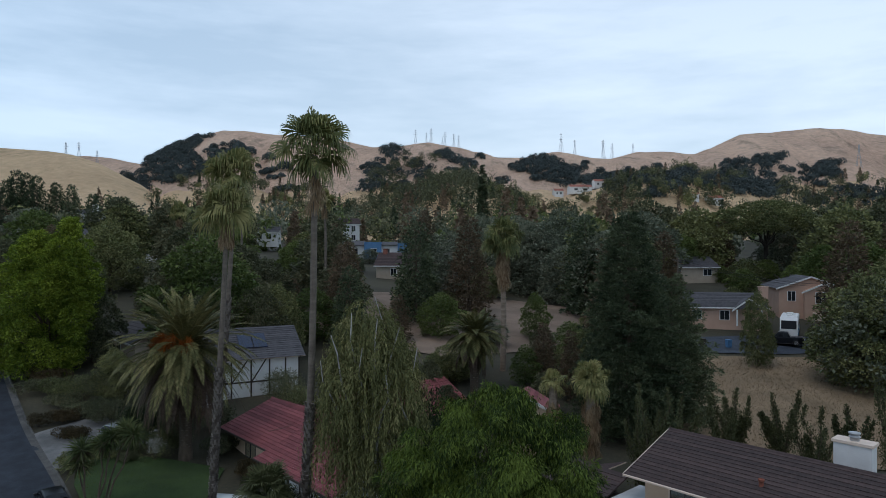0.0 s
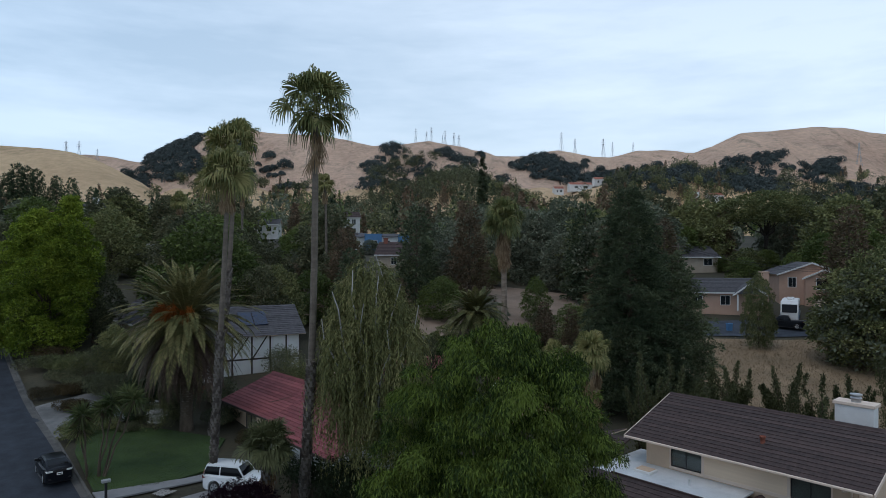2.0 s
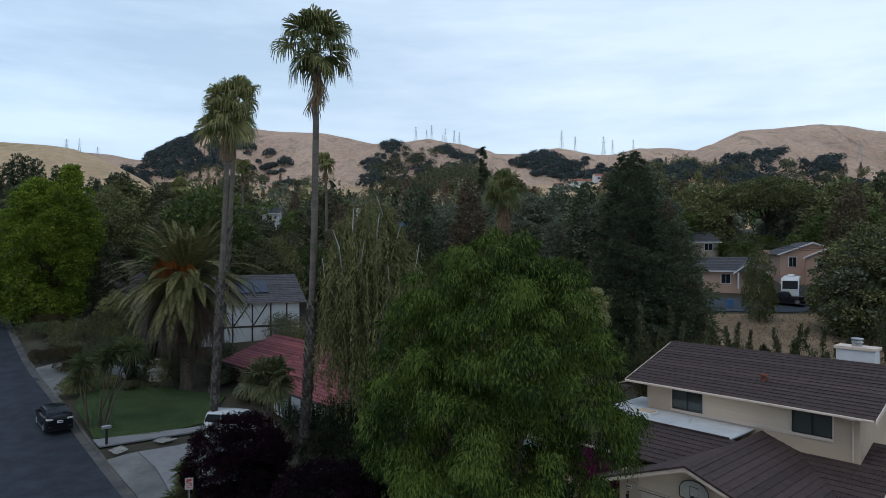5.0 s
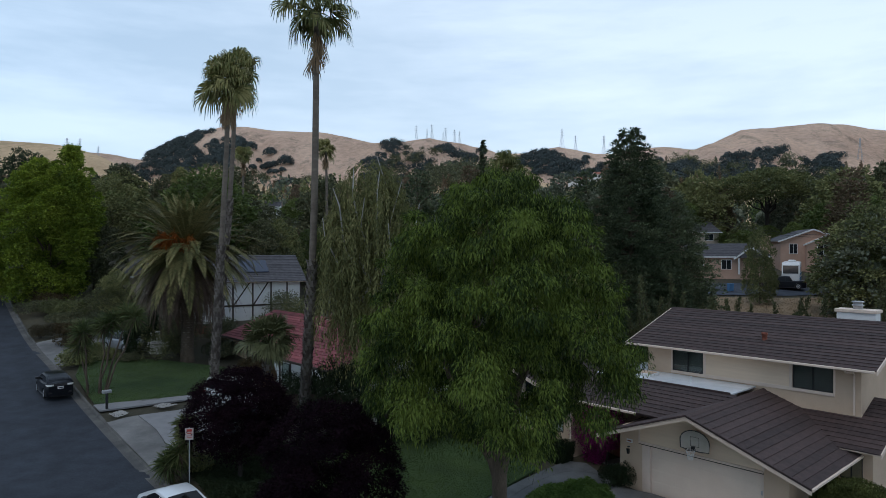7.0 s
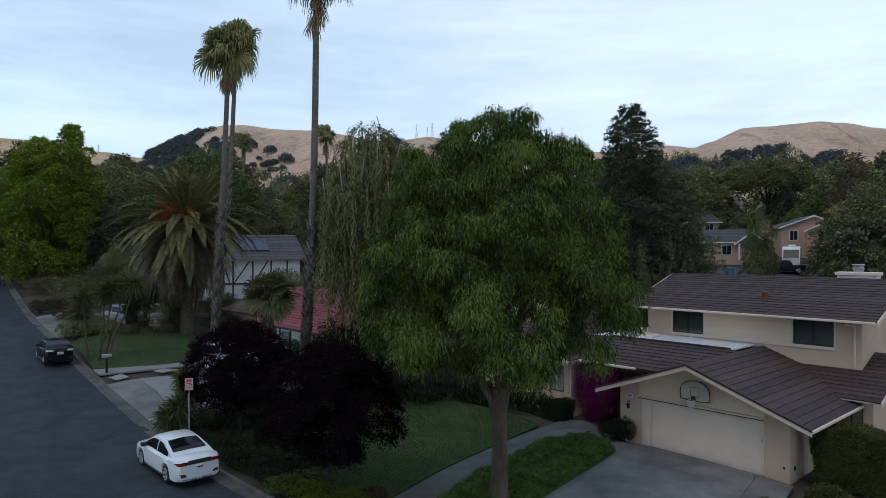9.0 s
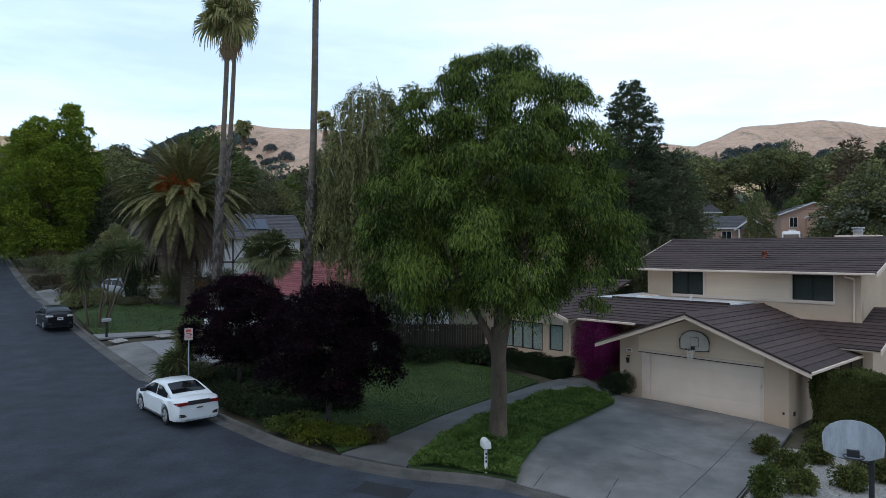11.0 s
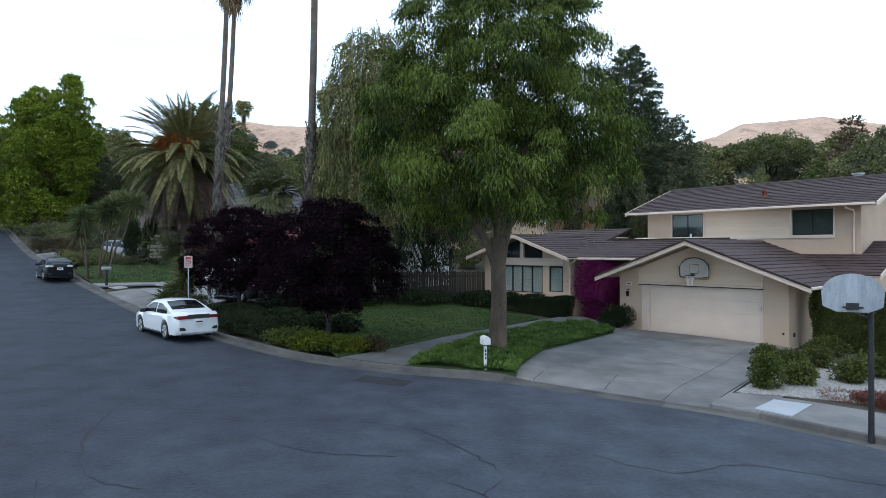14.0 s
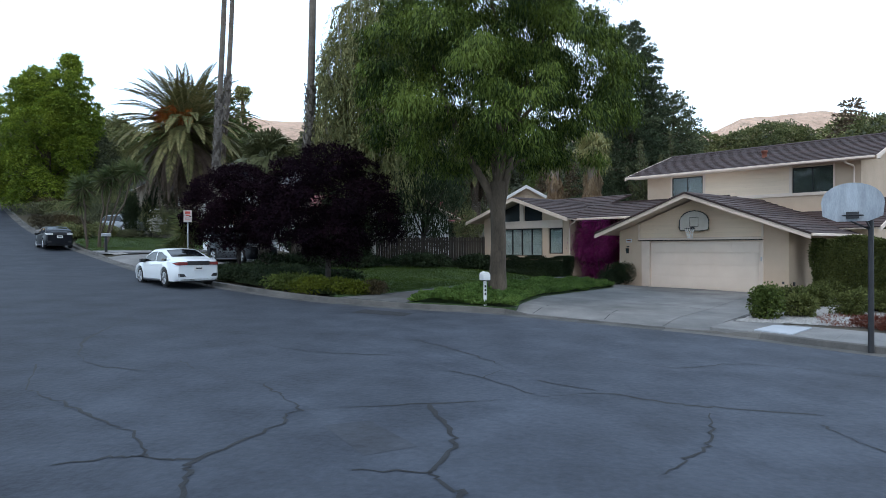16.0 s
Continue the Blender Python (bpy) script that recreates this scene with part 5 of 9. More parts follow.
# left wing with the glazed gable
lb, lx0, lx1, lp, lz = 0.6, -12.0, -5.43, -8.86, 4.8
LS = 0.335
zl = lambda a: lz - LS * abs(a - lp)
for x0, x1 in ((lx0, -11.25), (-7.32, -6.85), (-5.85, lx1)):
    part("wall", a_prism([(x0, lb, -0.3), (x1, lb, -0.3), (x1, lb, zl(x1) - 0.12), (x0, lb, zl(x0) - 0.12)], (0, 0.2, 0)), M_STUCCO, villa)
part("wall", a_box(-11.25, -7.32, lb, lb + 0.2, -0.3, 1.42), M_STUCCO, villa)
part("wall", a_box(-6.85, -5.85, lb, lb + 0.2, -0.3, 1.55), M_STUCCO, villa)
part("beam", a_box(-11.25, -5.85, lb - 0.03, lb + 0.2, 3.02, 3.46, 0.01), M_TRIM, villa)
part("wall", a_prism([(-6.85, lb, 3.46), (-5.85, lb, 3.46), (-5.85, lb, zl(-5.85) - 0.12), (-6.85, lb, zl(-6.85) - 0.12)], (0, 0.2, 0)), M_STUCCO, villa)
for x in (-9.02,):
    part("post", a_prism([(x, lb - 0.03, 3.46), (x + 0.3, lb - 0.03, 3.46), (x + 0.3, lb - 0.03, zl(x + 0.3) - 0.12), (x, lb - 0.03, zl(x) - 0.12)], (0, 0.2, 0)), M_TRIM, villa)
for x0, x1 in ((-11.25, -9.02), (-8.72, -7.32)):
    part("gable_pane", a_prism([(x0, lb + 0.1, 3.46), (x1, lb + 0.1, 3.46), (x1, lb + 0.1, zl(x1) - 0.14), (x0, lb + 0.1, zl(x0) - 0.14)], (0, 0.02, 0)), M_GLASS, villa)
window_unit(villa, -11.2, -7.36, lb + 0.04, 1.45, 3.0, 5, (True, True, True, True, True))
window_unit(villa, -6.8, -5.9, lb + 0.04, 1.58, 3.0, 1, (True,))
part("wall", a_box(lx1 - 0.2, lx1, lb + 0.2, 3.4, -0.3, 3.5), M_STUCCO, villa)
part("wall", a_box(lx0, lx0 + 0.2, lb + 0.2, 12, -0.3, 3.6), M_STUCCO, villa)
roof_slope(villa, (-4.95, 8.0, zl(-4.95)), (-4.95, -0.2, zl(-4.95)), (lp, 8.0, lz), (lp, -0.2, lz), 11, M_SHINGLE)
roof_slope(villa, (-12.8, -0.2, zl(-12.8)), (-12.8, 12.0, zl(-12.8)), (lp, -0.2, lz), (lp, 12.0, lz), 11, M_SHINGLE)
for e in (-12.82, -4.93):
    p, q = Vector((lp, -0.24, lz + 0.03)), Vector((e, -0.24, zl(e) + 0.03))
    part("rake_board", a_prism([p, q, q - Vector((0, 0, 0.2)), p - Vector((0, 0, 0.2))], (0, 0.045, 0)), M_TRIM, villa)
part("ridge_cap", a_prism([(lp - 0.18, -0.22, lz - 0.01), (lp, -0.22, lz + 0.075), (lp + 0.18, -0.22, lz - 0.01)], (0, 8, 0)), M_SHINGLE, villa)
put("downspout", fast_mesh("ds", *tube([(-5.05, 0.72, 3.42), (-5.05, 0.6, 3.3), (-5.3, 0.54, 3.15), (-5.33, 0.53, 2.9), (-5.33, 0.53, 0.1)], [0.04] * 5, 8)), M_TRIM, villa, smooth=True)

# backboard over the garage door
hoop = thing("basketball_hoop", "clear-fronted basketball backboard with net above the garage door", "basketball hoop", HOUSE @ pose(2.37, -0.45, 2.64))
rim_pts = [(-0.68, 0, 0.05), (-0.3, 0, 0.0), (0.3, 0, 0.0), (0.68, 0, 0.05), (0.7, 0, 0.42)] + [(0.7 * math.cos(t), 0, 0.42 + 0.5 * math.sin(t)) for t in np.linspace(0.2, math.pi - 0.2, 9)] + [(-0.7, 0, 0.42)]
part("backboard", a_prism(rim_pts, (0, 0.03, 0)), surface("clouded_acrylic", (0.4, 0.37, 0.32), (0.5, 0.46, 0.4), 3, 0.25, 0.0), hoop)
loop_pts = rim_pts + [rim_pts[0]]
put("rim_edge", fast_mesh("e", *tube([(p[0], -0.012, p[2]) for p in loop_pts], [0.022] * len(loop_pts), 6)), M_BLACK, hoop)
sq = [(-0.2, -0.006, 0.2), (0.2, -0.006, 0.2), (0.2, -0.006, 0.62), (-0.2, -0.006, 0.62), (-0.2, -0.006, 0.2)]
put("target_square", fast_mesh("s", *tube(sq, [0.012] * 5, 4)), M_BLACK, hoop)
ring = [(0.22 * math.cos(t) - 0.05, -0.3 + 0.22 * math.sin(t), 0.12) for t in np.linspace(0, 2 * math.pi, 17)]
put("hoop_ring", fast_mesh("r", *tube(ring, [0.014] * 17, 6)), M_BLACK, hoop)
part("ring_bracket", a_box(-0.13, 0.03, -0.1, 0.0, 0.06, 0.2, 0.01), M_BLACK, hoop)
net = []
for t in np.linspace(0, 2 * math.pi, 13)[:-1]:
    net.append(tube([(0.22 * math.cos(t) - 0.05, -0.3 + 0.22 * math.sin(t), 0.12), (0.13 * math.cos(t + 0.4) - 0.05, -0.3 + 0.13 * math.sin(t + 0.4), -0.15), (0.11 * math.cos(t + 0.7) - 0.05, -0.3 + 0.11 * math.sin(t + 0.7), -0.34)], [0.007] * 3, 3))
    net.append(tube([(0.22 * math.cos(t) - 0.05, -0.3 + 0.22 * math.sin(t), 0.12), (0.13 * math.cos(t - 0.4) - 0.05, -0.3 + 0.13 * math.sin(t - 0.4), -0.15), (0.11 * math.cos(t - 0.7) - 0.05, -0.3 + 0.11 * math.sin(t - 0.7), -0.34)], [0.007] * 3, 3))
put("net", fast_mesh("net", *join(net)), M_WHITE, hoop)
part("mount", a_box(-0.5, 0.5, 0.03, 0.43, 0.3, 0.36), M_BLACK, hoop)

# ---- trees near the street ----
w, c = domed_tree(3, (5.2, 6.3, 7.7, 10.0, 12.35, 13.75, 14.7), (3.9, 5.0, 5.3, 4.7, 3.9, 2.7, 0.9), 240, (0.45, 0.95), 860, 0.168, 0.037, 0.95, 0.29, 4.3, 9, deep=0.44, shift=(-0.05, 0.2), gaps=((-2.4, -1.2, 5.2, 6.7), (0.9, 1.6, 5.6, 6.6)))
# loose sprigs that stand out of the crown
_, c3 = domed_tree(4, (8.5, 10.0, 12.2, 13.6, 14.6), (5.2, 5.0, 4.2, 3.0, 1.2), 46, (0.22, 0.42), 120, 0.17, 0.036, 0.6, 0.05, 3.4, 46, deep=0.0, shift=(-0.05, 0.2))
c = join([c, c3])
big_tree = plant("willow_like_tree", w, c, M_BARK, L_BIG, at(1.98, 24.3, 0.1), "tall round tree with long drooping bright green leaves", "tree")
for way, r0, r1 in (([(-0.03, 0, 3.0), (-0.3, -0.05, 3.9), (-1.1, -0.15, 5.3), (-1.8, -0.25, 6.9), (-2.4, -0.2, 8.6)], 0.19, 0.07), ([(0.04, 0, 3.1), (0.25, 0.02, 4.2), (0.65, 0.05, 5.8), (0.9, 0.1, 7.9)], 0.2, 0.08)):
    put("main_limb", fast_mesh("limb", *tube(way, np.linspace(r0, r1, len(way)), 10)), M_BARK, big_tree, smooth=True)
w, c = broadleaf(8, 16.2, 5.2, 2.75, 3.0, lobes=52, lobe=0.27, n=80000, length=0.19, width=0.058, droop=1.15, trunk=0.17, limbs=18, inner=0.5, top=0.75, tuft=44, chain=2.9)
birch = plant("weeping_birch", w, c, M_PALEBARK, L_BIRCH, at(-4.15, 37.9, 0.1), "weeping birch with thin olive foliage and pale bare branches", "tree")
rng = np.random.default_rng(9)
for x, y, z in ((-2.6, -0.8, 12.6), (-1.9, -1.6, 14.2), (-0.9, -1.2, 15.4), (0.5, -1.7, 15.1), (1.6, -1.4, 14.6), (2.5, -1.0, 13.4), (-0.2, -2.2, 13.6), (1.0, -2.4, 12.2), (0.2, -0.4, 16.2)):
    put("bare_limb", fast_mesh("limb", *tube(bent((x * 0.25, y * 0.25, z * 0.55), (x * 1.08, y * 1.25, z + 0.2), rng, 6, 0.14, -0.08), np.linspace(0.1, 0.024, 6), 6)), M_PALEBARK, birch, smooth=True)
w, c = domed_tree(11, (0.5, 2.7, 6.2, 9.7, 12.4, 14.3, 15.5), (3.8, 5.3, 5.9, 5.2, 3.5, 2.0, 0.8), 190, (0.6, 1.25), 520, 0.21, 0.14, 0.25, 0.35, 2.5, 16, rise=0.4, flat=1.0, shift=(-1.3, 0.0))
w2, c2 = domed_tree(12, (7.0, 9.7, 12.8, 15.3, 17.1), (2.6, 3.4, 2.9, 1.7, 0.6), 75, (0.5, 1.05), 480, 0.21, 0.14, 0.25, 0.2, 7.0, 8, rise=0.4, flat=1.0, shift=(2.2, 0.3))
w, c = join([w, w2]), join([c, c2])
plant("sweetgum_tree", w, c, M_BARK, L_GUM, at(-43.8, 72.0, 0.1), "tall sweetgum with yellow-green leaves beside the street", "tree")
for seed, x, y, h, r, lab in ((21, -4.5, 25.2, 5.5, 2.85, "dark purple-leaved plum tree in the front planting"), (22, -10.05, 31.8, 5.3, 2.6, "dark purple-leaved plum tree by the sign")):
    w, c = domed_tree(seed, (1.45, 2.2, 3.2, 4.3, h - 0.35, h), (1.5, r * 0.93, r, r * 0.86, r * 0.55, r * 0.2), 100, (0.38, 0.7), 520, 0.1, 0.055, 0.45, 0.11, 1.3, 10)
    plant("plum_tree", w, c, M_PLUMBARK, L_PLUM, at(x, y, 0.1), lab, "tree", "purple plum trees")
w, c = tufted_conifer(31, (0, 1.2, 3.2, 6.0, 11.4, 16.0, 21.0), (0.3, 1.1, 2.2, 3.0, 4.2, 5.0, 5.2), 20.9, 330, 7, 52, 0.28, 0.085)
redwood = plant("redwood_tree", w, c, M_BARK, L_CONIFER, at(17.9, 62.6, 0.1), "tall dark green redwood with a pointed crown", "tree")
w, c = tufted_conifer(32, (0, 2.0, 5.0, 9.0, 16.0), (0.4, 1.6, 3.0, 4.2, 4.8), 14.5, 190, 6, 46, 0.3, 0.09)
plant("redwood_tree", w, c, M_BARK, L_CONIFER, at(23.0, 65.5, 0.1), "dark green conifer beside the tall redwood", "tree")


def fan_leaf(rng, hub, axis, r, segs=18, spread=3.3, droop=0.6, roll=0.0):
    """One fan: blades from the hub, spread round the axis in a plane rolled about it, their tips hanging straight down."""
    axis = unit(np.asarray(axis, float))
    flat = np.cross(axis, np.array([0, 0, 1.0]))
    flat = unit(flat if np.linalg.norm(flat) > 0.05 else np.array([1.0, 0, 0]))
    up = np.cross(flat, axis)
    across = flat * math.cos(roll) + up * math.sin(roll)
    normal = np.cross(axis, across)
    V = []
    for ang in np.linspace(-spread / 2, spread / 2, segs) + rng.normal(size=segs) * 0.03:
        l = r * (0.78 + 0.22 * math.cos(ang)) * rng.uniform(0.9, 1.08)
        d = axis * math.cos(ang) + across * math.sin(ang)
        s = across * math.cos(ang) - axis * math.sin(ang)
        wd = r * spread / segs * 0.3
        fold = normal * 0.05 * r * (-1) ** int(ang * 50)
        down = np.array([0, 0, -1.0])
        p1 = hub + d * l * 0.5 + fold
        p2 = hub + d * l * 0.82 + down * droop * 0.16 * r
        p3 = hub + d * l * 0.93 + down * droop * r * rng.uniform(0.45, 0.95)
        V += [hub - s * 0.01, hub + s * 0.01, p1 + s * wd, p1 - s * wd, p1 - s * wd, p1 + s * wd, p2 + s * wd * 0.75, p2 - s * wd * 0.75, p2 - s * wd * 0.75, p2 + s * wd * 0.75, p3 + s * 0.012, p3 - s * 0.012]
    return np.array(V), np.arange(len(V)).reshape(-1, 4)


def turned(V, yaw, pitch, offset):
    """Arrays pitched up, then turned about z, then moved."""
    cp, sp = math.cos(pitch), math.sin(pitch)
    R1 = np.array([[cp, 0, -sp], [0, 1, 0], [sp, 0, cp]])
    cy, sy = math.cos(yaw), math.sin(yaw)
    R2 = np.array([[cy, -sy, 0], [sy, cy, 0], [0, 0, 1]])
    return V @ R1.T @ R2.T + np.asarray(offset)


def fan_palm(seed, height, lean, r_trunk, r_leaf, fans=46, dead=22, boots=(0, 0), m=None, label="", skirt=0.0, petiole=0.9, segs=24, group="", leaves=None, bark=None):
    """A fan palm: trunk (rough with old leaf boots between two heights), green fans, dry fans below."""
    rng = np.random.default_rng(seed)
    t = thing("fan_palm", label, "palm tree", m, group)
    ts = np.linspace(0, 1, 12)
    line = np.stack([lean[0] * ts ** 0.6, lean[1] * ts, -0.3 + (height + 0.3) * ts], 1)
    line[:, :2] += 0.06 * np.sin(ts * 5 + seed)[:, None]
    put("trunk", fast_mesh("trunk", *tube(line, r_trunk * (1.15 - 0.35 * ts), 12)), bark or M_PALMSMOOTH, t, smooth=True)
    place = lambda z: np.array([np.interp(z, line[:, 2], line[:, k]) for k in range(3)])
    if boots[1] > boots[0]:
        arrays = []
        z = boots[0]
        k = 0
        while z < boots[1]:
            for q in range(7):
                a = k * 0.45 + q * 2 * math.pi / 7
                d = np.array([math.cos(a), math.sin(a), 0])
                base = place(z) + d * r_trunk * 1.08
                sp = rng.uniform(0.75, 1.3)
                s = np.array([-d[1], d[0], 0])
                tip = base + d * 0.13 * sp + np.array([0, 0, 0.34 * sp])
                V = np.array([base - s * 0.11, base + s * 0.11, tip + s * 0.045, tip - s * 0.045, base + np.array([0, 0, 0.3]) - s * 0.1, base + np.array([0, 0, 0.3]) + s * 0.1, tip + s * 0.045, tip - s * 0.045])
                arrays.append((V, np.array([[0, 1, 2, 3], [7, 6, 5, 4]])))
            z += 0.24
            k += 1
        put("boot_sleeve", fast_mesh("boots", *join(arrays)), M_BOOT, t)
    top = place(height)
    green, stalks, dry = [], [], []
    for k in range(fans):
        yaw = k * 2.399 + rng.normal() * 0.15
        el = math.radians(np.interp(k / fans, (0, 0.2, 0.6, 1), (84, 58, 14, -52)) + rng.normal() * 8)
        hub = top + np.array([0, 0, 0.25]) + petiole * rng.uniform(0.45, 1.15) * np.array([math.cos(yaw) * math.cos(el), math.sin(yaw) * math.cos(el), math.sin(el)])
        stalks.append(tube([top + np.array([0, 0, 0.1]), (top + hub) / 2 + np.array([0, 0, 0.12]), hub], [0.03, 0.022, 0.014], 4))
        low = el - 0.3 * math.cos(el) + rng.normal() * 0.15
        axis = np.array([math.cos(yaw) * math.cos(low), math.sin(yaw) * math.cos(low), math.sin(low)])
        green.append(fan_leaf(rng, hub, axis, r_leaf * rng.uniform(0.85, 1.1), segs, 3.4, 0.25 if leaves else 0.62, rng.normal() * 0.5))
    for k in range(dead):
        yaw = rng.uniform(0, 2 * math.pi)
        drop = rng.uniform(0.2, 1.0)
        out = max(0.2 * petiole, 0.13 * skirt) * rng.uniform(0.6, 1.0)
        hub = top + np.array([math.cos(yaw) * out, math.sin(yaw) * out, -0.25 - (0.5 + skirt) * drop])
        steep = -1.42 + rng.normal() * 0.1
        axis = np.array([math.cos(yaw) * math.cos(steep), math.sin(yaw) * math.cos(steep), math.sin(steep)])
        dry.append(fan_leaf(rng, hub, axis, r_leaf * rng.uniform(0.65, 0.95), 10, 0.85, 0.3, rng.normal() * 0.4))
    put("stalk", fast_mesh("stalk", *join(stalks)), leaves or L_FAN, t)
    put("crown", fast_mesh("crown", *join(green)), leaves or L_FAN, t)
    if dry:
        put("dry_skirt", fast_mesh("dry", *join(dry)), L_FANDRY, t, "dry brown hanging leaves")
    return t


fan_palm(41, 22.6 - gz(-15.6, 43.3), (1.1, 0.0), 0.185, 1.3, 30, 26, (0.0, 12.0 - gz(-15.6, 43.3)), at(-15.6, 43.3, 0.0), "very tall slender fan palm, rough lower trunk", 1.0, 1.05, group="tall street palms")
fan_palm(42, 26.0 - gz(-19.0, 53.0), (1.95, 0.0), 0.2, 1.5, 30, 26, (0.0, 15.9 - gz(-19.0, 53.0)), at(-19.0, 53.0, 0.0), "very tall slender fan palm with a lean, rough lower trunk", 1.2, 1.25, group="tall street palms")
fan_palm(43, 25.4 - gz(-8.25, 37.2), (0.97, 0.0), 0.21, 1.4, 34, 14, (0.0, 11.1 - gz(-8.25, 37.2)), at(-8.25, 37.2, 0.0), "tallest slender fan palm with shaggy lower trunk", 1.6, 1.5, group="tall street palms")
fan_palm(44, 21.2 - gz(7.35, 80.0), (0.1, 0.0), 0.34, 1.75, 46, 90, (0.0, 0.0), at(7.35, 80.0, 0.0), "fan palm with a shaggy dry skirt behind the tiled house", 4.2, 1.6, bark=M_PALMPALE)
fan_palm(45, 8.0, (0.0, 0.0), 0.42, 1.2, 30, 150, (0.0, 0.0), at(11.8, 51.9, 0.0), "short fan palm with a thick dry skirt", 4.4, 0.75, bark=M_PALMPALE)
fan_palm(46, 7.6, (0.0, 0.0), 0.4, 0.95, 12, 150, (0.0, 0.0), at(8.9, 52.5, 0.0), "short fan palm, mostly dry hanging leaves", 4.2, 0.6, bark=M_PALMPALE)
fan_palm(47, 5.9, (0.1, 0.0), 0.2, 1.05, 36, 34, (0.0, 5.0), at(-9.75, 35.2, 0.0), "low bushy fan palm in front of the red roof", 0.8, 0.85, 26, leaves=L_JUNIPER)


fan_palm(48, 28.0 - gz(-35.0, 112), (0.3, 0.0), 0.22, 1.05, 34, 30, (0.0, 0.0), at(-35.0, 112, 0.0), "tall slim fan palm standing above the valley trees", 1.8, 0.95, 12, group="valley palms")
fan_palm(49, 27.9 - gz(-18.9, 105), (-0.2, 0.0), 0.22, 1.15, 36, 24, (0.0, 0.0), at(-18.9, 105, 0.0), "tall slim fan palm standing above the valley trees", 1.4, 1.1, 12, group="valley palms")
fan_palm(50, 28.6 - gz(-61.0, 150), (0.2, 0.0), 0.26, 1.6, 34, 40, (0.0, 0.0), at(-61.0, 150, 0.0), "slim fan palm with a long dry skirt among valley trees", 4.0, 1.2, 12, group="valley palms")


def frond(rng, L, el, n=34, leaflet=0.5, curl=1.15):
    """A feather leaf from the origin towards +x: arched rib and two rows of leaflets."""
    t = np.linspace(0, 1, 9)
    ang = el - curl * t ** 1.4
    step = L / 8
    x = np.concatenate([[0], np.cumsum(np.cos(ang[:-1]) * step)])
    z = np.concatenate([[0], np.cumsum(np.sin(ang[:-1]) * step)])
    rib = np.stack([x, 0 * x, z], 1)
    tv, tf = tube(rib, np.linspace(0.035, 0.006, 9), 4)
    s = np.linspace(0.12, 1.0, n)
    P = np.stack([np.interp(s, t, x), 0 * s, np.interp(s, t, z)], 1)
    T = np.stack([np.cos(np.interp(s, t, ang)), 0 * s, np.sin(np.interp(s, t, ang))], 1)
    arrays = [(tv, tf)]
    for side in (-1, 1):
        D = T * 0.75 + np.array([0, side * 0.85, 0.1]) + rng.normal(size=(n, 3)) * 0.06
        D = unit(D)
        ll = leaflet * np.sin(np.pi * np.clip(s * 0.88 + 0.1, 0, 1)) * 1.15
        wv = T * 0.05
        tip = P + D * ll[:, None]
        tip[:, 2] -= 0.12 * ll
        mid = P + D * (ll * 0.5)[:, None]
        V = np.stack([P - wv * 0.6, mid - wv, tip, mid + wv], 1).reshape(-1, 3)
        arrays.append((V, np.arange(4 * n).reshape(n, 4)))
    return join(arrays)


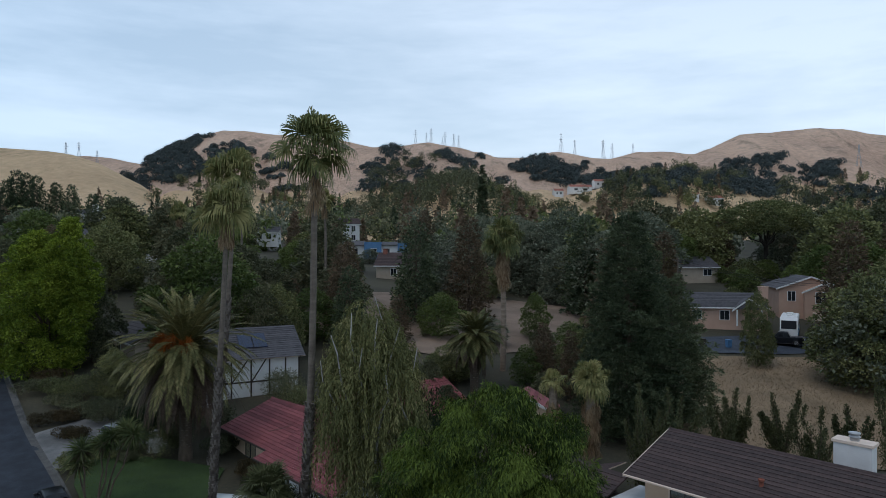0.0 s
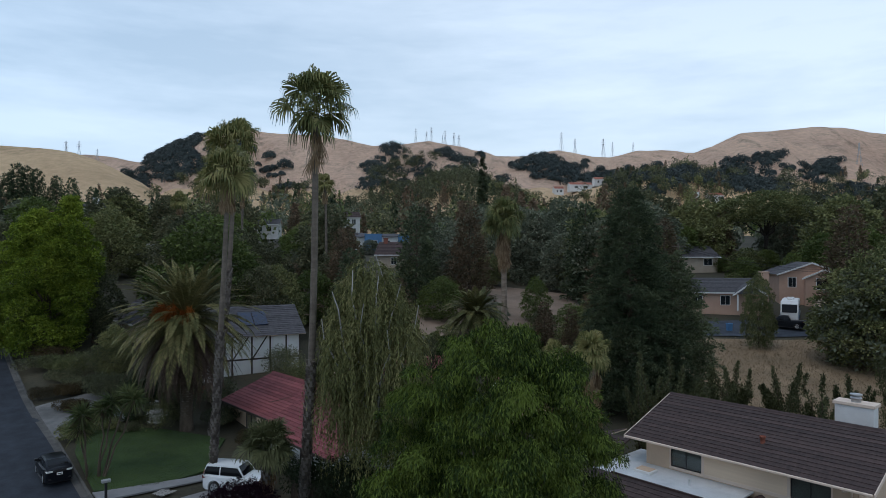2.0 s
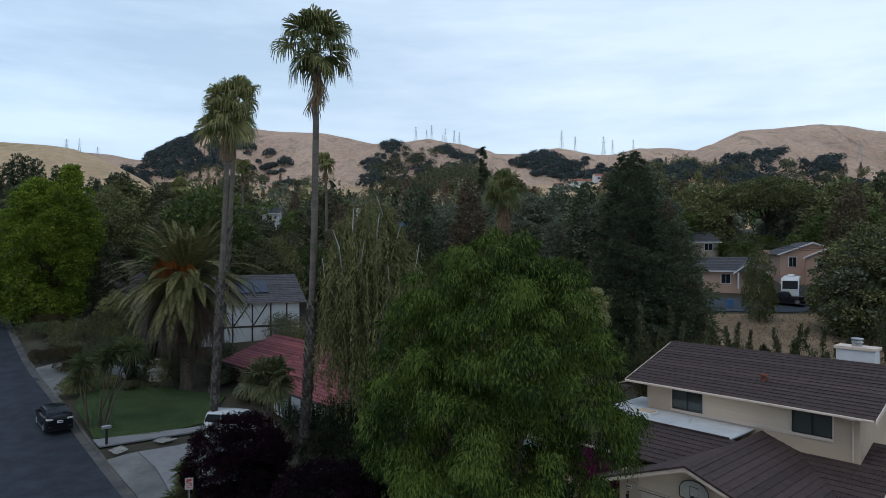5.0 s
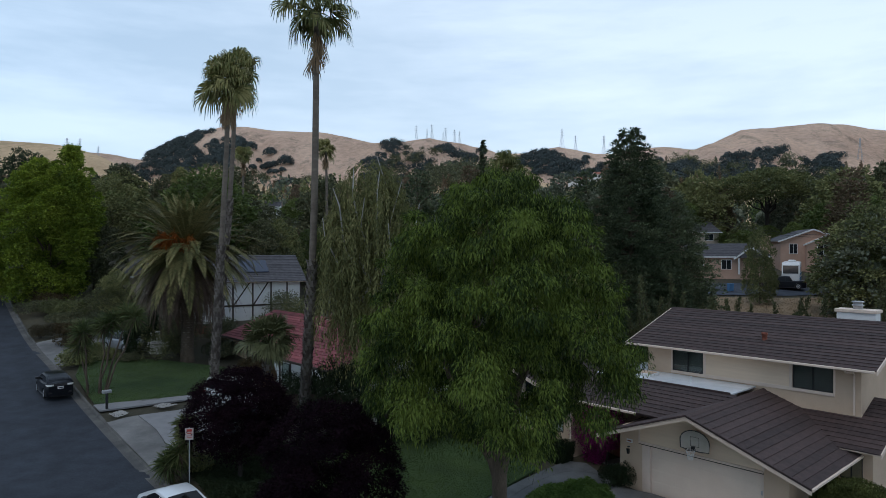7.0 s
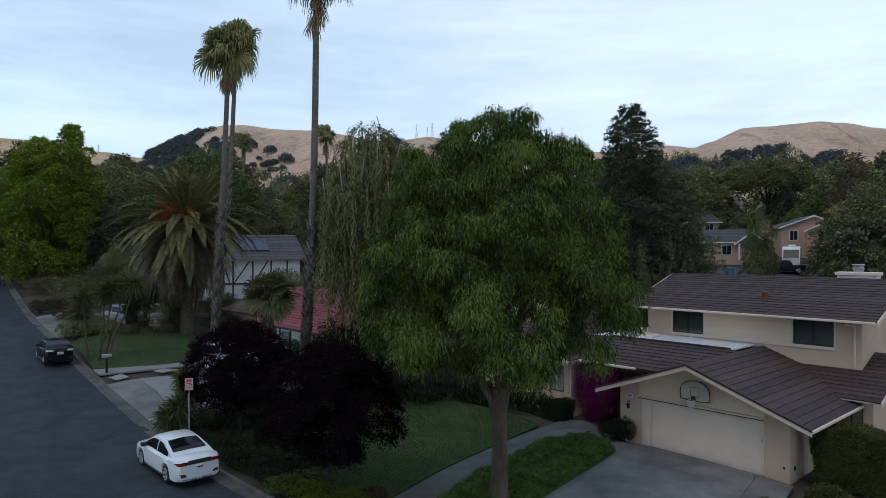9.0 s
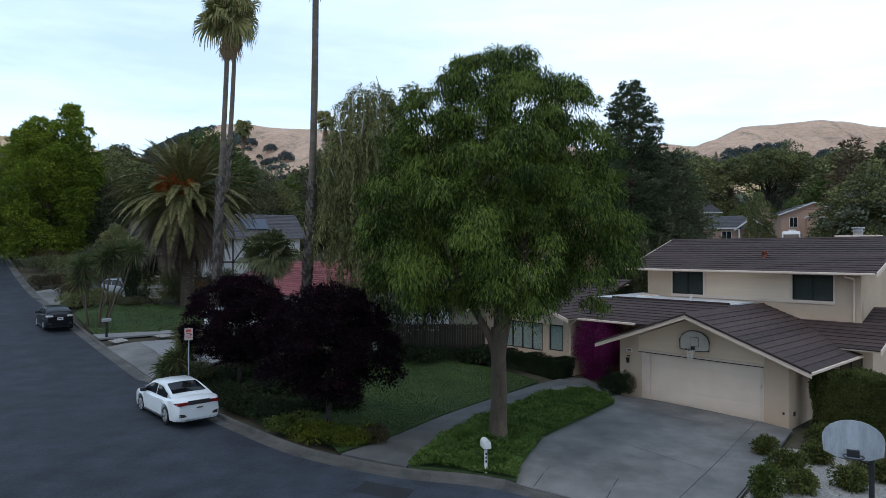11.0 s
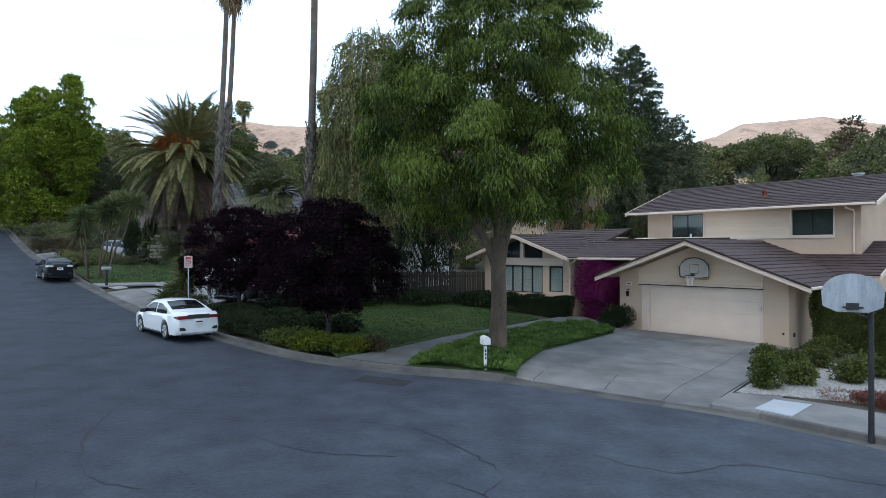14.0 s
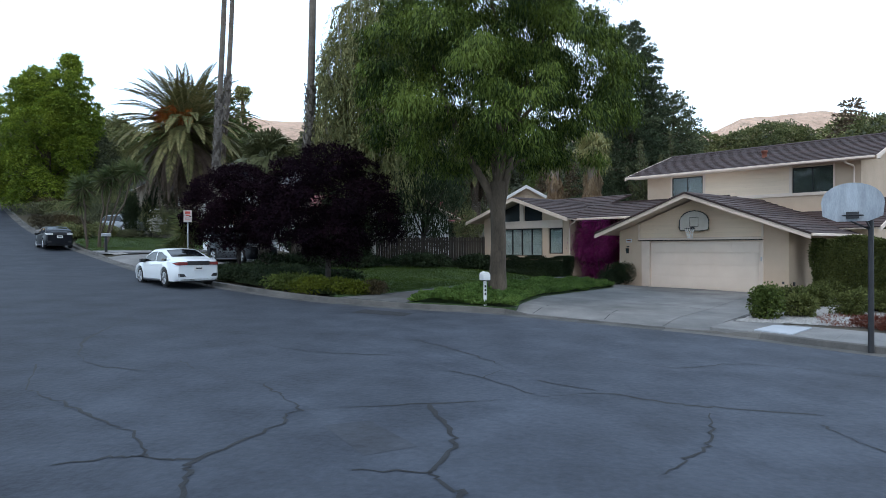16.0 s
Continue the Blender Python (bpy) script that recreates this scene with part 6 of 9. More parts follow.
def date_palm(seed, m, trunk_h, r_trunk, L, green=95, dead=60, fruit=9, label=""):
    rng = np.random.default_rng(seed)
    t = thing("date_palm", label, "palm tree", m)
    ts = np.linspace(0, 1, 9)
    V, F = tube(np.stack([0 * ts, 0 * ts, -0.3 + (trunk_h + 0.3) * ts], 1), r_trunk * np.array([1.25, 1.05, 1, 1, 1, 1.02, 1.1, 1.3, 1.2]), 14)
    put("trunk", fast_mesh("trunk", V, F), M_BARK, t, smooth=True)
    arrays = []
    z, k = 0.2, 0
    while z < trunk_h:
        for q in range(9):
            a = k * 0.35 + q * 2 * math.pi / 9
            d = np.array([math.cos(a), math.sin(a), 0])
            s = np.array([-d[1], d[0], 0])
            b = d * r_trunk * 0.96 + np.array([0, 0, z])
            o = b + d * 0.09 + np.array([0, 0, 0.1])
            arrays.append((np.array([b - s * 0.14 , b - np.array([0, 0, 0.1]), b + s * 0.14, o]), np.array([[0, 1, 2, 3]])))
        z += 0.2
        k += 1
    put("leaf_scars", fast_mesh("scars", *join(arrays)), M_BOOT, t)
    top = np.array([0, 0, trunk_h])
    G, D_ = [], []
    for k in range(green):
        yaw = k * 2.399 + rng.normal() * 0.1
        el = math.radians(np.interp(k / green, (0, 0.2, 0.5, 0.8, 1), (80, 58, 22, -18, -52)) + rng.normal() * 6)
        V, F = frond(rng, L * rng.uniform(0.86, 1.06) * (0.86 if el > 0.8 else 1.0), el, 64, 0.58, np.interp(el, (-0.8, 0.2, 1.3), (0.7, 1.25, 0.85)))
        G.append((turned(V, yaw, 0, top + np.array([math.cos(yaw), math.sin(yaw), 0]) * 0.3), F))
    for k in range(dead):
        yaw = rng.uniform(0, 2 * math.pi)
        V, F = frond(rng, L * rng.uniform(0.7, 1.05), math.radians(rng.uniform(-70, -28)), 40, 0.4, rng.uniform(0.7, 1.15))
        D_.append((turned(V, yaw, 0, top + np.array([math.cos(yaw) * 0.35, math.sin(yaw) * 0.35, -0.4 - rng.uniform(0, 0.8)])), F))
    put("crown", fast_mesh("crown", *join(G)), L_DATE, t)
    if dead:
        put("dry_skirt", fast_mesh("dry", *join(D_)), L_DATEDRY, t, "grey-brown hanging dead fronds")
    for k in range(fruit):
        yaw = math.radians(205 + 100 * (k + 0.5) / fruit)
        d = np.array([math.cos(yaw), math.sin(yaw), 0])
        strands = []
        head = top + d * rng.uniform(1.9, 2.5) + np.array([0, 0, rng.uniform(0.5, 1.9)])
        for q in range(70):
            e = head + d * rng.uniform(0, 0.55) + rng.normal(size=3) * 0.22 + np.array([0, 0, -rng.uniform(0.0, 0.9)])
            strands.append(tube([head, (head + e) / 2 + d * 0.08 + np.array([0, 0, 0.1]), e], [0.016, 0.013, 0.024], 4))
        strands.append(tube([top, head], [0.05, 0.035], 5))
        put("fruit_stalk", fast_mesh("fruit", *join(strands)), L_FRUIT, t, "orange fruit stalks")
    return t


date_palm(51, at(-21.4, 54.0, 0.0), 9.3, 0.5, 6.7, 150, 140, 7, "broad date palm with orange fruit stalks and a dead-frond skirt")
date_palm(52, at(3.4, 70.0, 0.0), 7.0, 0.5, 3.9, 80, 20, 0, "smaller dark green date palm behind the tiled roof")

# ---- the tiled house next door and the houses beyond ----
def turn_of(x, y, z, angle):
    return pose(x, y, z, 0, 0, angle)


tiled = thing("house", "single-storey cream house with red tile roof under the palms", "house", turn_of(-19.6, 57.0, 1.7, -48))
EZ, RZ = 2.7, 4.5
roof_slope(tiled, (0, 0, EZ), (9.3, 0, EZ), (0, 5, RZ), (9.3, 5, RZ), 15, M_REDTILE, 0.06, "tile_course", wave=0.022)
roof_slope(tiled, (9.3, 10, EZ), (0, 10, EZ), (9.3, 5, RZ), (0, 5, RZ), 15, M_REDTILE, 0.06, "tile_course", wave=0.022)
roof_slope(tiled, (9.0, -1.2, EZ - 0.32), (20, -1.2, EZ - 0.32), (9.0, 4.4, RZ - 0.1), (20, 4.4, RZ - 0.1), 16, M_REDTILE, 0.06, "tile_course", wave=0.022)
roof_slope(tiled, (20, 10, EZ - 0.3), (9.0, 10, EZ - 0.3), (20, 4.4, RZ - 0.1), (9.0, 4.4, RZ - 0.1), 15, M_REDTILE, 0.06, "tile_course", wave=0.022)
roof_slope(tiled, (9.5, 22, EZ), (9.5, 9, EZ), (5, 22, RZ + 0.5), (5, 9, RZ + 0.5), 14, M_REDTILE, 0.06, "tile_course", wave=0.022)
roof_slope(tiled, (0.5, 9, EZ), (0.5, 22, EZ), (5, 9, RZ + 0.5), (5, 22, RZ + 0.5), 14, M_REDTILE, 0.06, "tile_course", wave=0.022)
for y, x0, x1, zz in ((5, 0, 9.3, RZ), (4.4, 9.0, 20, RZ - 0.1)):
    part("ridge_tile", a_prism([(x0, y - 0.16, zz), (x0, y, zz + 0.16), (x0, y + 0.16, zz)], (x1 - x0, 0, 0)), M_REDTILE, tiled)
part("wall", a_box(0.7, 9.2, 0.8, 1.0, -0.6, EZ + 0.15), M_STUCCO, tiled)
part("wall", a_prism([(0.7, 1.0, -0.6), (0.7, 9.2, -0.6), (0.7, 9.2, EZ + 0.1), (0.7, 5, RZ - 0.15), (0.7, 1.0, EZ + 0.2)], (0.2, 0, 0)), M_STUCCO, tiled)
part("wall", a_box(9.4, 19.4, -0.4, -0.2, -1.2, EZ), M_WHITE, tiled)
part("wall", a_box(9.4, 9.6, -0.2, 0.8, -1.2, EZ), M_WHITE, tiled)
part("wall", a_box(19.2, 19.4, -0.2, 9.3, -1.2, EZ), M_WHITE, tiled)
part("wall", a_box(1, 19.2, 9.1, 9.3, -0.8, EZ), M_STUCCO, tiled)
part("wall", a_prism([(1.2, 21.3, -0.5), (8.8, 21.3, -0.5), (8.8, 21.3, EZ), (5, 21.3, RZ + 0.3), (1.2, 21.3, EZ)], (0, 0.2, 0)), M_STUCCO, tiled)
for x in (11.4, 13.0, 14.6, 16.2):
    part("post", a_box(x, x + 0.14, -0.46, -0.4, -1.0, EZ - 0.1), M_TIMBER, tiled)
window_unit(tiled, 3.5, 5.3, 0.76, 0.9, 2.1, 2, (False, True))
window_unit(tiled, 11.8, 12.9, -0.45, 0.5, 1.9, 1, (True,))
board(tiled, (0, -0.02, EZ + 0.05), (9.3, -0.02, EZ + 0.05), 0.16, 0.05, M_TIMBER)
board(tiled, (9.0, -1.22, EZ - 0.27), (20, -1.22, EZ - 0.27), 0.16, 0.05, M_TIMBER)
put("roof_branch", fast_mesh("br", *tube([(6.2, 1.5, 3.36), (7.0, 2.2, 3.62), (7.4, 2.9, 3.84)], [0.03, 0.025, 0.01], 5)), M_BARK, tiled)

timbered = thing("house", "white half-timbered house with grey shingle roof and solar panels", "house", turn_of(-15.6, 70.6, 4.0, 27))
part("wall", a_box(-9, 0, 0, 0.2, -0.8, 4.8), M_WHITE, timbered)
part("wall", a_prism([(-0.2, 0.2, -0.8), (-0.2, 9, -0.8), (-0.2, 9, 4.8), (-0.2, 4.5, 7.2), (-0.2, 0.2, 4.8)], (0.2, 0, 0)), M_WHITE, timbered)
part("wall", a_box(-9, -0.2, 8.8, 9, -0.8, 4.8), M_WHITE, timbered)
part("wall", a_box(-9, -8.8, 0.2, 8.8, -0.8, 4.8), M_WHITE, timbered)
for x in (-9, -7.2, -5.2, -3.3, -1.6, -0.14):
    part("timber", a_box(x, x + 0.16, -0.04, 0.0, 0, 4.7), M_TIMBER, timbered)
for zz in (2.0, 4.55):
    part("timber", a_box(-9, 0.02, -0.045, 0.0, zz, zz + 0.17), M_TIMBER, timbered)
for x, d in ((-5.1, 1.7), (-7.1, 1.8)):
    part("timber", a_prism([(x, -0.035, 2.17), (x + 0.16, -0.035, 2.17), (x + d, -0.035, 4.55), (x + d - 0.16, -0.035, 4.55)], (0, 0.034, 0)), M_TIMBER, timbered)
roof_slope(timbered, (-9.5, -0.6, 4.55), (0.5, -0.6, 4.55), (-9.5, 4.5, 7.3), (0.5, 4.5, 7.3), 16, M_SHINGLE2)
roof_slope(timbered, (0.5, 9.6, 4.55), (-9.5, 9.6, 4.55), (0.5, 4.5, 7.3), (-9.5, 4.5, 7.3), 12, M_SHINGLE2)
M_SOLAR = surface("solar_panel", (0.006, 0.012, 0.035), (0.012, 0.024, 0.06), 2, 0.2, 0.0, 20)
for k in range(1, 3):
    part("solar_panel", a_prism([(-7.6 + k * 1.5, 1.0, 5.52), (-6.2 + k * 1.5, 1.0, 5.52), (-6.2 + k * 1.5, 3.2, 6.7), (-7.6 + k * 1.5, 3.2, 6.7)], (0, -0.03, 0.06)), M_SOLAR, timbered)
wing = thing("house", "white timber-striped gable wing with brick base", "house", turn_of(-24.6, 62.0, 3.0, 20))
part("wall", a_box(-0.9, 2.4, 0, 0.2, 1.6, 4.6), M_WHITE, wing)
part("brick_base", a_box(-0.9, 2.4, -0.03, 0.2, -0.6, 1.6), M_BRICK, wing)
for x in (-0.9, 0.8, 2.26):
    part("timber", a_box(x, x + 0.14, -0.04, 0, 1.6, 4.5), M_TIMBER, wing)
part("timber", a_box(-0.9, 2.4, -0.05, 0, 1.55, 1.75), M_TIMBER, wing)
part("wall", a_box(-0.9, -0.7, 0.2, 7, -0.6, 4.6), M_WHITE, wing)
part("wall", a_box(2.2, 2.4, 0.2, 7, -0.6, 4.6), M_WHITE, wing)
roof_slope(wing, (-1.4, -0.5, 4.4), (2.9, -0.5, 4.4), (-1.4, 3.5, 6.2), (2.9, 3.5, 6.2), 10, M_SHINGLE2)
roof_slope(wing, (2.9, 7.5, 4.4), (-1.4, 7.5, 4.4), (2.9, 3.5, 6.2), (-1.4, 3.5, 6.2), 10, M_SHINGLE2)
M_WARM = glow("warm_lamp", (1.0, 0.62, 0.25), 6.0)
part("porch_lamp", a_box(0.5, 0.62, -0.16, -0.04, 1.2, 1.42, 0.02), M_WARM, wing, "small lit porch lamp")


def cottage(m, w, d, h, rise, wall, roof, label, windows=(), chimney=None, gable_front=False, over=0.5, courses=9, storey_name="house"):
    """A house with four walls, a gable roof (ridge along x, or towards the viewer), windows and perhaps a chimney. Its front faces -y."""
    t = thing(storey_name, label, "house", m)
    if gable_front:
        part("wall", a_prism([(-w / 2, 0, -1.5), (w / 2, 0, -1.5), (w / 2, 0, h), (0, 0, h + rise), (-w / 2, 0, h)], (0, 0.2, 0)), wall, t)
        part("wall", a_prism([(-w / 2, d - 0.2, -1.5), (w / 2, d - 0.2, -1.5), (w / 2, d - 0.2, h), (0, d - 0.2, h + rise), (-w / 2, d - 0.2, h)], (0, 0.2, 0)), wall, t)
        for x in (-w / 2, w / 2 - 0.2):
            part("wall", a_box(x, x + 0.2, 0.2, d - 0.2, -1.5, h), wall, t)
        k = rise / (w / 2)
        for s in (-1, 1):
            e = s * (w / 2 + over)
            ez = h - k * over + 0.08
            roof_slope(t, (e, -over, ez), (e, d + over, ez), (0, -over, h + rise + 0.08), (0, d + over, h + rise + 0.08), courses, roof)
            part("rake_board", a_prism([(e, -over - 0.03, ez + 0.05), (0, -over - 0.03, h + rise + 0.13), (0, -over - 0.03, h + rise - 0.15), (e, -over - 0.03, ez - 0.2)], (0, 0.05, 0)), M_WHITE, t)
    else:
        for y in (0, d - 0.2):
            part("wall", a_box(-w / 2, w / 2, y, y + 0.2, -1.5, h), wall, t)
        for x in (-w / 2, w / 2 - 0.2):
            part("wall", a_prism([(x, 0.2, -1.5), (x, d - 0.2, -1.5), (x, d - 0.2, h), (x, d / 2, h + rise), (x, 0.2, h)], (0.2, 0, 0)), wall, t)
        k = rise / (d / 2)
        ez = h - k * over + 0.08
        roof_slope(t, (-w / 2 - over, -over, ez), (w / 2 + over, -over, ez), (-w / 2 - over, d / 2, h + rise + 0.08), (w / 2 + over, d / 2, h + rise + 0.08), courses, roof)
        roof_slope(t, (w / 2 + over, d + over, ez), (-w / 2 - over, d + over, ez), (w / 2 + over, d / 2, h + rise + 0.08), (-w / 2 - over, d / 2, h + rise + 0.08), courses, roof)
        board(t, (-w / 2 - over, -over, ez + 0.05), (w / 2 + over, -over, ez + 0.05), 0.2, 0.05, M_WHITE)
    for x0, x1, z0, z1 in windows:
        wn_ = part("window", a_box(x0 - 0.08, x1 + 0.08, -0.05, 0.0, z0 - 0.08, z1 + 0.08), M_WHITE, t)
        n = max(1, round((x1 - x0) / 0.8))
        for q in range(n):
            a0 = x0 + (x1 - x0) * q / n + 0.03
            part("pane", a_box(a0, x0 + (x1 - x0) * (q + 1) / n - 0.03, -0.06, -0.05, z0, z1), M_GLASS, wn_)
    if chimney:
        x, y, cw, top, mat_ = chimney
        c = part("chimney", a_box(x - cw / 2, x + cw / 2, y - cw * 0.35, y + cw * 0.35, 0, top), mat_, t)
        part("chimney_cap", a_box(x - cw / 2 - 0.1, x + cw / 2 + 0.1, y - cw * 0.35 - 0.1, y + cw * 0.35 + 0.1, top, top + 0.15), mat_, c)
    return t


cottage(turn_of(7.2, 57.0, gz(7.2, 57) + 0.2, -12), 5.0, 3, 3.6, 1.4, M_STUCCO, M_REDTILE, "cream gable wing with white trim and red tile roof", (), None, True, 0.4)
pink = cottage(turn_of(62.6, 110.5, 7.2, -14), 10, 11, 6.2, 1.9, M_PINK, M_SHINGLE2, "two-storey pink stucco house with white gable trim", ((-3.6, -2.4, 4.0, 5.6), (0.6, 3.4, 3.7, 5.9)), None, True)
part("gable_face", a_prism([(-1.2, -1.0, -0.5), (4.6, -1.0, -0.5), (4.6, -1.0, 5.8), (1.7, -1.0, 7.0), (-1.2, -1.0, 5.8)], (0, 1.0, 0)), M_PINK, pink)
for s in (-1, 1):
    part("rake_board", a_prism([(1.7 + s * 3.4, -1.3, 5.55), (1.7, -1.3, 7.1), (1.7, -1.3, 6.85), (1.7 + s * 3.4, -1.3, 5.3)], (0, 0.3, 0)), M_WHITE, pink)
wnd = part("window", a_box(0.4, 3.2, -1.06, -1.0, 3.6, 5.6), M_WHITE, pink)
for q in range(3):
    part("pane", a_box(0.5 + q * 0.9, 1.32 + q * 0.9, -1.07, -1.06, 3.7, 5.5), M_GLASS, wnd)
part("garage_door", a_box(0.0, 4.2, -1.05, -1.0, 0, 2.2), M_DOORPAINT, pink)
ranch = cottage(turn_of(45.2, 103.5, 8.0, -10), 11.5, 8, 2.9, 1.9, M_PINK, M_SHINGLE2, "low pink ranch house with grey roof and porch gable", ((-5.2, -3.8, 0.9, 2.2), (-1.0, 0.4, 0.8, 2.2)), (6.0, 2.0, 1.3, 5.9, M_PINK))
part("porch_gable", a_prism([(0.8, -1.6, 2.6), (5.2, -1.6, 2.6), (3.0, -1.6, 4.2)], (0, 3, 0)), M_SHINGLE2, ranch)
for s in (-1, 1):
    part("rake_board", a_prism([(3 + s * 2.6, -1.7, 2.45), (3, -1.7, 4.4), (3, -1.7, 4.1), (3 + s * 2.6, -1.7, 2.2)], (0, 0.08, 0)), M_WHITE, ranch)
    part("porch_post", a_box(3 + s * 1.8 - 0.1, 3 + s * 1.8 + 0.1, -1.6, -1.4, 0, 2.5), M_WHITE, ranch)
cottage(turn_of(57.0, 148.0, 13.0, 8), 12, 9, 3.0, 2.2, M_TAN, M_SHINGLE2, "weathered grey-roofed house among dark trees", ((2.5, 4.5, 1.0, 2.4), (-4, -3, 1.0, 2.4)))
cottage(turn_of(-9.5, 140.0, 12.4, -8), 10, 9, 4.2, 2.6, M_TAN, M_SHINGLE, "tan house with brown roof and brick chimney", ((-1.8, -0.6, 2.0, 3.4), (1.6, 3.0, 2.0, 3.4)), (-3.9, 4.0, 0.9, 7.6, M_BRICK))
cottage(turn_of(-64.0, 138.0, 12.6, 12), 13, 9, 2.8, 2.6, M_TAN, M_SHINGLE2, "low house with purple-grey roof and white chimney", ((-3.5, -2.2, 1.0, 2.2),), (1.2, 3.4, 2.0, 6.1, M_WHITE))
cottage(turn_of(-66.0, 128.0, 11.0, 12), 9, 7, 2.6, 2.0, M_TAN, M_SHINGLE2, "low wing with purple-grey roof", ())
cottage(turn_of(-126.0, 230.0, 27.2, 18), 12, 9, 5.2, 1.8, M_WHITE, M_SHINGLE2, "white hillside house with a tall chimney", ((-4, -2.5, 2.6, 4.2), (-1, 1, 2.6, 4.2), (2.4, 4.6, 0.4, 2.0)), (2.2, 3, 1.8, 8.8, M_WHITE))
cottage(turn_of(-106.0, 200.0, 21.5, 10), 12, 8, 3.0, 1.8, M_TAN, M_SHINGLE2, "low grey-roofed house on the slope", ((-3, -1.4, 0.8, 2.2), (1, 2.4, 0.8, 2.2)))
cottage(turn_of(-39.5, 80.0, 6.2, -48), 10, 8, 2.8, 2.2, M_TAN, M_SHINGLE2, "house with dark plum-grey roof behind the trees", ((-2, -0.6, 1.0, 2.2),))
cottage(turn_of(-55.0, 200.0, 22.2, 5), 8, 7, 3.2, 1.6, M_WHITE, M_SHINGLE2, "small white house in the woods", ((-2, -0.8, 1.0, 2.4), (0.6, 2, 1.0, 2.4)))
cottage(turn_of(-33.0, 230.0, 21.0, 20), 7.0, 7, 8.0, 2.0, M_WHITE, M_SHINGLE, "white three-storey tower-like house", ((-2.4, -1.3, 5.4, 7.2), (0.6, 2.0, 5.4, 7.2), (-2.4, -1.3, 2.4, 4.2), (0.6, 2.0, 2.2, 4.0)))
blue = thing("house", "blue and white flat-roofed modern house", "house", turn_of(-21.0, 183.0, 15.6, 3))
part("wall", a_box(-1.2, 3.6, 0, 8, -1, 6.4), M_BLUEWALL, blue)
part("wall", a_box(-6.5, -1.2, 0.8, 8, -1, 5.4), M_WHITE, blue)
part("wall", a_box(3.6, 8.2, 1.2, 8, -1, 5.6), M_WHITE, blue)
part("wall", a_box(8.2, 11.2, 0.2, 8, -1, 6.2), M_BLUEWALL, blue)
part("roof", a_prism([(-6.9, 0.2, 5.4), (-1.0, 0.2, 5.4), (-1.0, 6, 6.6), (-6.9, 6, 6.6)], (0, 0, 0.15)), M_SHINGLE2, blue)
part("roof", a_prism([(3.6, 0.6, 5.5), (8.2, 0.6, 5.5), (8.2, 6, 6.4), (3.6, 6, 6.4)], (0, 0, 0.15)), M_SHINGLE2, blue)
for x0, x1, y in ((0.6, 2.4, 0), (4.6, 6.0, 1.2), (-4.6, -3, 0.8)):
    wn_ = part("window", a_box(x0, x1, y - 0.06, y, 2.2, 4.6), M_WHITE, blue)
    part("pane", a_box(x0 + 0.1, x1 - 0.1, y - 0.07, y - 0.06, 2.3, 4.5), M_GLASS, wn_)
for x, y, w_, lab in ((136, 640, 22, "white villa on the hillside"), (158, 650, 12, "small white hillside house"), (216, 560, 10, "pale house low on the far slope"), (236, 560, 12, "tan house low on the far slope"), (118, 660, 9, "pale house among hillside trees")):
    cottage(turn_of(x, y, gz(x, y) + 1.0, 5), w_, 10, 5.5, 2.5, M_WHITE, M_TERRA, lab, ((-w_ * 0.3, -w_ * 0.15, 2, 4), (w_ * 0.1, w_ * 0.3, 2, 4)), courses=4)

# ---- woods ----
kinds = {}


def prototype(key, wood, crown, bark, foliage):
    kinds[key] = (fast_mesh("trunk", *wood), fast_mesh("crown", *crown), bark, foliage)


prototype("dark", *domed_tree(101, (1.0, 3.0, 6.0, 9.0, 11.0, 12.0), (2.8, 4.6, 5.2, 4.4, 2.8, 1.0), 64, (1.0, 1.9), 105, 0.5, 0.36, 0.12, 0.25, 2.2, 8), M_BARK, L_DARK)
prototype("dark2", *domed_tree(102, (0.8, 3.0, 6.5, 9.5, 12.0, 13.0), (3.0, 4.4, 4.7, 3.8, 2.2, 0.8), 60, (0.9, 1.7), 110, 0.5, 0.36, 0.15, 0.25, 2.0, 8), M_BARK, L_DARK)
prototype("mid", *domed_tree(103, (0.8, 2.5, 5.0, 8.0, 10.0, 11.0), (2.6, 4.5, 5.0, 4.2, 2.6, 0.8), 64, (0.9, 1.8), 105, 0.45, 0.32, 0.15, 0.22, 2.0, 8), M_BARK, L_MID)
prototype("bright", *domed_tree(104, (0.6, 2.0, 4.5, 6.5, 8.0, 9.0), (2.2, 3.7, 4.0, 3.2, 2.0, 0.6), 56, (0.7, 1.4), 110, 0.36, 0.25, 0.2, 0.2, 1.6, 8), M_BARK, L_BRIGHT)
prototype("olive", *domed_tree(105, (0.6, 2.5, 5.0, 7.5, 9.2, 10.0), (2.8, 4.3, 4.6, 3.7, 2.2, 0.7), 70, (0.7, 1.4), 100, 0.42, 0.22, 0.2, 0.22, 1.8, 8), M_BARK, L_OLIVE)
prototype("rust", *tufted_conifer(106, (0, 2, 6, 11, 17), (0.4, 1.3, 2.4, 3.2, 3.6), 17, 120, 4, 13, 0.6, 0.24, 0.3, 0.62), M_BARK, L_RUST)
prototype("conifer", *tufted_conifer(107, (0, 2, 6, 11, 17), (0.4, 1.4, 2.7, 3.5, 3.8), 17, 120, 4, 13, 0.6, 0.26, 0.3, 0.65), M_BARK, L_CONIFER)
# the same conifer in shade-darkened needles, for the left skyline row
kinds["shaded_conifer"] = kinds["conifer"][:3] + (L_CONIFER_SHADED,)
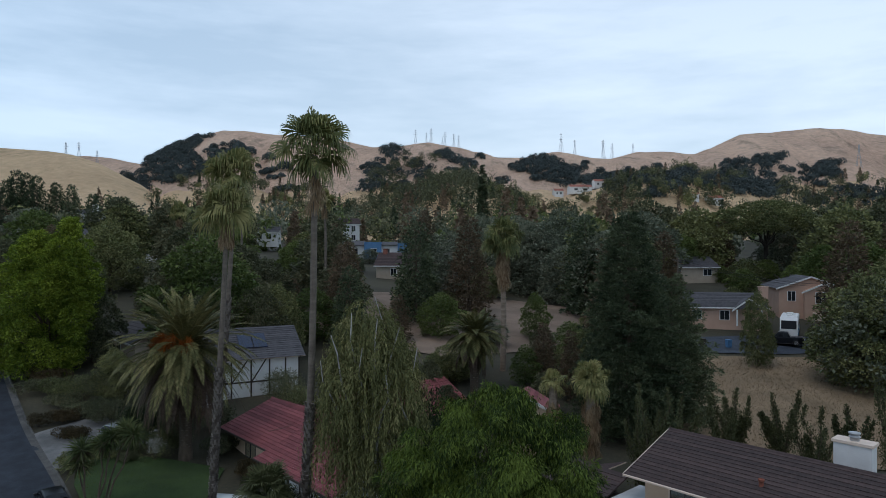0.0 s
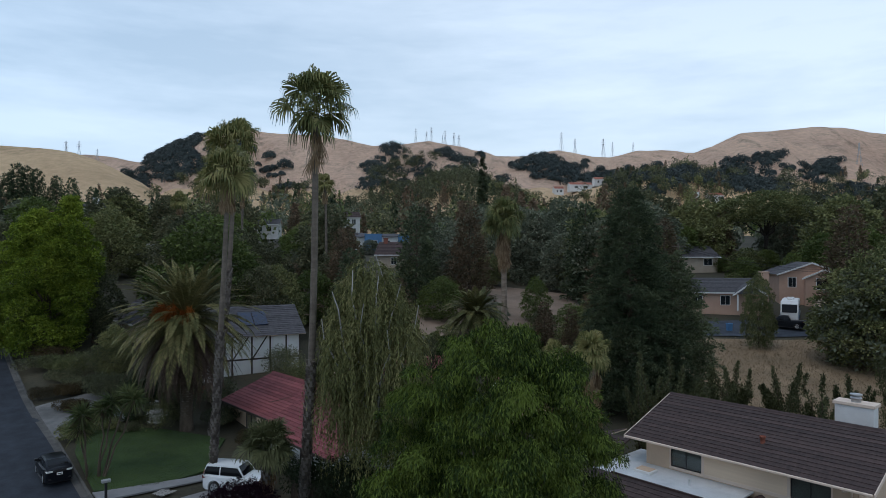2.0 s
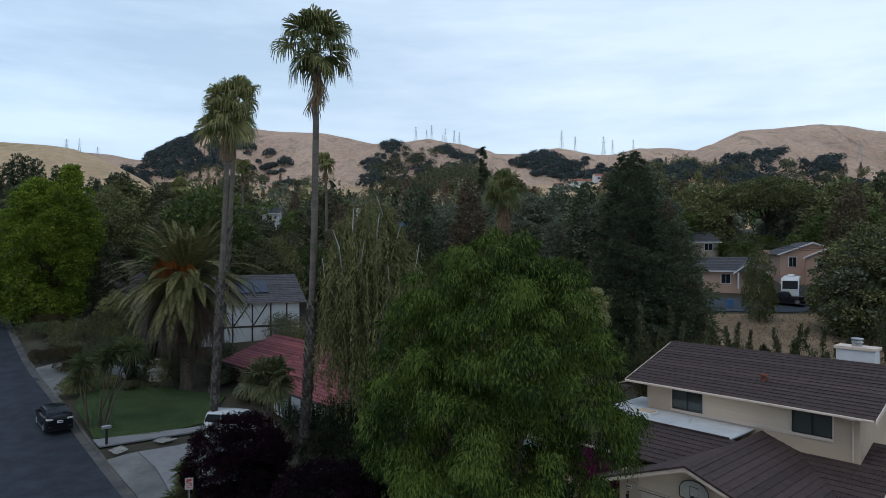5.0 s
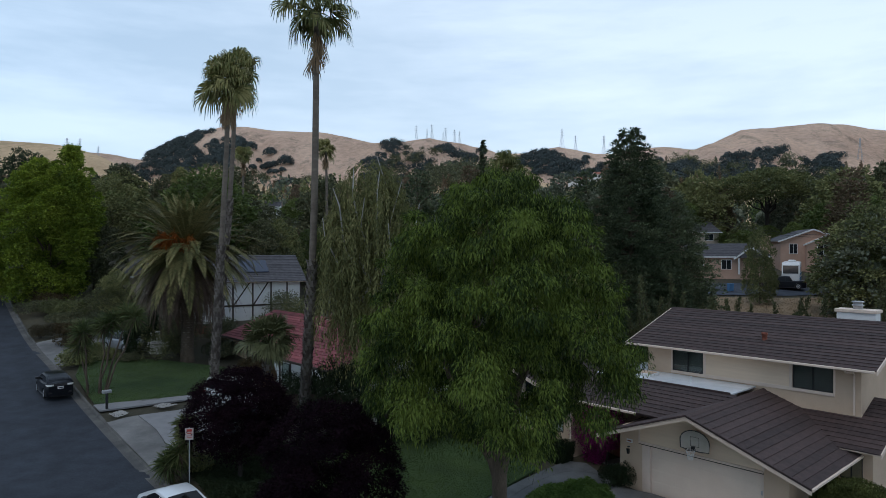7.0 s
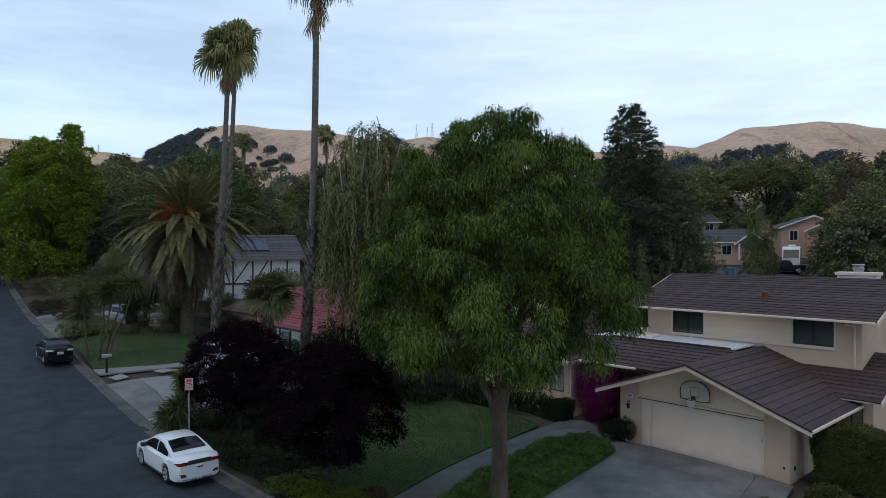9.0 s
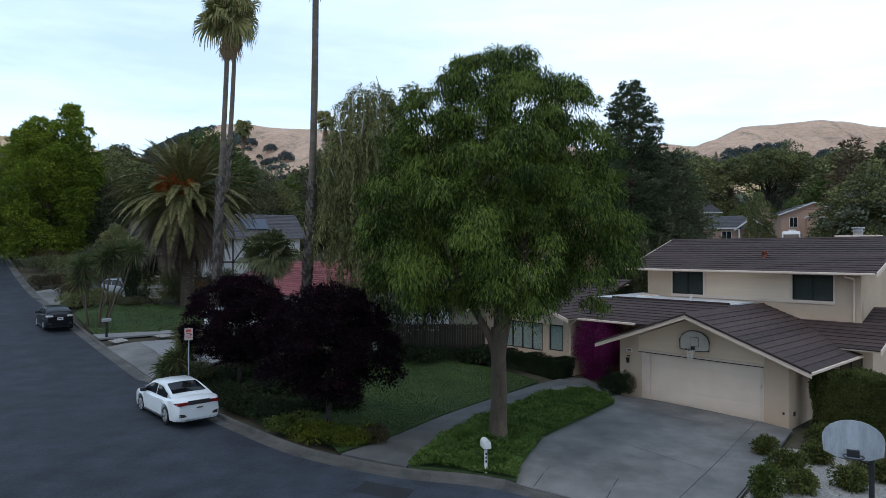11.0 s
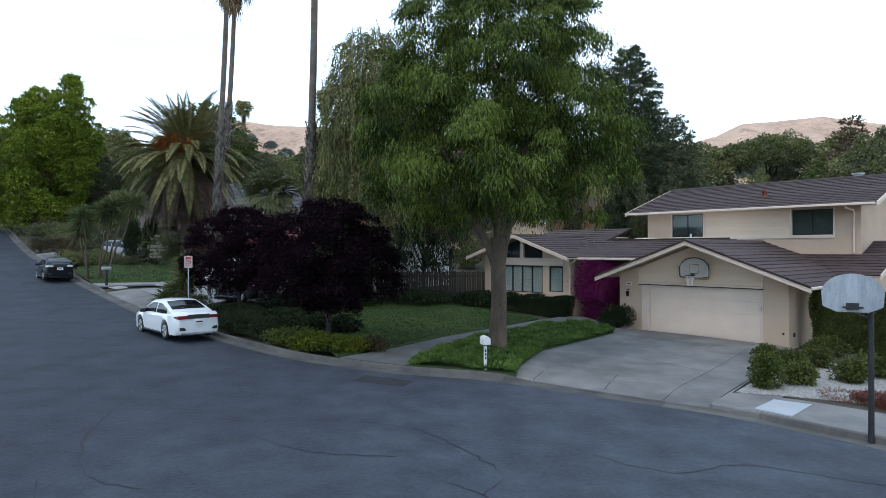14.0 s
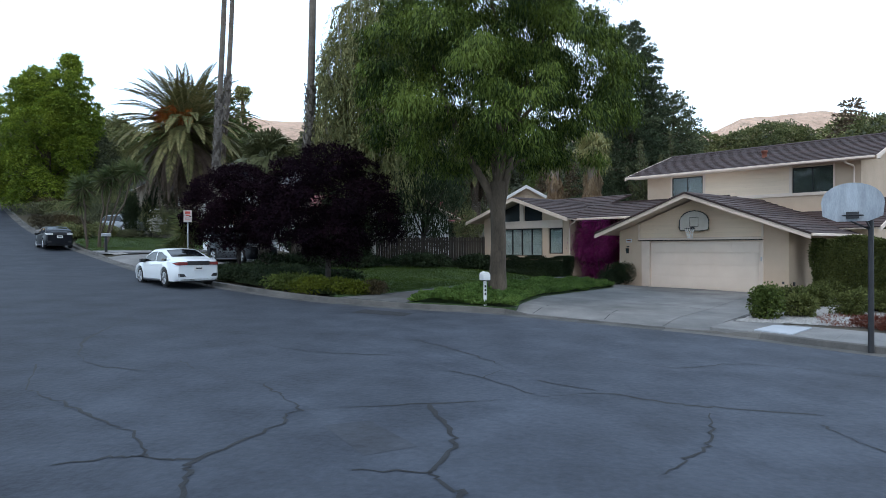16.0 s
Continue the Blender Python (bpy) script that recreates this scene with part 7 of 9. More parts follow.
prototype("euc", *domed_tree(108, (5.0, 8.0, 12.0, 16.0, 19.0, 20.0), (1.6, 3.4, 4.2, 3.6, 2.2, 0.8), 34, (0.9, 1.9), 85, 0.6, 0.3, 0.5, 0.3, 5.0, 12, deep=0.15), M_PALEBARK, L_DARK)
prototype("cedar", *conifer(109, 14, 7.5, 0.8, 18, 7000, 0.6, 0.22, 0.35, 0.45, 0.12, 0.3), M_BARK, L_OLIVE)
prototype("spire", *conifer(110, 26, 2.0, 1.0, 34, 5000, 0.7, 0.3, 0.3, 0.6, 0.1, 0.35), M_BARK, L_CONIFER)
prototype("pine", *domed_tree(111, (9.6, 11.0, 13.0, 14.8, 16.0), (6.5, 9.4, 9.0, 6.4, 2.0), 90, (1.2, 2.2), 170, 0.45, 0.26, 0.0, 0.38, 6.5, 12, deep=0.25), M_PLUMBARK, L_MID)
prototype("dark_fine", *domed_tree(121, (0.8, 3.0, 6.0, 9.0, 11.0, 12.0), (3.0, 4.6, 5.2, 4.4, 2.8, 1.0), 100, (0.8, 1.5), 140, 0.34, 0.22, 0.15, 0.25, 2.2, 8), M_BARK, L_DARK)
prototype("mid_fine", *domed_tree(123, (0.6, 2.5, 5.0, 8.0, 10.0, 11.0), (2.8, 4.5, 5.0, 4.0, 2.4, 0.7), 105, (0.7, 1.4), 140, 0.32, 0.19, 0.25, 0.22, 2.0, 8), M_BARK, L_MID)
prototype("bright_fine", *domed_tree(124, (0.5, 2.0, 4.5, 6.5, 8.0, 9.0), (2.4, 3.7, 4.0, 3.1, 1.8, 0.5), 90, (0.6, 1.1), 120, 0.27, 0.17, 0.25, 0.2, 1.6, 8), M_BARK, L_BRIGHT)
LABELS = {"shaded_conifer": "tall skyline conifer with shade put into its needle colour", "dark": "dense dark green broadleaf tree in the valley", "dark2": "dense dark green oak-like tree in the valley", "mid": "mid-green garden tree in the valley", "bright": "fresh green garden tree in the valley", "olive": "grey-green olive-like tree in the valley", "rust": "rusty brown-green redwood in the valley", "conifer": "dark green conifer among valley trees", "euc": "tall loose eucalyptus with pale trunk", "cedar": "broad grey-green layered cedar", "spire": "very thin dark spire-shaped conifer", "pine": "umbrella pine with a flat dark crown"}
NAMES = {"shaded_conifer": "shaded_conifer_tree", "rust": "redwood_tree", "conifer": "conifer_tree", "euc": "eucalyptus_tree", "cedar": "cedar_tree", "spire": "conifer_tree", "pine": "umbrella_pine", "olive": "olive_tree"}
BASE_H = {"shaded_conifer": 17, "dark": 12, "dark2": 13, "mid": 11, "bright": 9, "olive": 10, "rust": 17, "conifer": 17, "euc": 20, "cedar": 14, "spire": 26, "pine": 16}


def tree(key, x, y, h, turn=0.0, wide=1.0):
    fine = {"dark": "dark_fine", "dark2": "dark_fine", "mid": "mid_fine", "bright": "bright_fine"}.get(key)
    if fine and y < 112:
        if key == "dark2":
            key = "dark"
        tm, cm, bark, foliage = kinds[fine]
    else:
        tm, cm, bark, foliage = kinds[key]
    s = h / BASE_H[key]
    m = pose(x, y, gz(x, y), 0, 0, turn) @ Matrix.Diagonal((s * wide, s * wide, s, 1))
    t = thing(NAMES.get(key, "tree"), LABELS[key], "tree", m, "valley trees")
    put("trunk", tm, bark, t)
    put("crown", cm, foliage, t)
    return t


SKYLINE_TREES = (
    ("spire", 12.6, 206, 29, 1.0),
    ("pine", 80.5, 162, 17.9, 1.22),
    ("euc", 125, 234, 27, 0.9),
    ("euc", 138, 236, 22, 1.0),
    ("cedar", 19.5, 133, 13.5, 1.1),
    ("cedar", 27, 139, 12, 1.0),
    ("rust", 33, 128, 13, 0.8),
    ("mid", 62, 160, 16, 1.1),
    ("dark", 52, 165, 18, 1.1),
    ("dark2", 94, 138, 18, 1.0),
    ("dark", 104, 150, 19, 1.1),
    ("olive", -95, 150, 12, 1.2),
    ("olive", -88, 145, 11, 1.1),
    ("dark", -76, 152, 14, 1.1),
    ("mid", -78, 128, 11, 1.1))
WEST_TREES = (
    ("dark", -27, 98, 8.8, 1.2),
    ("dark2", -33, 104, 10, 1.1),
    ("dark", -20, 112, 13, 1.0),
    ("dark", -25.5, 86, 9, 0.9),
    ("mid", -49, 84, 13, 0.9),
    ("dark", -41, 76, 9, 0.9),
    ("dark", -31, 77, 9.5, 0.9),
    ("dark", -27, 73, 9.0, 0.85),
    ("dark2", -34, 90, 12, 1.0),
    ("dark", -22, 78, 9.0, 0.9),
    ("mid", -33.5, 66, 5.0, 0.9),
    ("mid", -20.5, 80, 9, 0.8),
    ("bright", -27.5, 120, 9, 0.8),
    ("dark2", -47, 122, 11, 1.2),
    ("mid", -53, 112, 3.5, 1.0),
    ("dark", -44, 96, 4, 1.0),
    ("dark", -56, 93, 8, 1.0),
    ("dark2", -66, 97, 10, 1.0),
    ("dark", -73, 93, 9, 1.0),
    ("mid", -61, 101, 9, 1.0))
MIDDLE_TREES = (
    ("rust", 4.2, 105, 16.5, 1.0),
    ("conifer", -4.2, 101, 15.5, 1.0),
    ("rust", -14.5, 92, 12.5, 0.9),
    ("conifer", -12.0, 84, 11, 1.0),
    ("bright", 13.5, 95, 6.5, 0.8),
    ("dark", 10.5, 66.5, 4.2, 0.9),
    ("rust", 14.0, 71, 7.5, 0.9),
    ("mid", 5.2, 63, 3.4, 1.0),
    ("dark", 0.5, 64.5, 3.2, 1.0),
    ("dark", -3.5, 63, 3.0, 1.0),
    ("bright", 9.5, 75, 4.5, 0.9),
    ("dark", 3.5, 79, 4.0, 1.0),
    ("mid", -1.0, 74, 3.5, 1.0),
    ("dark", 12.5, 82, 5.0, 0.8),
    ("rust", 11.8, 76, 7.0, 1.0),
    ("dark", 15, 66, 5.0, 0.8),
    ("bright", 8.5, 62, 3.6, 0.9),
    ("dark", -1.5, 68, 4.5, 0.9),
    ("mid", -6, 76, 5.5, 0.9),
    ("mid", 2, 58, 3.2, 0.9))
EAST_TREES = (
    ("bright", 26.5, 78, 8.5, 0.7),
    ("mid", 49.5, 76.5, 13.0, 0.98),
    ("mid", 56, 79, 11.5, 0.95),
    ("mid", 41.0, 84.5, 9.6, 0.5),
    ("conifer", 24.5, 112, 17, 1.0),
    ("mid", 86, 118, 12, 1.0),
    ("mid", 76, 120, 10, 1.0),
    ("mid", 17.5, 78, 6.0, 0.9),
    ("bright", 65, 121, 7.5, 0.8),
    ("mid", 33, 104, 4.0, 1.0),
    ("mid", 50, 112, 5.0, 1.0))
for key, x, y, h, wide in SKYLINE_TREES + WEST_TREES + MIDDLE_TREES + EAST_TREES:
    tree(key, x, y, h, (x * 37 + y * 11) % 360, wide)
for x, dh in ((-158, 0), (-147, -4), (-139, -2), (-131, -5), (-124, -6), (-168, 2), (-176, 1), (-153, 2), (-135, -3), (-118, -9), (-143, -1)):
    tree("shaded_conifer", x, 216 + (x % 5), 27 + dh, x * 7 % 360, 0.75)

# open views that stay free of tall trees: slope u = x / y from, to; distance from, to; height left free above the ground
OPEN = ((0.17, 0.25, 76, 112, 6.5), (-0.31, -0.2, 78, 112, 8.0), (-0.31, -0.2, 112, 150, 9.5), (-0.72, -0.55, 56, 92, 1.0), (-0.135, 0.085, 56, 126, 6.5), (0.085, 0.17, 56, 126, 0.0), (0.33, 0.62, 40, 100, 0.0), (0.33, 0.62, 100, 112, 2.0), (0.41, 0.58, 112, 160, 6.0), (-0.155, -0.04, 118, 139, 2.5), (-0.155, -0.04, 141, 228, 4.0), (-0.5, -0.43, 95, 137, 2.0), (-0.57, -0.52, 140, 229, 3.0), (0.36, 0.44, 112, 147, 2.0), (-0.3, -0.2, 50, 76, 1.0), (-0.3, -0.26, 120, 199, 3.0), (0.43, 0.58, 163, 235, 9.0), (-0.49, -0.42, 56, 132, 4.5))
rng = np.random.default_rng(7)
order = ("dark", "dark2", "mid", "rust", "conifer", "bright", "olive", "conifer", "mid", "dark2", "rust", "olive")
east_order = ("mid", "bright", "mid", "rust", "conifer", "bright", "olive", "olive", "mid", "dark", "rust", "olive")
y = 78.0
far_trees = []
while y < 430:
    gap = 8.0 + y * 0.03
    for x in np.arange(-0.8 * y, 0.8 * y, gap):
        xx, yy = x + rng.uniform(-0.4, 0.4) * gap, y + rng.uniform(-0.4, 0.4) * gap
        u = xx / yy
        key = (order if u < 0.05 else east_order)[rng.integers(0, len(order))]
        h = rng.uniform(8, 19) * (1.25 if key in ("rust", "conifer", "euc") else 1)
        crest = 20.05 - (np.interp(yy, (78, 100, 150, 250, 430), (450, 424, 394, 362, 334)) + rng.uniform(-42, 30) - 441) * yy / 1150
        top = crest - gz(xx, yy)
        h = min(h, top)
        for u0, u1, y0, y1, free in OPEN:
            if u0 < u < u1 and y0 < yy < y1:
                h = min(h, free * rng.uniform(0.6, 1.0))
        if h > 2.2 and abs(u) < 0.78 and yy > 185:
            far_trees.append((key, xx, yy, h))
        elif h > 2.2 and abs(u) < 0.78:
            tree(key, xx, yy, h, rng.uniform(0, 360), np.interp(h, (2, 8, 14), (1.7, 1.25, 1.1)))
    y += gap * 0.95

# the woods farther off, too many to tell apart
rng = np.random.default_rng(17)
for seed in range(26):
    u, yy = rng.uniform(-0.17, 0.16), rng.uniform(430, 600)
    far_trees.append(("euc", u * yy, yy, rng.uniform(14, 26)))
# the foot of the hills, with meadows left open
for k in range(950):
    yy = 540 + 190 * rng.uniform(0, 1) ** 1.1
    u = rng.uniform(-0.72, 0.72)
    meadow = math.sin(u * 19 + 1.1) + 0.6 * math.sin(yy / 31 + u * 9) - 0.006 * (yy - 540)
    if meadow > -1.05 and not (-0.72 < u < -0.45 and yy > 445):
        far_trees.append((("dark", "conifer", "euc", "dark2", "mid", "rust")[rng.integers(0, 6)], u * yy, yy, rng.uniform(9, 16)))
for k in range(34):
    yy, u = rng.uniform(700, 830), rng.uniform(-0.115, -0.005)
    far_trees.append(("euc", u * yy, yy, rng.uniform(10, 17)))
# the wooded foot of the middle slope
for k in range(240):
    yy, u = rng.uniform(430, 660), rng.uniform(-0.2, 0.13)
    far_trees.append((("dark", "conifer", "euc", "dark2", "euc", "rust")[rng.integers(0, 6)], u * yy, yy, rng.uniform(11, 19)))
groups = {}
for key, x, y, h in far_trees:
    q = 260 if y < 420 else 200
    kk = "conifer" if key in ("conifer", "rust") else key
    d = unit(rng.normal(size=(q, 3)))
    if kk == "conifer":
        s_ = rng.uniform(0, 1, q)
        a_ = rng.uniform(0, 2 * np.pi, q)
        r_ = 0.2 * h * (1 - s_) ** 0.8 * rng.uniform(0.6, 1.1, q)
        P = np.stack([x + r_ * np.cos(a_), y + r_ * np.sin(a_), gz(x, y) + h * (0.08 + 0.92 * s_)], 1)
    else:
        C = rng.normal(size=(9, 3)) * np.array([0.2, 0.2, 0.17]) * h + np.array([0, 0, h * (0.62 if kk == "euc" else 0.52)])
        R_ = h * rng.uniform(0.13, 0.24, 9)
        w_ = rng.integers(0, 9, q)
        P = np.array([x, y, gz(x, y)]) + C[w_] + d * R_[w_][:, None]
    N_ = unit(np.cross(d, rng.normal(size=(q, 3))))
    groups.setdefault("rust" if key == "rust" else kk, []).append((P, N_, d))
for key, items in groups.items():
    V, F = blades(np.concatenate([p for p, _, _ in items]), np.concatenate([d for _, d, _ in items]), rng, 1.3, 0.95, 0.1, np.concatenate([f for _, _, f in items]))
    ob = put("valley_woods", fast_mesh("valley_woods", V, F), kinds[key][3])
    tagged(ob, LABELS[key].split(" in the")[0] + " woods on the far slope", "woods", "", "stuff")

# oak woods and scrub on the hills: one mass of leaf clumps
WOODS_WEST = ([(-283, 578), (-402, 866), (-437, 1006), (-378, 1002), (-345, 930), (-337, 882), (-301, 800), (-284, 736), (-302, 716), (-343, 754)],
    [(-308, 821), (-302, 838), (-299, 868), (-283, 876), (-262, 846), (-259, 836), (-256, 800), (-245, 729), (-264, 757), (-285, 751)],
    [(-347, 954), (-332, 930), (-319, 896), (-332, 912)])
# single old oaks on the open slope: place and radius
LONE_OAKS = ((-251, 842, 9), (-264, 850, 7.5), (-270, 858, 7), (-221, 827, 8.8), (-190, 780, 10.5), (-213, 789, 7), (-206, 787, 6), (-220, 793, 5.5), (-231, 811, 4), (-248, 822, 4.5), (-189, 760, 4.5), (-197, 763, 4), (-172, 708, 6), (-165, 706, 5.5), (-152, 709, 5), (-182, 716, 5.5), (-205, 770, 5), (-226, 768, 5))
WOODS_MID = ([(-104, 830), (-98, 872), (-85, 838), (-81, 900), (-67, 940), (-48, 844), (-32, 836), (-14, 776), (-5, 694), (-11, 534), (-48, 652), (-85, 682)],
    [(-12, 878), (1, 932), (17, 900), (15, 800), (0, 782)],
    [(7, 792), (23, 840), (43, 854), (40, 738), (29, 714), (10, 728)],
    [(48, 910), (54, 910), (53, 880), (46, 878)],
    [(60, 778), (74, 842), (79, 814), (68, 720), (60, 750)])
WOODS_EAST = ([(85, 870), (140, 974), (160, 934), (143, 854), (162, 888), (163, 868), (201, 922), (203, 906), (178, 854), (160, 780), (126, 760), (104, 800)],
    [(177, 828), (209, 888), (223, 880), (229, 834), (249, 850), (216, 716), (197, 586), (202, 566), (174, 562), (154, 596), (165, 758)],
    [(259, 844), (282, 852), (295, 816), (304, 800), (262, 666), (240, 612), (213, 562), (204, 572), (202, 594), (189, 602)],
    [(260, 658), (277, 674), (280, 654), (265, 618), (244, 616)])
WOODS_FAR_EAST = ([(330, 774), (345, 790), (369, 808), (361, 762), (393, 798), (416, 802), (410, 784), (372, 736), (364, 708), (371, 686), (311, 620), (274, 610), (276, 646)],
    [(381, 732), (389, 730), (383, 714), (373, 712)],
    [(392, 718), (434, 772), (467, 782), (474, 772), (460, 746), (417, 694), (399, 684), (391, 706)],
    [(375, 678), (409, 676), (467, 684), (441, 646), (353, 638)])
rng = np.random.default_rng(5)
Ps, Ns, Fs_ = [], [], []


def oak_dome(x, y_, R_, q):
    """Leaf clumps over one round oak crown."""
    d = unit(rng.normal(size=(q, 3)))
    d[:, 2] = np.abs(d[:, 2]) * 1.0 - 0.25
    lump = 1 + 0.2 * np.sin(d[:, 0] * 5 + x) * np.sin(d[:, 1] * 5 + y_)
    Ps.append(np.array([x, y_, gz(x, y_) + R_ * 0.35]) + d * (R_ * lump * rng.uniform(0.75, 1.05, q))[:, None])
    Ns.append(unit(np.cross(d, rng.normal(size=(q, 3)))))
    Fs_.append(d)


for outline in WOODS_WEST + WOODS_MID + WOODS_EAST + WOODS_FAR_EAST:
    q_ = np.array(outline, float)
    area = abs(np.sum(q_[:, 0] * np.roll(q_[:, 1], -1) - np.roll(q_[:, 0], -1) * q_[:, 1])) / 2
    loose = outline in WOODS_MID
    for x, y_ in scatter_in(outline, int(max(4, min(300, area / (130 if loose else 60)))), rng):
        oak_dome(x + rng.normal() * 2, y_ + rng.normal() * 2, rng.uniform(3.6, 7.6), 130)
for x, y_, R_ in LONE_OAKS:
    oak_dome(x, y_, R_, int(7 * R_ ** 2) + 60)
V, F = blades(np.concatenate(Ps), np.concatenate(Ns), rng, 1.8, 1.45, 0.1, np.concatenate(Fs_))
woods = put("hill_woods", fast_mesh("hill_woods", V, F), L_OAK_HAZED, None)
tagged(woods, "dark oak woods in patches on the golden hills", "woods", "", "stuff")


# ---- pylons on the ridge ----
def pylon(x, y, h):
    z = gz(x, y) - 1
    t = thing("power_pylon", "grey lattice power pylon on the ridge", "pylon", pose(x, y, z, 0, 0, x % 50), "ridge pylons")
    k = h / 36
    arr = []
    for sx in (-1, 1):
        for sy in (-1, 1):
            arr.append(tube([(sx * 3.6 * k, sy * 3.6 * k, 0), (sx * 1.1 * k, sy * 1.1 * k, 22 * k), (sx * 0.5 * k, sy * 0.5 * k, 36 * k)], [0.2 * k] * 3, 4))
    part_ = []
    for a_, b_ in ((0, 6), (6, 12), (12, 17), (17, 22), (22, 27)):
        w0, w1 = np.interp(a_, (0, 22, 36), (3.6, 1.1, 0.5)), np.interp(b_, (0, 22, 36), (3.6, 1.1, 0.5))
        for s in (-1, 1):
            part_.append(tube([(-w0 * k, s * w0 * k, a_ * k), (w1 * k, s * w1 * k, b_ * k)], [0.11 * k] * 2, 4))
            part_.append(tube([(w0 * k, s * w0 * k, a_ * k), (-w1 * k, s * w1 * k, b_ * k)], [0.11 * k] * 2, 4))
    put("legs", fast_mesh("legs", *join(arr)), M_STEEL, t)
    put("bracing", fast_mesh("bracing", *join(part_)), M_STEEL, t)
    for hz, w_ in ((24, 5.5), (28.5, 4.6), (33, 3.8)):
        put("cross_arm", fast_mesh("arm", *tube([(-w_ * k, 0, hz * k), (0, 0, (hz + 1.2) * k), (w_ * k, 0, hz * k)], [0.14 * k, 0.25 * k, 0.14 * k], 4)), M_STEEL, t)


for x, y, h in ((254, 1030, 31), (182, 1000, 30), (205, 1010, 24), (271, 1040, 26), (310, 1060, 20), (-44, 1040, 24), (-19, 1040, 24), (3, 1010, 22), (17, 1020, 22), (25, 1030, 22), (-27, 1050, 18), (-1, 1050, 16), (-540, 930, 30), (-527, 940, 26), (-490, 920, 22), (490, 765, 28)):
    pylon(x, y, h)

# ---- cars ----
def loft(sections, close=True):
    """Arrays of a skin over sections (each a list of places of equal count), mirrored in y."""
    S = np.array(sections, float)
    n, k, _ = S.shape
    Mi = S[:, ::-1, :].copy()
    Mi[:, :, 1] *= -1
    A = np.concatenate([S, Mi], 1)
    k2 = 2 * k
    i, j = np.meshgrid(np.arange(n - 1), np.arange(k2), indexing="ij")
    a = i * k2 + j
    b = i * k2 + (j + 1) % k2
    F = np.stack([a, b, b + k2, a + k2], -1).reshape(-1, 4)
    caps = []
    for r in ((0, n - 1) if close else ()):
        for q in range(k - 1):
            caps.append([r * k2 + q, r * k2 + q + 1, r * k2 + k2 - 2 - q, r * k2 + k2 - 1 - q])
    if caps:
        F = np.concatenate([F, np.array(caps)])
    return A.reshape(-1, 3), F


def skin(name, sections, material, parent, label="", bevel=False):
    me = fast_mesh(name, *loft(sections))
    bm = bmesh.new()
    bm.from_mesh(me)
    bmesh.ops.remove_doubles(bm, verts=bm.verts[:], dist=0.0005)
    bmesh.ops.recalc_face_normals(bm, faces=bm.faces[:])
    bm.to_mesh(me)
    bm.free()
    ob = put(name, me, material, parent, label, True)
    me.set_sharp_from_angle(angle=radians(38))
    return ob


def wheel(parent, x, y, r, side):
    t = np.linspace(0, 2 * np.pi, 25)
    ring = [(x + r * 0.86 * math.cos(a), y, r + r * 0.86 * math.sin(a)) for a in t]
    w = 0.1
    prof = [(r * 0.68, -w), (r * 0.97, -w), (r, -w * 0.6), (r, w * 0.6), (r * 0.97, w), (r * 0.68, w)]
    V = np.array([[x + p * math.cos(a), y + q, r + p * math.sin(a)] for a in t[:-1] for p, q in prof])
    i, j = np.meshgrid(np.arange(24), np.arange(5), indexing="ij")
    a = i * 6 + j
    b = ((i + 1) % 24) * 6 + j
    tyre = put("tyre", fast_mesh("tyre", V, np.stack([a, a + 1, b + 1, b], -1).reshape(-1, 4)), M_RUBBER, parent, smooth=True)
    arr = []
    yo = y + side * 0.085
    for k in range(5):
        c = k * 2 * math.pi / 5
        for e in (-0.16, 0.16):
            arr.append(tube([(x + 0.04 * math.cos(c), yo, r + 0.04 * math.sin(c)), (x + r * 0.68 * math.cos(c + e), yo, r + r * 0.68 * math.sin(c + e))], [0.035, 0.028], 5))
    arr.append(tube([(x + r * 0.66 * math.cos(q), yo, r + r * 0.66 * math.sin(q)) for q in t], [0.025] * 25, 5))
    put("rim", fast_mesh("rim", *join(arr)), M_CHROME, tyre)
    disc = bmesh.new()
    bmesh.ops.create_circle(disc, cap_ends=True, segments=20, radius=r * 0.68, matrix=Matrix.Translation((x, y + side * 0.03, r)) @ Matrix.Rotation(radians(90), 4, "X"))
    part("brake_disc", disc, M_BLACK, tyre)
    return tyre


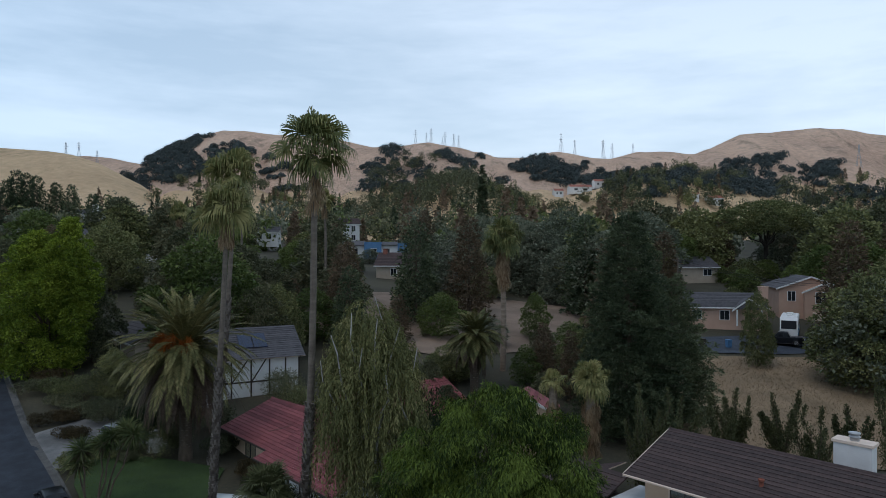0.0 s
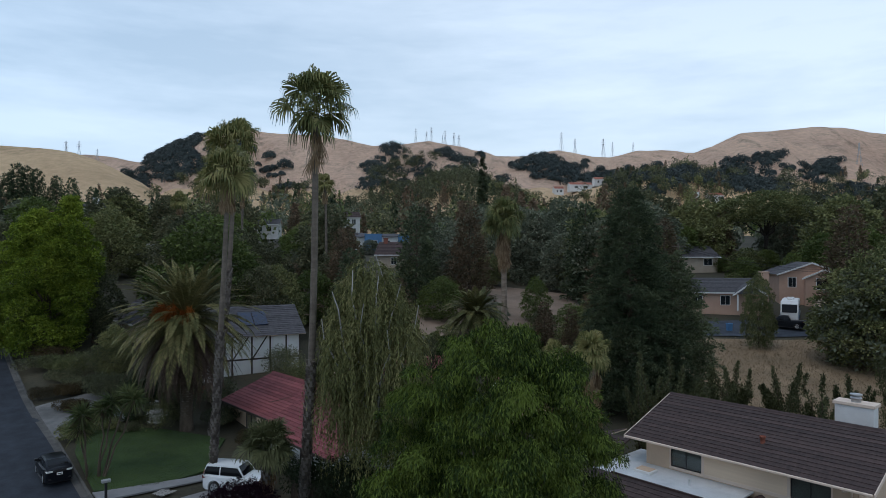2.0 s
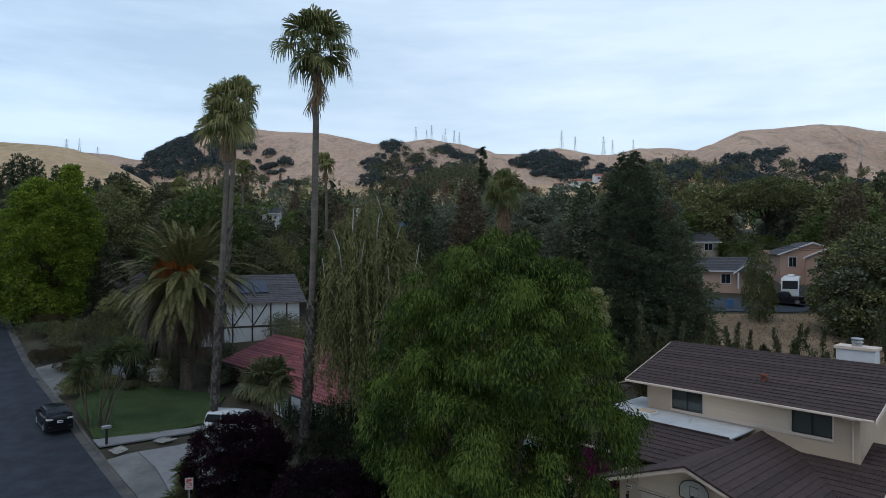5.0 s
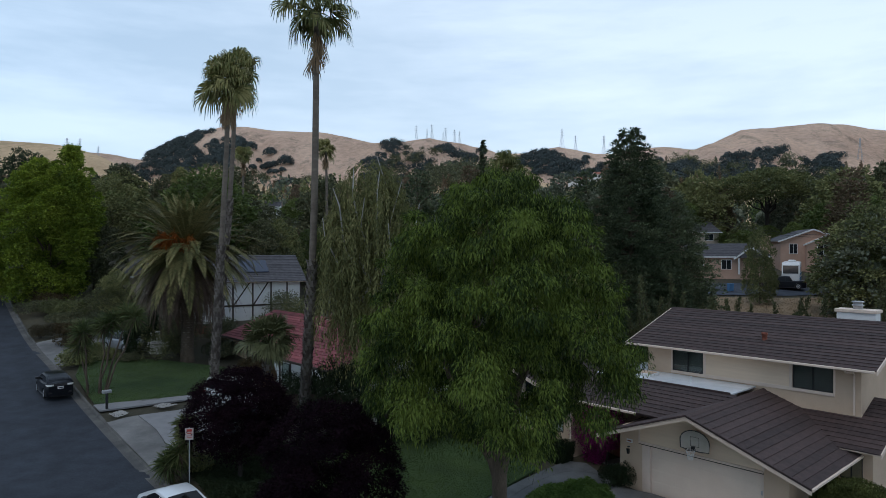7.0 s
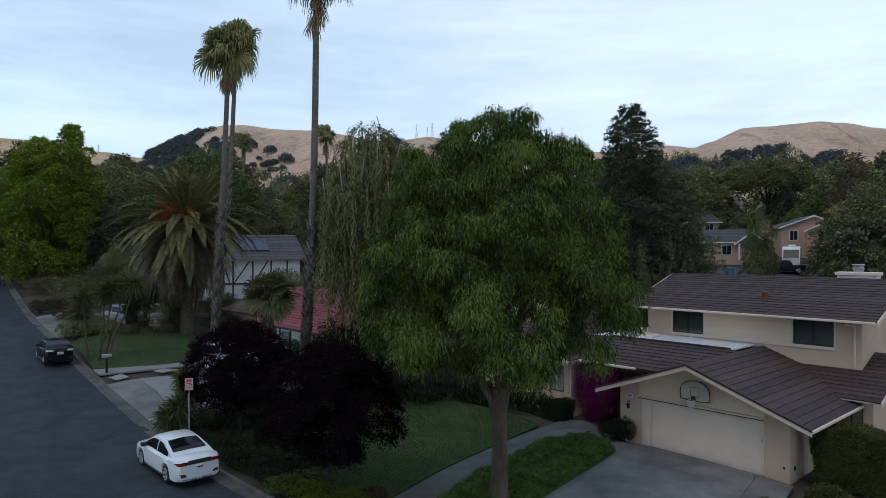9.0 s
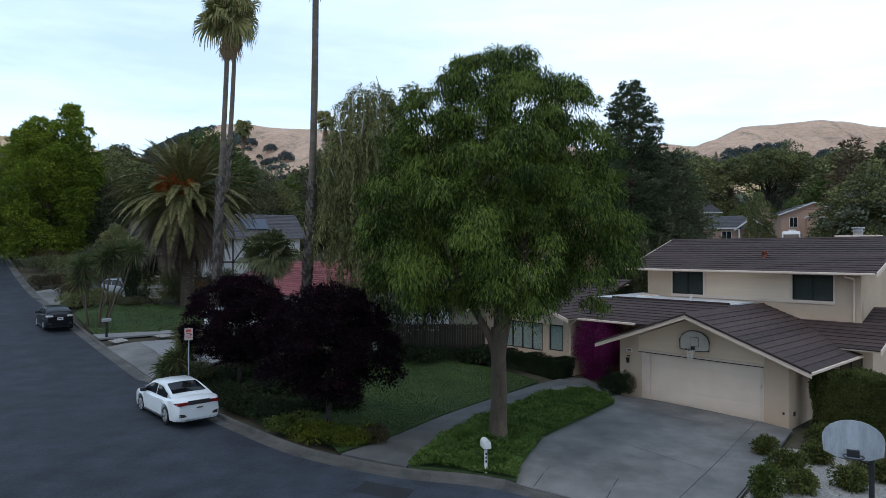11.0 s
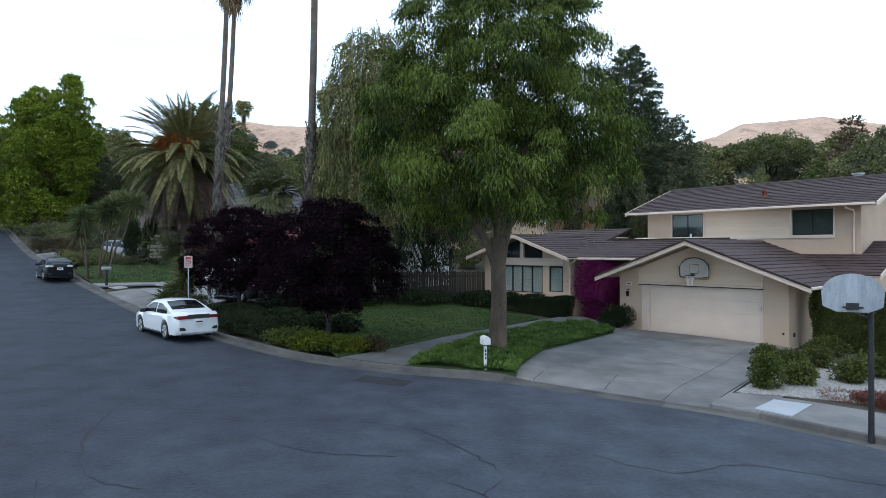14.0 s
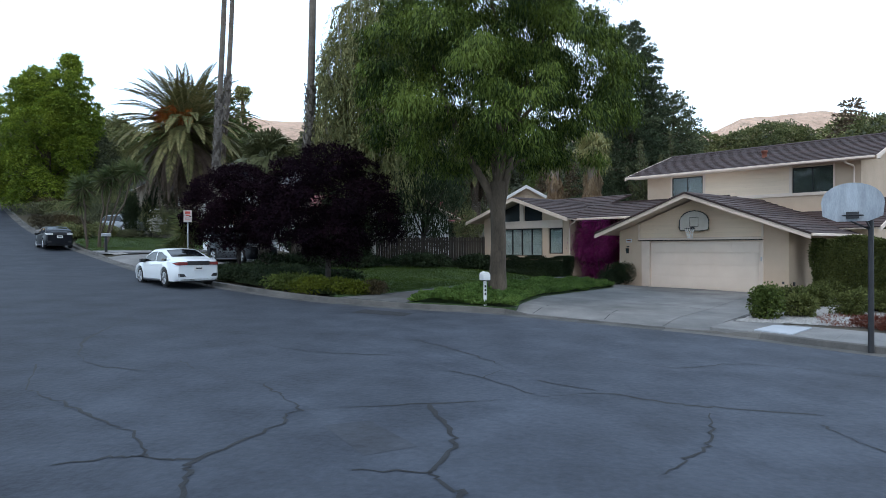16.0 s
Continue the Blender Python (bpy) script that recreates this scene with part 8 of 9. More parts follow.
def car(name, label, m, paint, L, W, H, wheelbase, belt, hood, roof_line, r=0.33, group="", tail=None):
    """A car that points to +x, its middle at the origin on the ground. belt: belt-line heights at rear, middle, front; roof_line: the places along x of rear glass foot, roof rear, roof front, windscreen foot."""
    t = thing(name, label, "car", m, group)
    h = L / 2
    hw = W / 2
    zb = 0.2
    bz = lambda x: float(np.interp(x, (-h, -h + 0.25, -h * 0.3, roof_line[3], h - 0.35, h), (belt[0] - 0.1, belt[0], belt[1], belt[2], hood, hood - 0.22)))
    key = [-h, -h + 0.06, -h + 0.25, -h + 0.7, 0.0, h - 0.8, h - 0.35, h - 0.1, h]
    wide = [0.80, 0.86, 0.93, 0.98, 1.0, 0.99, 0.93, 0.82, 0.7]
    ra = r + 0.065
    xs = sorted(set(key + [c + ra * q for c in (-wheelbase / 2, wheelbase / 2) for q in (-1.02, -0.97, -0.86, -0.66, -0.36, 0, 0.36, 0.66, 0.86, 0.97, 1.02)]))
    sec = []
    for x in xs:
        w = hw * float(np.interp(x, key, wide))
        top = bz(x)
        arch = min(abs(x - wheelbase / 2), abs(x + wheelbase / 2))
        inside = arch < ra
        low = r + math.sqrt(ra * ra - arch * arch) if inside else zb
        low = max(low, zb + (0.12 if abs(x) > h - 0.15 else 0.0))
        sec.append([(x, 0.0, zb + 0.06), (x, w * 0.72, zb + 0.04), (x, w * (0.74 if inside else 0.88), low if inside else zb + 0.03), (x, w * 0.97, low + 0.015), (x, w, max(low + 0.05, 0.5)), (x, w * 0.985, max(low + 0.08, 0.66)), (x, w * 0.96, top - 0.07), (x, w * 0.88, top), (x, w * 0.4, top + 0.035), (x, 0.0, top + 0.045)])
    body = skin("body", sec, paint, t)
    r0, r1, r2, r3 = roof_line
    gx = [r0, (r0 + r1) / 2, r1, (r1 + r2) / 2, r2, (r2 + r3) / 2, r3]

    def cabin(x):
        """Half width and height of the cabin at its foot and at its roof edge."""
        k = float(np.interp(x, gx, (0.0, 0.55, 0.95, 1.0, 0.96, 0.52, 0.0)))
        b0 = bz(x) - 0.02
        top = b0 + (H - b0) * k
        wb = hw * 0.86
        return k, wb, b0, wb + (hw * float(np.interp(x, gx, (0.84, 0.76, 0.7, 0.71, 0.7, 0.78, 0.84))) - wb) * k, top

    g = []
    for x in np.unique(np.concatenate([np.linspace(p, q, 4) for p, q in zip(gx, gx[1:])])):
        k, wb, b0, wt, top = cabin(x)
        g.append([(x, 0, b0 - 0.05), (x, wb, b0), (x, (wb + wt) / 2 + 0.02 * k, (b0 + top) / 2), (x, wt, top - 0.05 * k), (x, wt * 0.9, top - 0.012 * k), (x, 0, top + 0.02 * k)])
    skin("cabin", g, paint, t)

    def pane(name, xa, xb, spot):
        """A pane of dark glass laid on the cabin: spot gives its place for x and a share from 0 to 1."""
        A = np.array([[spot(x, f) for f in np.linspace(0, 1, 7)] for x in np.linspace(xa, xb, 9)]).reshape(-1, 3)
        i_, j_ = np.meshgrid(np.arange(8), np.arange(6), indexing="ij")
        a_ = i_ * 7 + j_
        put(name, fast_mesh(name, A, np.stack([a_, a_ + 7, a_ + 8, a_ + 1], -1).reshape(-1, 4)), M_CARGLASS, t, "dark tinted glass", True)

    def across(x, f):
        k, wb, b0, wt, top = cabin(x)
        y = (2 * f - 1) * wt * 0.84
        return x, y, top + 0.02 * k - 0.036 * k * abs(2 * f - 1) + 0.014

    pane("rear_window", r0 + 0.3 * (r1 - r0), r0 + 0.93 * (r1 - r0), across)
    pane("windscreen", r2 + 0.08 * (r3 - r2), r2 + 0.86 * (r3 - r2), across)
    for s in (-1, 1):
        def beside(x, f):
            k, wb, b0, wt, top = cabin(x)
            f = 0.12 + 0.74 * f
            mid_y = (wb + wt) / 2 + 0.02 * k
            y = wb + (mid_y - wb) * 2 * f if f < 0.5 else mid_y + (wt - mid_y) * (2 * f - 1)
            return x, s * (y + 0.012), b0 + (top - 0.05 * k - b0) * f
        xm = (r1 + r2) / 2 - 0.1
        pane("side_window", r0 + 0.42 * (r1 - r0), xm - 0.04, beside)
        pane("side_window", xm + 0.04, r3 - 0.2 * (r3 - r2), beside)
        put("sill", fast_mesh("s", *tube([(-wheelbase / 2 + 0.4, s * hw * 0.96, 0.24), (wheelbase / 2 - 0.4, s * hw * 0.96, 0.24)], [0.05, 0.05], 6)), M_BLACK, t)
        part("mirror", a_box(r3 - 0.42, r3 - 0.22, s * hw * 0.9 - 0.02, s * hw * 0.9 + 0.02 + s * 0.17, bz(r3) - 0.02, bz(r3) + 0.13, 0.02), M_BLACK, t)
        for x in (-0.15, 0.95):
            part("door_handle", a_box(x - 1.0, x - 0.82, s * hw * 0.985 - 0.012, s * hw * 0.985 + 0.012, bz(x) - 0.13, bz(x) - 0.1), paint, t)
        for x in (-wheelbase / 2, wheelbase / 2):
            wheel(t, x, s * (hw - 0.12), r, s)
        lamp_x = -h + 0.05
        part("tail_lamp", a_prism([(-h - 0.01, s * hw * 0.46, belt[0] - 0.22), (-h - 0.0, s * hw * 0.8, belt[0] - 0.23), (-h - 0.0, s * hw * 0.8, belt[0] - 0.1), (-h - 0.01, s * hw * 0.46, belt[0] - 0.11)], (-0.025, 0, 0)), tail or M_LAMPRED, t)
        part("tail_lamp", a_prism([(-h - 0.01, s * hw * 0.79, belt[0] - 0.23), (-h + 0.08, s * hw * 0.855, belt[0] - 0.22), (-h + 0.3, s * hw * 0.93, belt[0] - 0.15), (-h + 0.08, s * hw * 0.855, belt[0] - 0.11), (-h - 0.01, s * hw * 0.79, belt[0] - 0.1)], (-0.01, s * 0.02, 0)), tail or M_LAMPRED, t)
        part("head_lamp", a_box(h - 0.3, h - 0.12, s * hw * 0.62 - 0.12, s * hw * 0.62 + 0.14, hood - 0.2, hood - 0.09, 0.02), M_LAMPCLEAR, t)
        part("bumper_vent", a_prism([(-h - 0.02, s * hw * 0.52, 0.4), (-h + 0.02, s * hw * 0.8, 0.38), (-h + 0.02, s * hw * 0.82, 0.52), (-h - 0.02, s * hw * 0.6, 0.5)], (-0.015, 0, 0)), M_BLACK, t)
    part("garnish", a_box(-h - 0.03, -h + 0.02, -hw * 0.46, hw * 0.46, belt[0] - 0.23, belt[0] - 0.07, 0.008), M_BLACK, t)
    plate_ = part("number_plate", a_box(-h - 0.06, -h - 0.01, -0.17, 0.17, belt[0] - 0.43, belt[0] - 0.27, 0.004), M_WHITE, t)
    part("plate_bar", a_box(-h - 0.064, -h - 0.06, -0.12, 0.12, belt[0] - 0.375, belt[0] - 0.325), M_BLACK, plate_)
    part("lower_bumper", a_box(-h + 0.0, -h + 0.14, -hw * 0.74, hw * 0.74, 0.19, 0.32, 0.02), M_BLACK, t)
    return t


CARS = "cars parked along the street"
car("car", "white hybrid sedan with dark glass parked at the kerb", at(-11.2, 27.0, 0.0, 133), M_CARWHITE, 4.9, 1.88, 1.48, 2.75, (1.06, 0.93, 0.93), 0.84, (-1.9, -0.6, 0.45, 1.35), 0.335, CARS)
car("car", "black hatchback parked at the kerb up the street", at(-26.9, 44.75, 0.0, 130), M_CARBLACK, 4.45, 1.75, 1.5, 2.7, (1.12, 0.98, 0.96), 0.86, (-2.15, -1.0, 0.5, 1.45), 0.315, CARS, M_LAMPCLEAR)
car("car", "silver compact SUV in a driveway behind the cordylines", at(-27.6, 56.0, 0.16, -30), M_CARSILVER, 4.4, 1.84, 1.66, 2.62, (1.12, 1.02, 1.0), 0.98, (-2.1, -1.5, 0.4, 1.2), 0.35)
car("car", "black pickup-sized car in the driveway behind the plums", at(-11.6, 37.2, 0.16, -42), M_CARBLACK, 5.0, 1.95, 1.75, 3.0, (1.15, 1.08, 1.06), 1.05, (-2.2, -1.6, 0.4, 1.2), 0.38)
bronco = car("car", "white old boxy SUV with spare tyre in the driveway", at(-13.6, 43.2, 0.16, -12), M_CARWHITE, 4.5, 1.9, 1.86, 2.65, (1.16, 1.12, 1.12), 1.1, (-2.15, -2.0, 0.25, 0.75), 0.38)
spare = bmesh.new()
bmesh.ops.create_cone(spare, cap_ends=True, segments=24, radius1=0.38, radius2=0.38, depth=0.22, matrix=Matrix.Translation((-2.4, 0.1, 0.98)) @ Matrix.Rotation(radians(90), 4, "Y"))
bmesh.ops.bevel(spare, geom=[e for e in spare.edges if len(e.link_faces) == 2 and e.calc_face_angle(0) > 1], offset=0.04, segments=2, affect="EDGES")
part("spare_wheel_cover", spare, M_TERRA, bronco, "reddish spare wheel cover")
car("car", "silver sedan parked on the far street", at(66.5, 86, 0.2, 20), M_CARSILVER, 4.6, 1.8, 1.5, 2.7, (1.05, 0.95, 0.93), 0.85, (-2.0, -1.0, 0.4, 1.3), 0.33)
car("car", "dark pickup parked in front of the motorhome", at(49.6, 94.5, 0.2, 150), M_CARBLACK, 5.2, 1.95, 1.85, 3.2, (1.2, 1.15, 1.12), 1.1, (-0.9, -0.5, 0.7, 1.3), 0.4)
rv = thing("motorhome", "white and blue motorhome parked by the pink house", "motorhome", at(52.6, 98.5, 0.2, -120))
part("body", a_box(-4.2, 3.2, -1.2, 1.2, 0.6, 3.3, 0.15), M_WHITE, rv)
part("cab", a_prism([(3.2, -1.15, 0.6), (4.3, -1.15, 0.6), (4.3, -1.15, 1.6), (3.7, -1.15, 2.9), (3.2, -1.15, 3.2)], (0, 2.3, 0)), M_WHITE, rv)
part("windscreen", a_prism([(4.31, -1.0, 1.65), (4.31, 1.0, 1.65), (3.76, 1.0, 2.8), (3.76, -1.0, 2.8)], (0.02, 0, 0.01)), M_CARGLASS, rv)
part("lower_body", a_box(-4.22, 3.22, -1.22, 1.22, 0.55, 1.75, 0.12), M_BLUEWALL, rv)
for s in (-1, 1):
    part("stripe", a_box(-4.1, 3.2, s * 1.225 - 0.005, s * 1.225 + 0.005, 1.1, 1.4), M_WHITE, rv)
    for x in (-3, -1, 1.2):
        part("side_window", a_box(x - 0.5, x + 0.5, s * 1.206 - 0.006, s * 1.206 + 0.006, 1.8, 2.5), M_CARGLASS, rv)
    for x in (-2.6, 2.9):
        wheel(rv, x, s * 1.0, 0.45, s)
part("roof_unit", a_box(-1.6, -0.4, -0.5, 0.5, 3.3, 3.6, 0.08), M_WHITE, rv)
part("roof_unit", a_box(0.8, 1.6, -0.35, 0.35, 3.3, 3.5, 0.05), M_WHITE, rv)
for x, y, mat_, lab in ((41.0, 93.2, M_BLUEWALL, "blue plastic wheelie bin at the street edge"), (46.3, 93.4, M_BLACK, "black plastic wheelie bin at the street edge"), (37.5, 93.8, M_TIMBER, "dark green-brown wheelie bin at the street edge")):
    bn = thing("wheelie_bin", lab, "bin", at(x, y, 0.16, 10), "bins on the far street")
    part("bin_body", a_prism([(-0.28, -0.3, 0), (0.28, -0.3, 0), (0.35, -0.3, 1.0), (-0.35, -0.3, 1.0)], (0, 0.62, 0)), mat_, bn)
    part("lid", a_box(-0.38, 0.38, -0.36, 0.38, 1.0, 1.07, 0.02), mat_, bn)

# ---- street furniture ----
box1 = thing("mailbox", "white mailbox on a white wooden post at the kerb", "mailbox", at(1.28, 20.95, 0.15, 12, 0.86))
part("post", a_box(-0.05, 0.05, -0.05, 0.05, -0.1, 0.98, 0.008), M_WHITE, box1)
tin = bmesh.new()
out = [(-0.14, -0.24, 0.98), (0.14, -0.24, 0.98), (0.14, -0.24, 1.16)] + [(0.14 * math.cos(a), -0.24, 1.16 + 0.13 * math.sin(a)) for a in np.linspace(0.3, math.pi - 0.3, 7)] + [(-0.14, -0.24, 1.16)]
tin_ob = part("box", prism(tin, out, (0, 0.5, 0)), M_WHITE, box1)
part("door_flap", a_box(-0.125, 0.125, -0.262, -0.242, 0.99, 1.2, 0.008), M_WHITE, tin_ob)
part("platform", a_box(-0.12, 0.12, -0.2, 0.22, 0.95, 0.978), M_BLACK, box1)
for k in range(3):
    part("post_bar", a_box(-0.03, 0.03, -0.056, -0.05, 0.42 + k * 0.14, 0.51 + k * 0.14), M_BLACK, box1)
box2 = thing("mailbox", "grey mailbox on a dark post beside the lawn", "mailbox", at(-21.55, 41.4, 0.15, 40))
part("post", a_box(-0.07, 0.07, -0.07, 0.07, -0.1, 1.0, 0.01), M_BLACK, box2)
part("box", a_box(-0.27, 0.27, -0.13, 0.13, 1.0, 1.2, 0.03), M_STEEL, box2)
sign = thing("street_sign", "faded pale notice sign with red print on a pole", "sign", at(-11.72, 29.75, 0.15, 12))
put("pole", fast_mesh("pole", *tube([(0, 0, -0.1), (0, 0, 3.0)], [0.03, 0.03], 6)), M_STEEL, sign)
plate_s = part("sign_plate", a_box(-0.18, 0.18, -0.045, -0.03, 2.44, 2.98, 0.004), surface("faded_sign_face", (0.42, 0.35, 0.32), (0.56, 0.48, 0.45), 4, 0.6, 0.0), sign)
M_REDPRINT = surface("red_print", (0.45, 0.05, 0.04), (0.55, 0.07, 0.05), 5, 0.6, 0.0)
for z0, z1, w_ in ((2.82, 2.93, 0.11), (2.72, 2.77, 0.09), (2.62, 2.64, 0.12), (2.54, 2.56, 0.1)):
    part("print_bar", a_box(-w_, w_, -0.05, -0.045, z0, z1), M_REDPRINT, plate_s)
stand = thing("basketball_stand", "street basketball hoop with grey fan-shaped backboard on black pole", "basketball hoop", at(9.66, 14.88, 0.12, -30, 0.88))
put("pole", fast_mesh("pole", *tube([(0, 0, -0.2), (0, 0, 1.6), (0, 0.0, 3.45)], [0.075, 0.07, 0.065], 10)), M_BLACK, stand, smooth=True)
bb = [(-0.66, 0, 0.0), (-0.35, 0, -0.14), (0.35, 0, -0.14), (0.66, 0, 0.0), (0.69, 0, 0.35)] + [(0.69 * math.cos(a), 0, 0.35 + 0.5 * math.sin(a)) for a in np.linspace(0.22, math.pi - 0.22, 11)] + [(-0.69, 0, 0.35)]
M_BOARD = surface("weathered_backboard", (0.3, 0.34, 0.38), (0.46, 0.5, 0.54), 3, 0.7, 0.1, 30, stain=0.35, stretch=(2, 2, 0.5))
part("backboard", a_prism([(x - 0.42, -0.4 + y_, z + 3.4) for x, y_, z in bb], (0, 0.04, 0)), M_BOARD, stand)
for s in (-1, 1):
    put("strut", fast_mesh("st", *tube([(0, 0, 3.05), (-0.42 + s * 0.25, -0.36, 3.38)], [0.025, 0.025], 5)), M_BLACK, stand)
    put("strut", fast_mesh("st", *tube([(0, 0, 3.32), (-0.42 + s * 0.25, -0.36, 3.78)], [0.025, 0.025], 5)), M_BLACK, stand)
put("hoop_ring", fast_mesh("ring", *tube([(-0.42 + 0.23 * math.cos(a), -0.7 + 0.23 * math.sin(a), 3.4) for a in np.linspace(0, 2 * math.pi, 17)], [0.015] * 17, 5)), M_BLACK, stand)
part("ring_bracket", a_box(-0.56, -0.28, -0.5, -0.4, 3.33, 3.5), M_BLACK, stand)
pole = thing("utility_pole", "grey wooden utility pole beyond the field", "pole", at(40.5, 112, 0))
put("shaft", fast_mesh("sh", *tube([(0, 0, -0.5), (0, 0, 10.5)], [0.16, 0.11], 8)), M_PALMSMOOTH, pole)
part("cross_arm", a_box(-1.1, 1.1, -0.06, 0.06, 9.8, 9.95), M_PALMSMOOTH, pole)
wire = []
for k in range(2):
    z0 = gz(40.5, 112) + 10.0 - k * 0.4
    wire.append(tube([(40.5 + q * 36, 112 - q * 8, z0 - 3.2 * q - 2.2 * math.sin(math.pi * q)) for q in np.linspace(0, 1, 12)], [0.025] * 12, 4))
cable = put("overhead_cable", fast_mesh("cable", *join(wire)), M_BLACK, None)
tagged(cable, "thin dark overhead cable between the houses", "cable")

# ---- fences ----
fence = thing("fence", "dark weathered board fence behind the front lawn", "fence", pose(3.6, 41.0, gz(0, 41) - 0.05, 0, 0, -3))
for k in range(84):
    part("fence_board", a_box(-0.16 - k * 0.16, -0.02 - k * 0.16, -0.02 + 0.006 * (k % 3), 0.0 + 0.006 * (k % 3), -0.1, 1.85 - 0.03 * ((k * 7) % 3)), M_FENCE, fence)
for z in (0.4, 1.5):
    part("fence_rail", a_box(-13.4, 0, 0.015, 0.06, z, z + 0.1), M_FENCE, fence)

# ---- hedges, shrubs and flowers ----
def hedge(name, label, m, L, D, H, foliage, n, seed, length=0.07, width=0.04):
    rng = np.random.default_rng(seed)
    t = thing(name, label, "hedge", m)
    k = rng.uniform(size=n)
    P = np.stack([rng.uniform(-L / 2, L / 2, n), rng.uniform(-D / 2, D / 2, n), rng.uniform(0, H, n)], 1)
    f = rng.integers(0, 4, n)
    inset = np.abs(rng.normal(size=n)) * 0.07
    P[:, 2] = np.where(f == 0, H - inset, P[:, 2])
    P[:, 1] = np.where(f == 1, -D / 2 + inset, P[:, 1])
    P[:, 0] = np.where(f == 2, np.sign(P[:, 0]) * (L / 2 - inset), P[:, 0])
    P += 0.09 * np.sin(P[:, ::-1] * 3.1 + seed)
    P[:, 2] = np.maximum(P[:, 2], 0.02)
    D_ = rng.normal(size=(n, 3)) * 0.6 + np.array([0, -0.3, 0.4])
    put("foliage", fast_mesh("foliage", *blades(P, D_, rng, length, width, 0.1)), foliage, t)
    core = bmesh.new()
    box(core, -L / 2 + 0.15, L / 2 - 0.15, -D / 2 + 0.15, D / 2 - 0.15, 0, H - 0.16, 0.05)
    part("hedge_core", core, foliage, t)
    return t


hedge("hedge", "low clipped dark green hedge under the windows", HOUSE @ pose(-8.3, -0.25, 0.1), 7.0, 1.0, 1.25, L_HEDGE, 26000, 61)
hedge("hedge", "tall clipped hedge beside the garage", HOUSE @ pose(9.6, 1.3, -0.2), 5.4, 1.4, 2.45, L_BED, 34000, 62, 0.1, 0.05)
bush("shrub", 63, 0.62, 0.6, 1.15, L_HEDGE, HOUSE @ pose(-1.55, -0.75, 0.0), "round dark green clipped bush by the garage", 5200, 0.07, 0.04)
bush("shrub", 64, 0.5, 0.5, 0.75, L_HEDGE, HOUSE @ pose(-2.3, -0.15, 0.0), "small dark green bush by the entrance", 3000, 0.07, 0.04)
boug = thing("bougainvillea", "magenta bougainvillea climbing beside the entrance", "shrub", HOUSE @ pose(-4.0, 1.5, 0.0))
rng = np.random.default_rng(65)
n = 24000
zz = rng.uniform(0.1, 3.4, n)
left = rng.uniform(size=n) < 0.62
zz = np.where(left, zz, 1.0 + zz * 0.72)
mid = np.where(left, -0.45 + 0.16 * np.sin(zz * 2.6), 0.75 + 0.12 * np.sin(zz * 3.1))
half = np.where(left, np.interp(zz, (0, 0.8, 2.0, 3.0, 3.4), (0.45, 0.6, 0.85, 0.7, 0.3)), np.interp(zz, (1.0, 1.7, 2.8, 3.5), (0.12, 0.45, 0.6, 0.35)))
P = np.stack([mid + np.clip(rng.normal(size=n) * 0.55, -1.15, 1.15) * half, rng.normal(size=n) * 0.28 - 0.3 * np.abs(rng.normal(size=n)) * (zz > 1.2), zz], 1)
Dd = rng.normal(size=(n, 3)) * 0.7 + np.array([0, -0.4, -0.35])
sel = rng.uniform(size=n) < 0.8
put("blossom_mass", fast_mesh("flowers", *blades(P[sel], Dd[sel], rng, 0.07, 0.05, 0.2)), L_BOUGAIN, boug)
put("leaves", fast_mesh("leaves", *blades(P[~sel], Dd[~sel], rng, 0.08, 0.045, 0.1)), L_HEDGE, boug)
put("stems", fast_mesh("stems", *join([tube(bent((x, 0, -0.1), (x * 3, -0.1, 2.8), rng, 6, 0.1, 0), np.linspace(0.05, 0.015, 6), 5) for x in (-0.3, 0.0, 0.3)])), M_PLUMBARK, boug)
BED_SHRUBS = (
    (71, 9.55, 19.55, 0.75, 1.15, L_SHRUB, "round bright green shrub at the drive edge"),
    (72, 10.9, 20.0, 0.8, 0.75, L_BED, "low green shrub in the gravel bed"),
    (73, 11.3, 21.6, 0.9, 0.8, L_BED, "low green shrub in the gravel bed"),
    (74, 12.5, 20.2, 0.9, 0.8, L_BED, "low dark shrub in the gravel bed"),
    (75, 12.9, 22.6, 1.0, 0.75, L_BED, "low dark shrub near the hedge"),
    (76, 13.6, 18.5, 1.1, 0.8, L_BED, "low green shrub beside the basketball stand"),
    (77, 14.4, 24.6, 1.1, 0.7, L_BED, "low shrub near the garage corner"),
    (78, 11.6, 23.6, 0.8, 0.6, L_BED, "low shrub near the drive"),
    (79, 14.0, 20.9, 1.2, 0.8, L_BED, "spreading green shrub in the bed"))
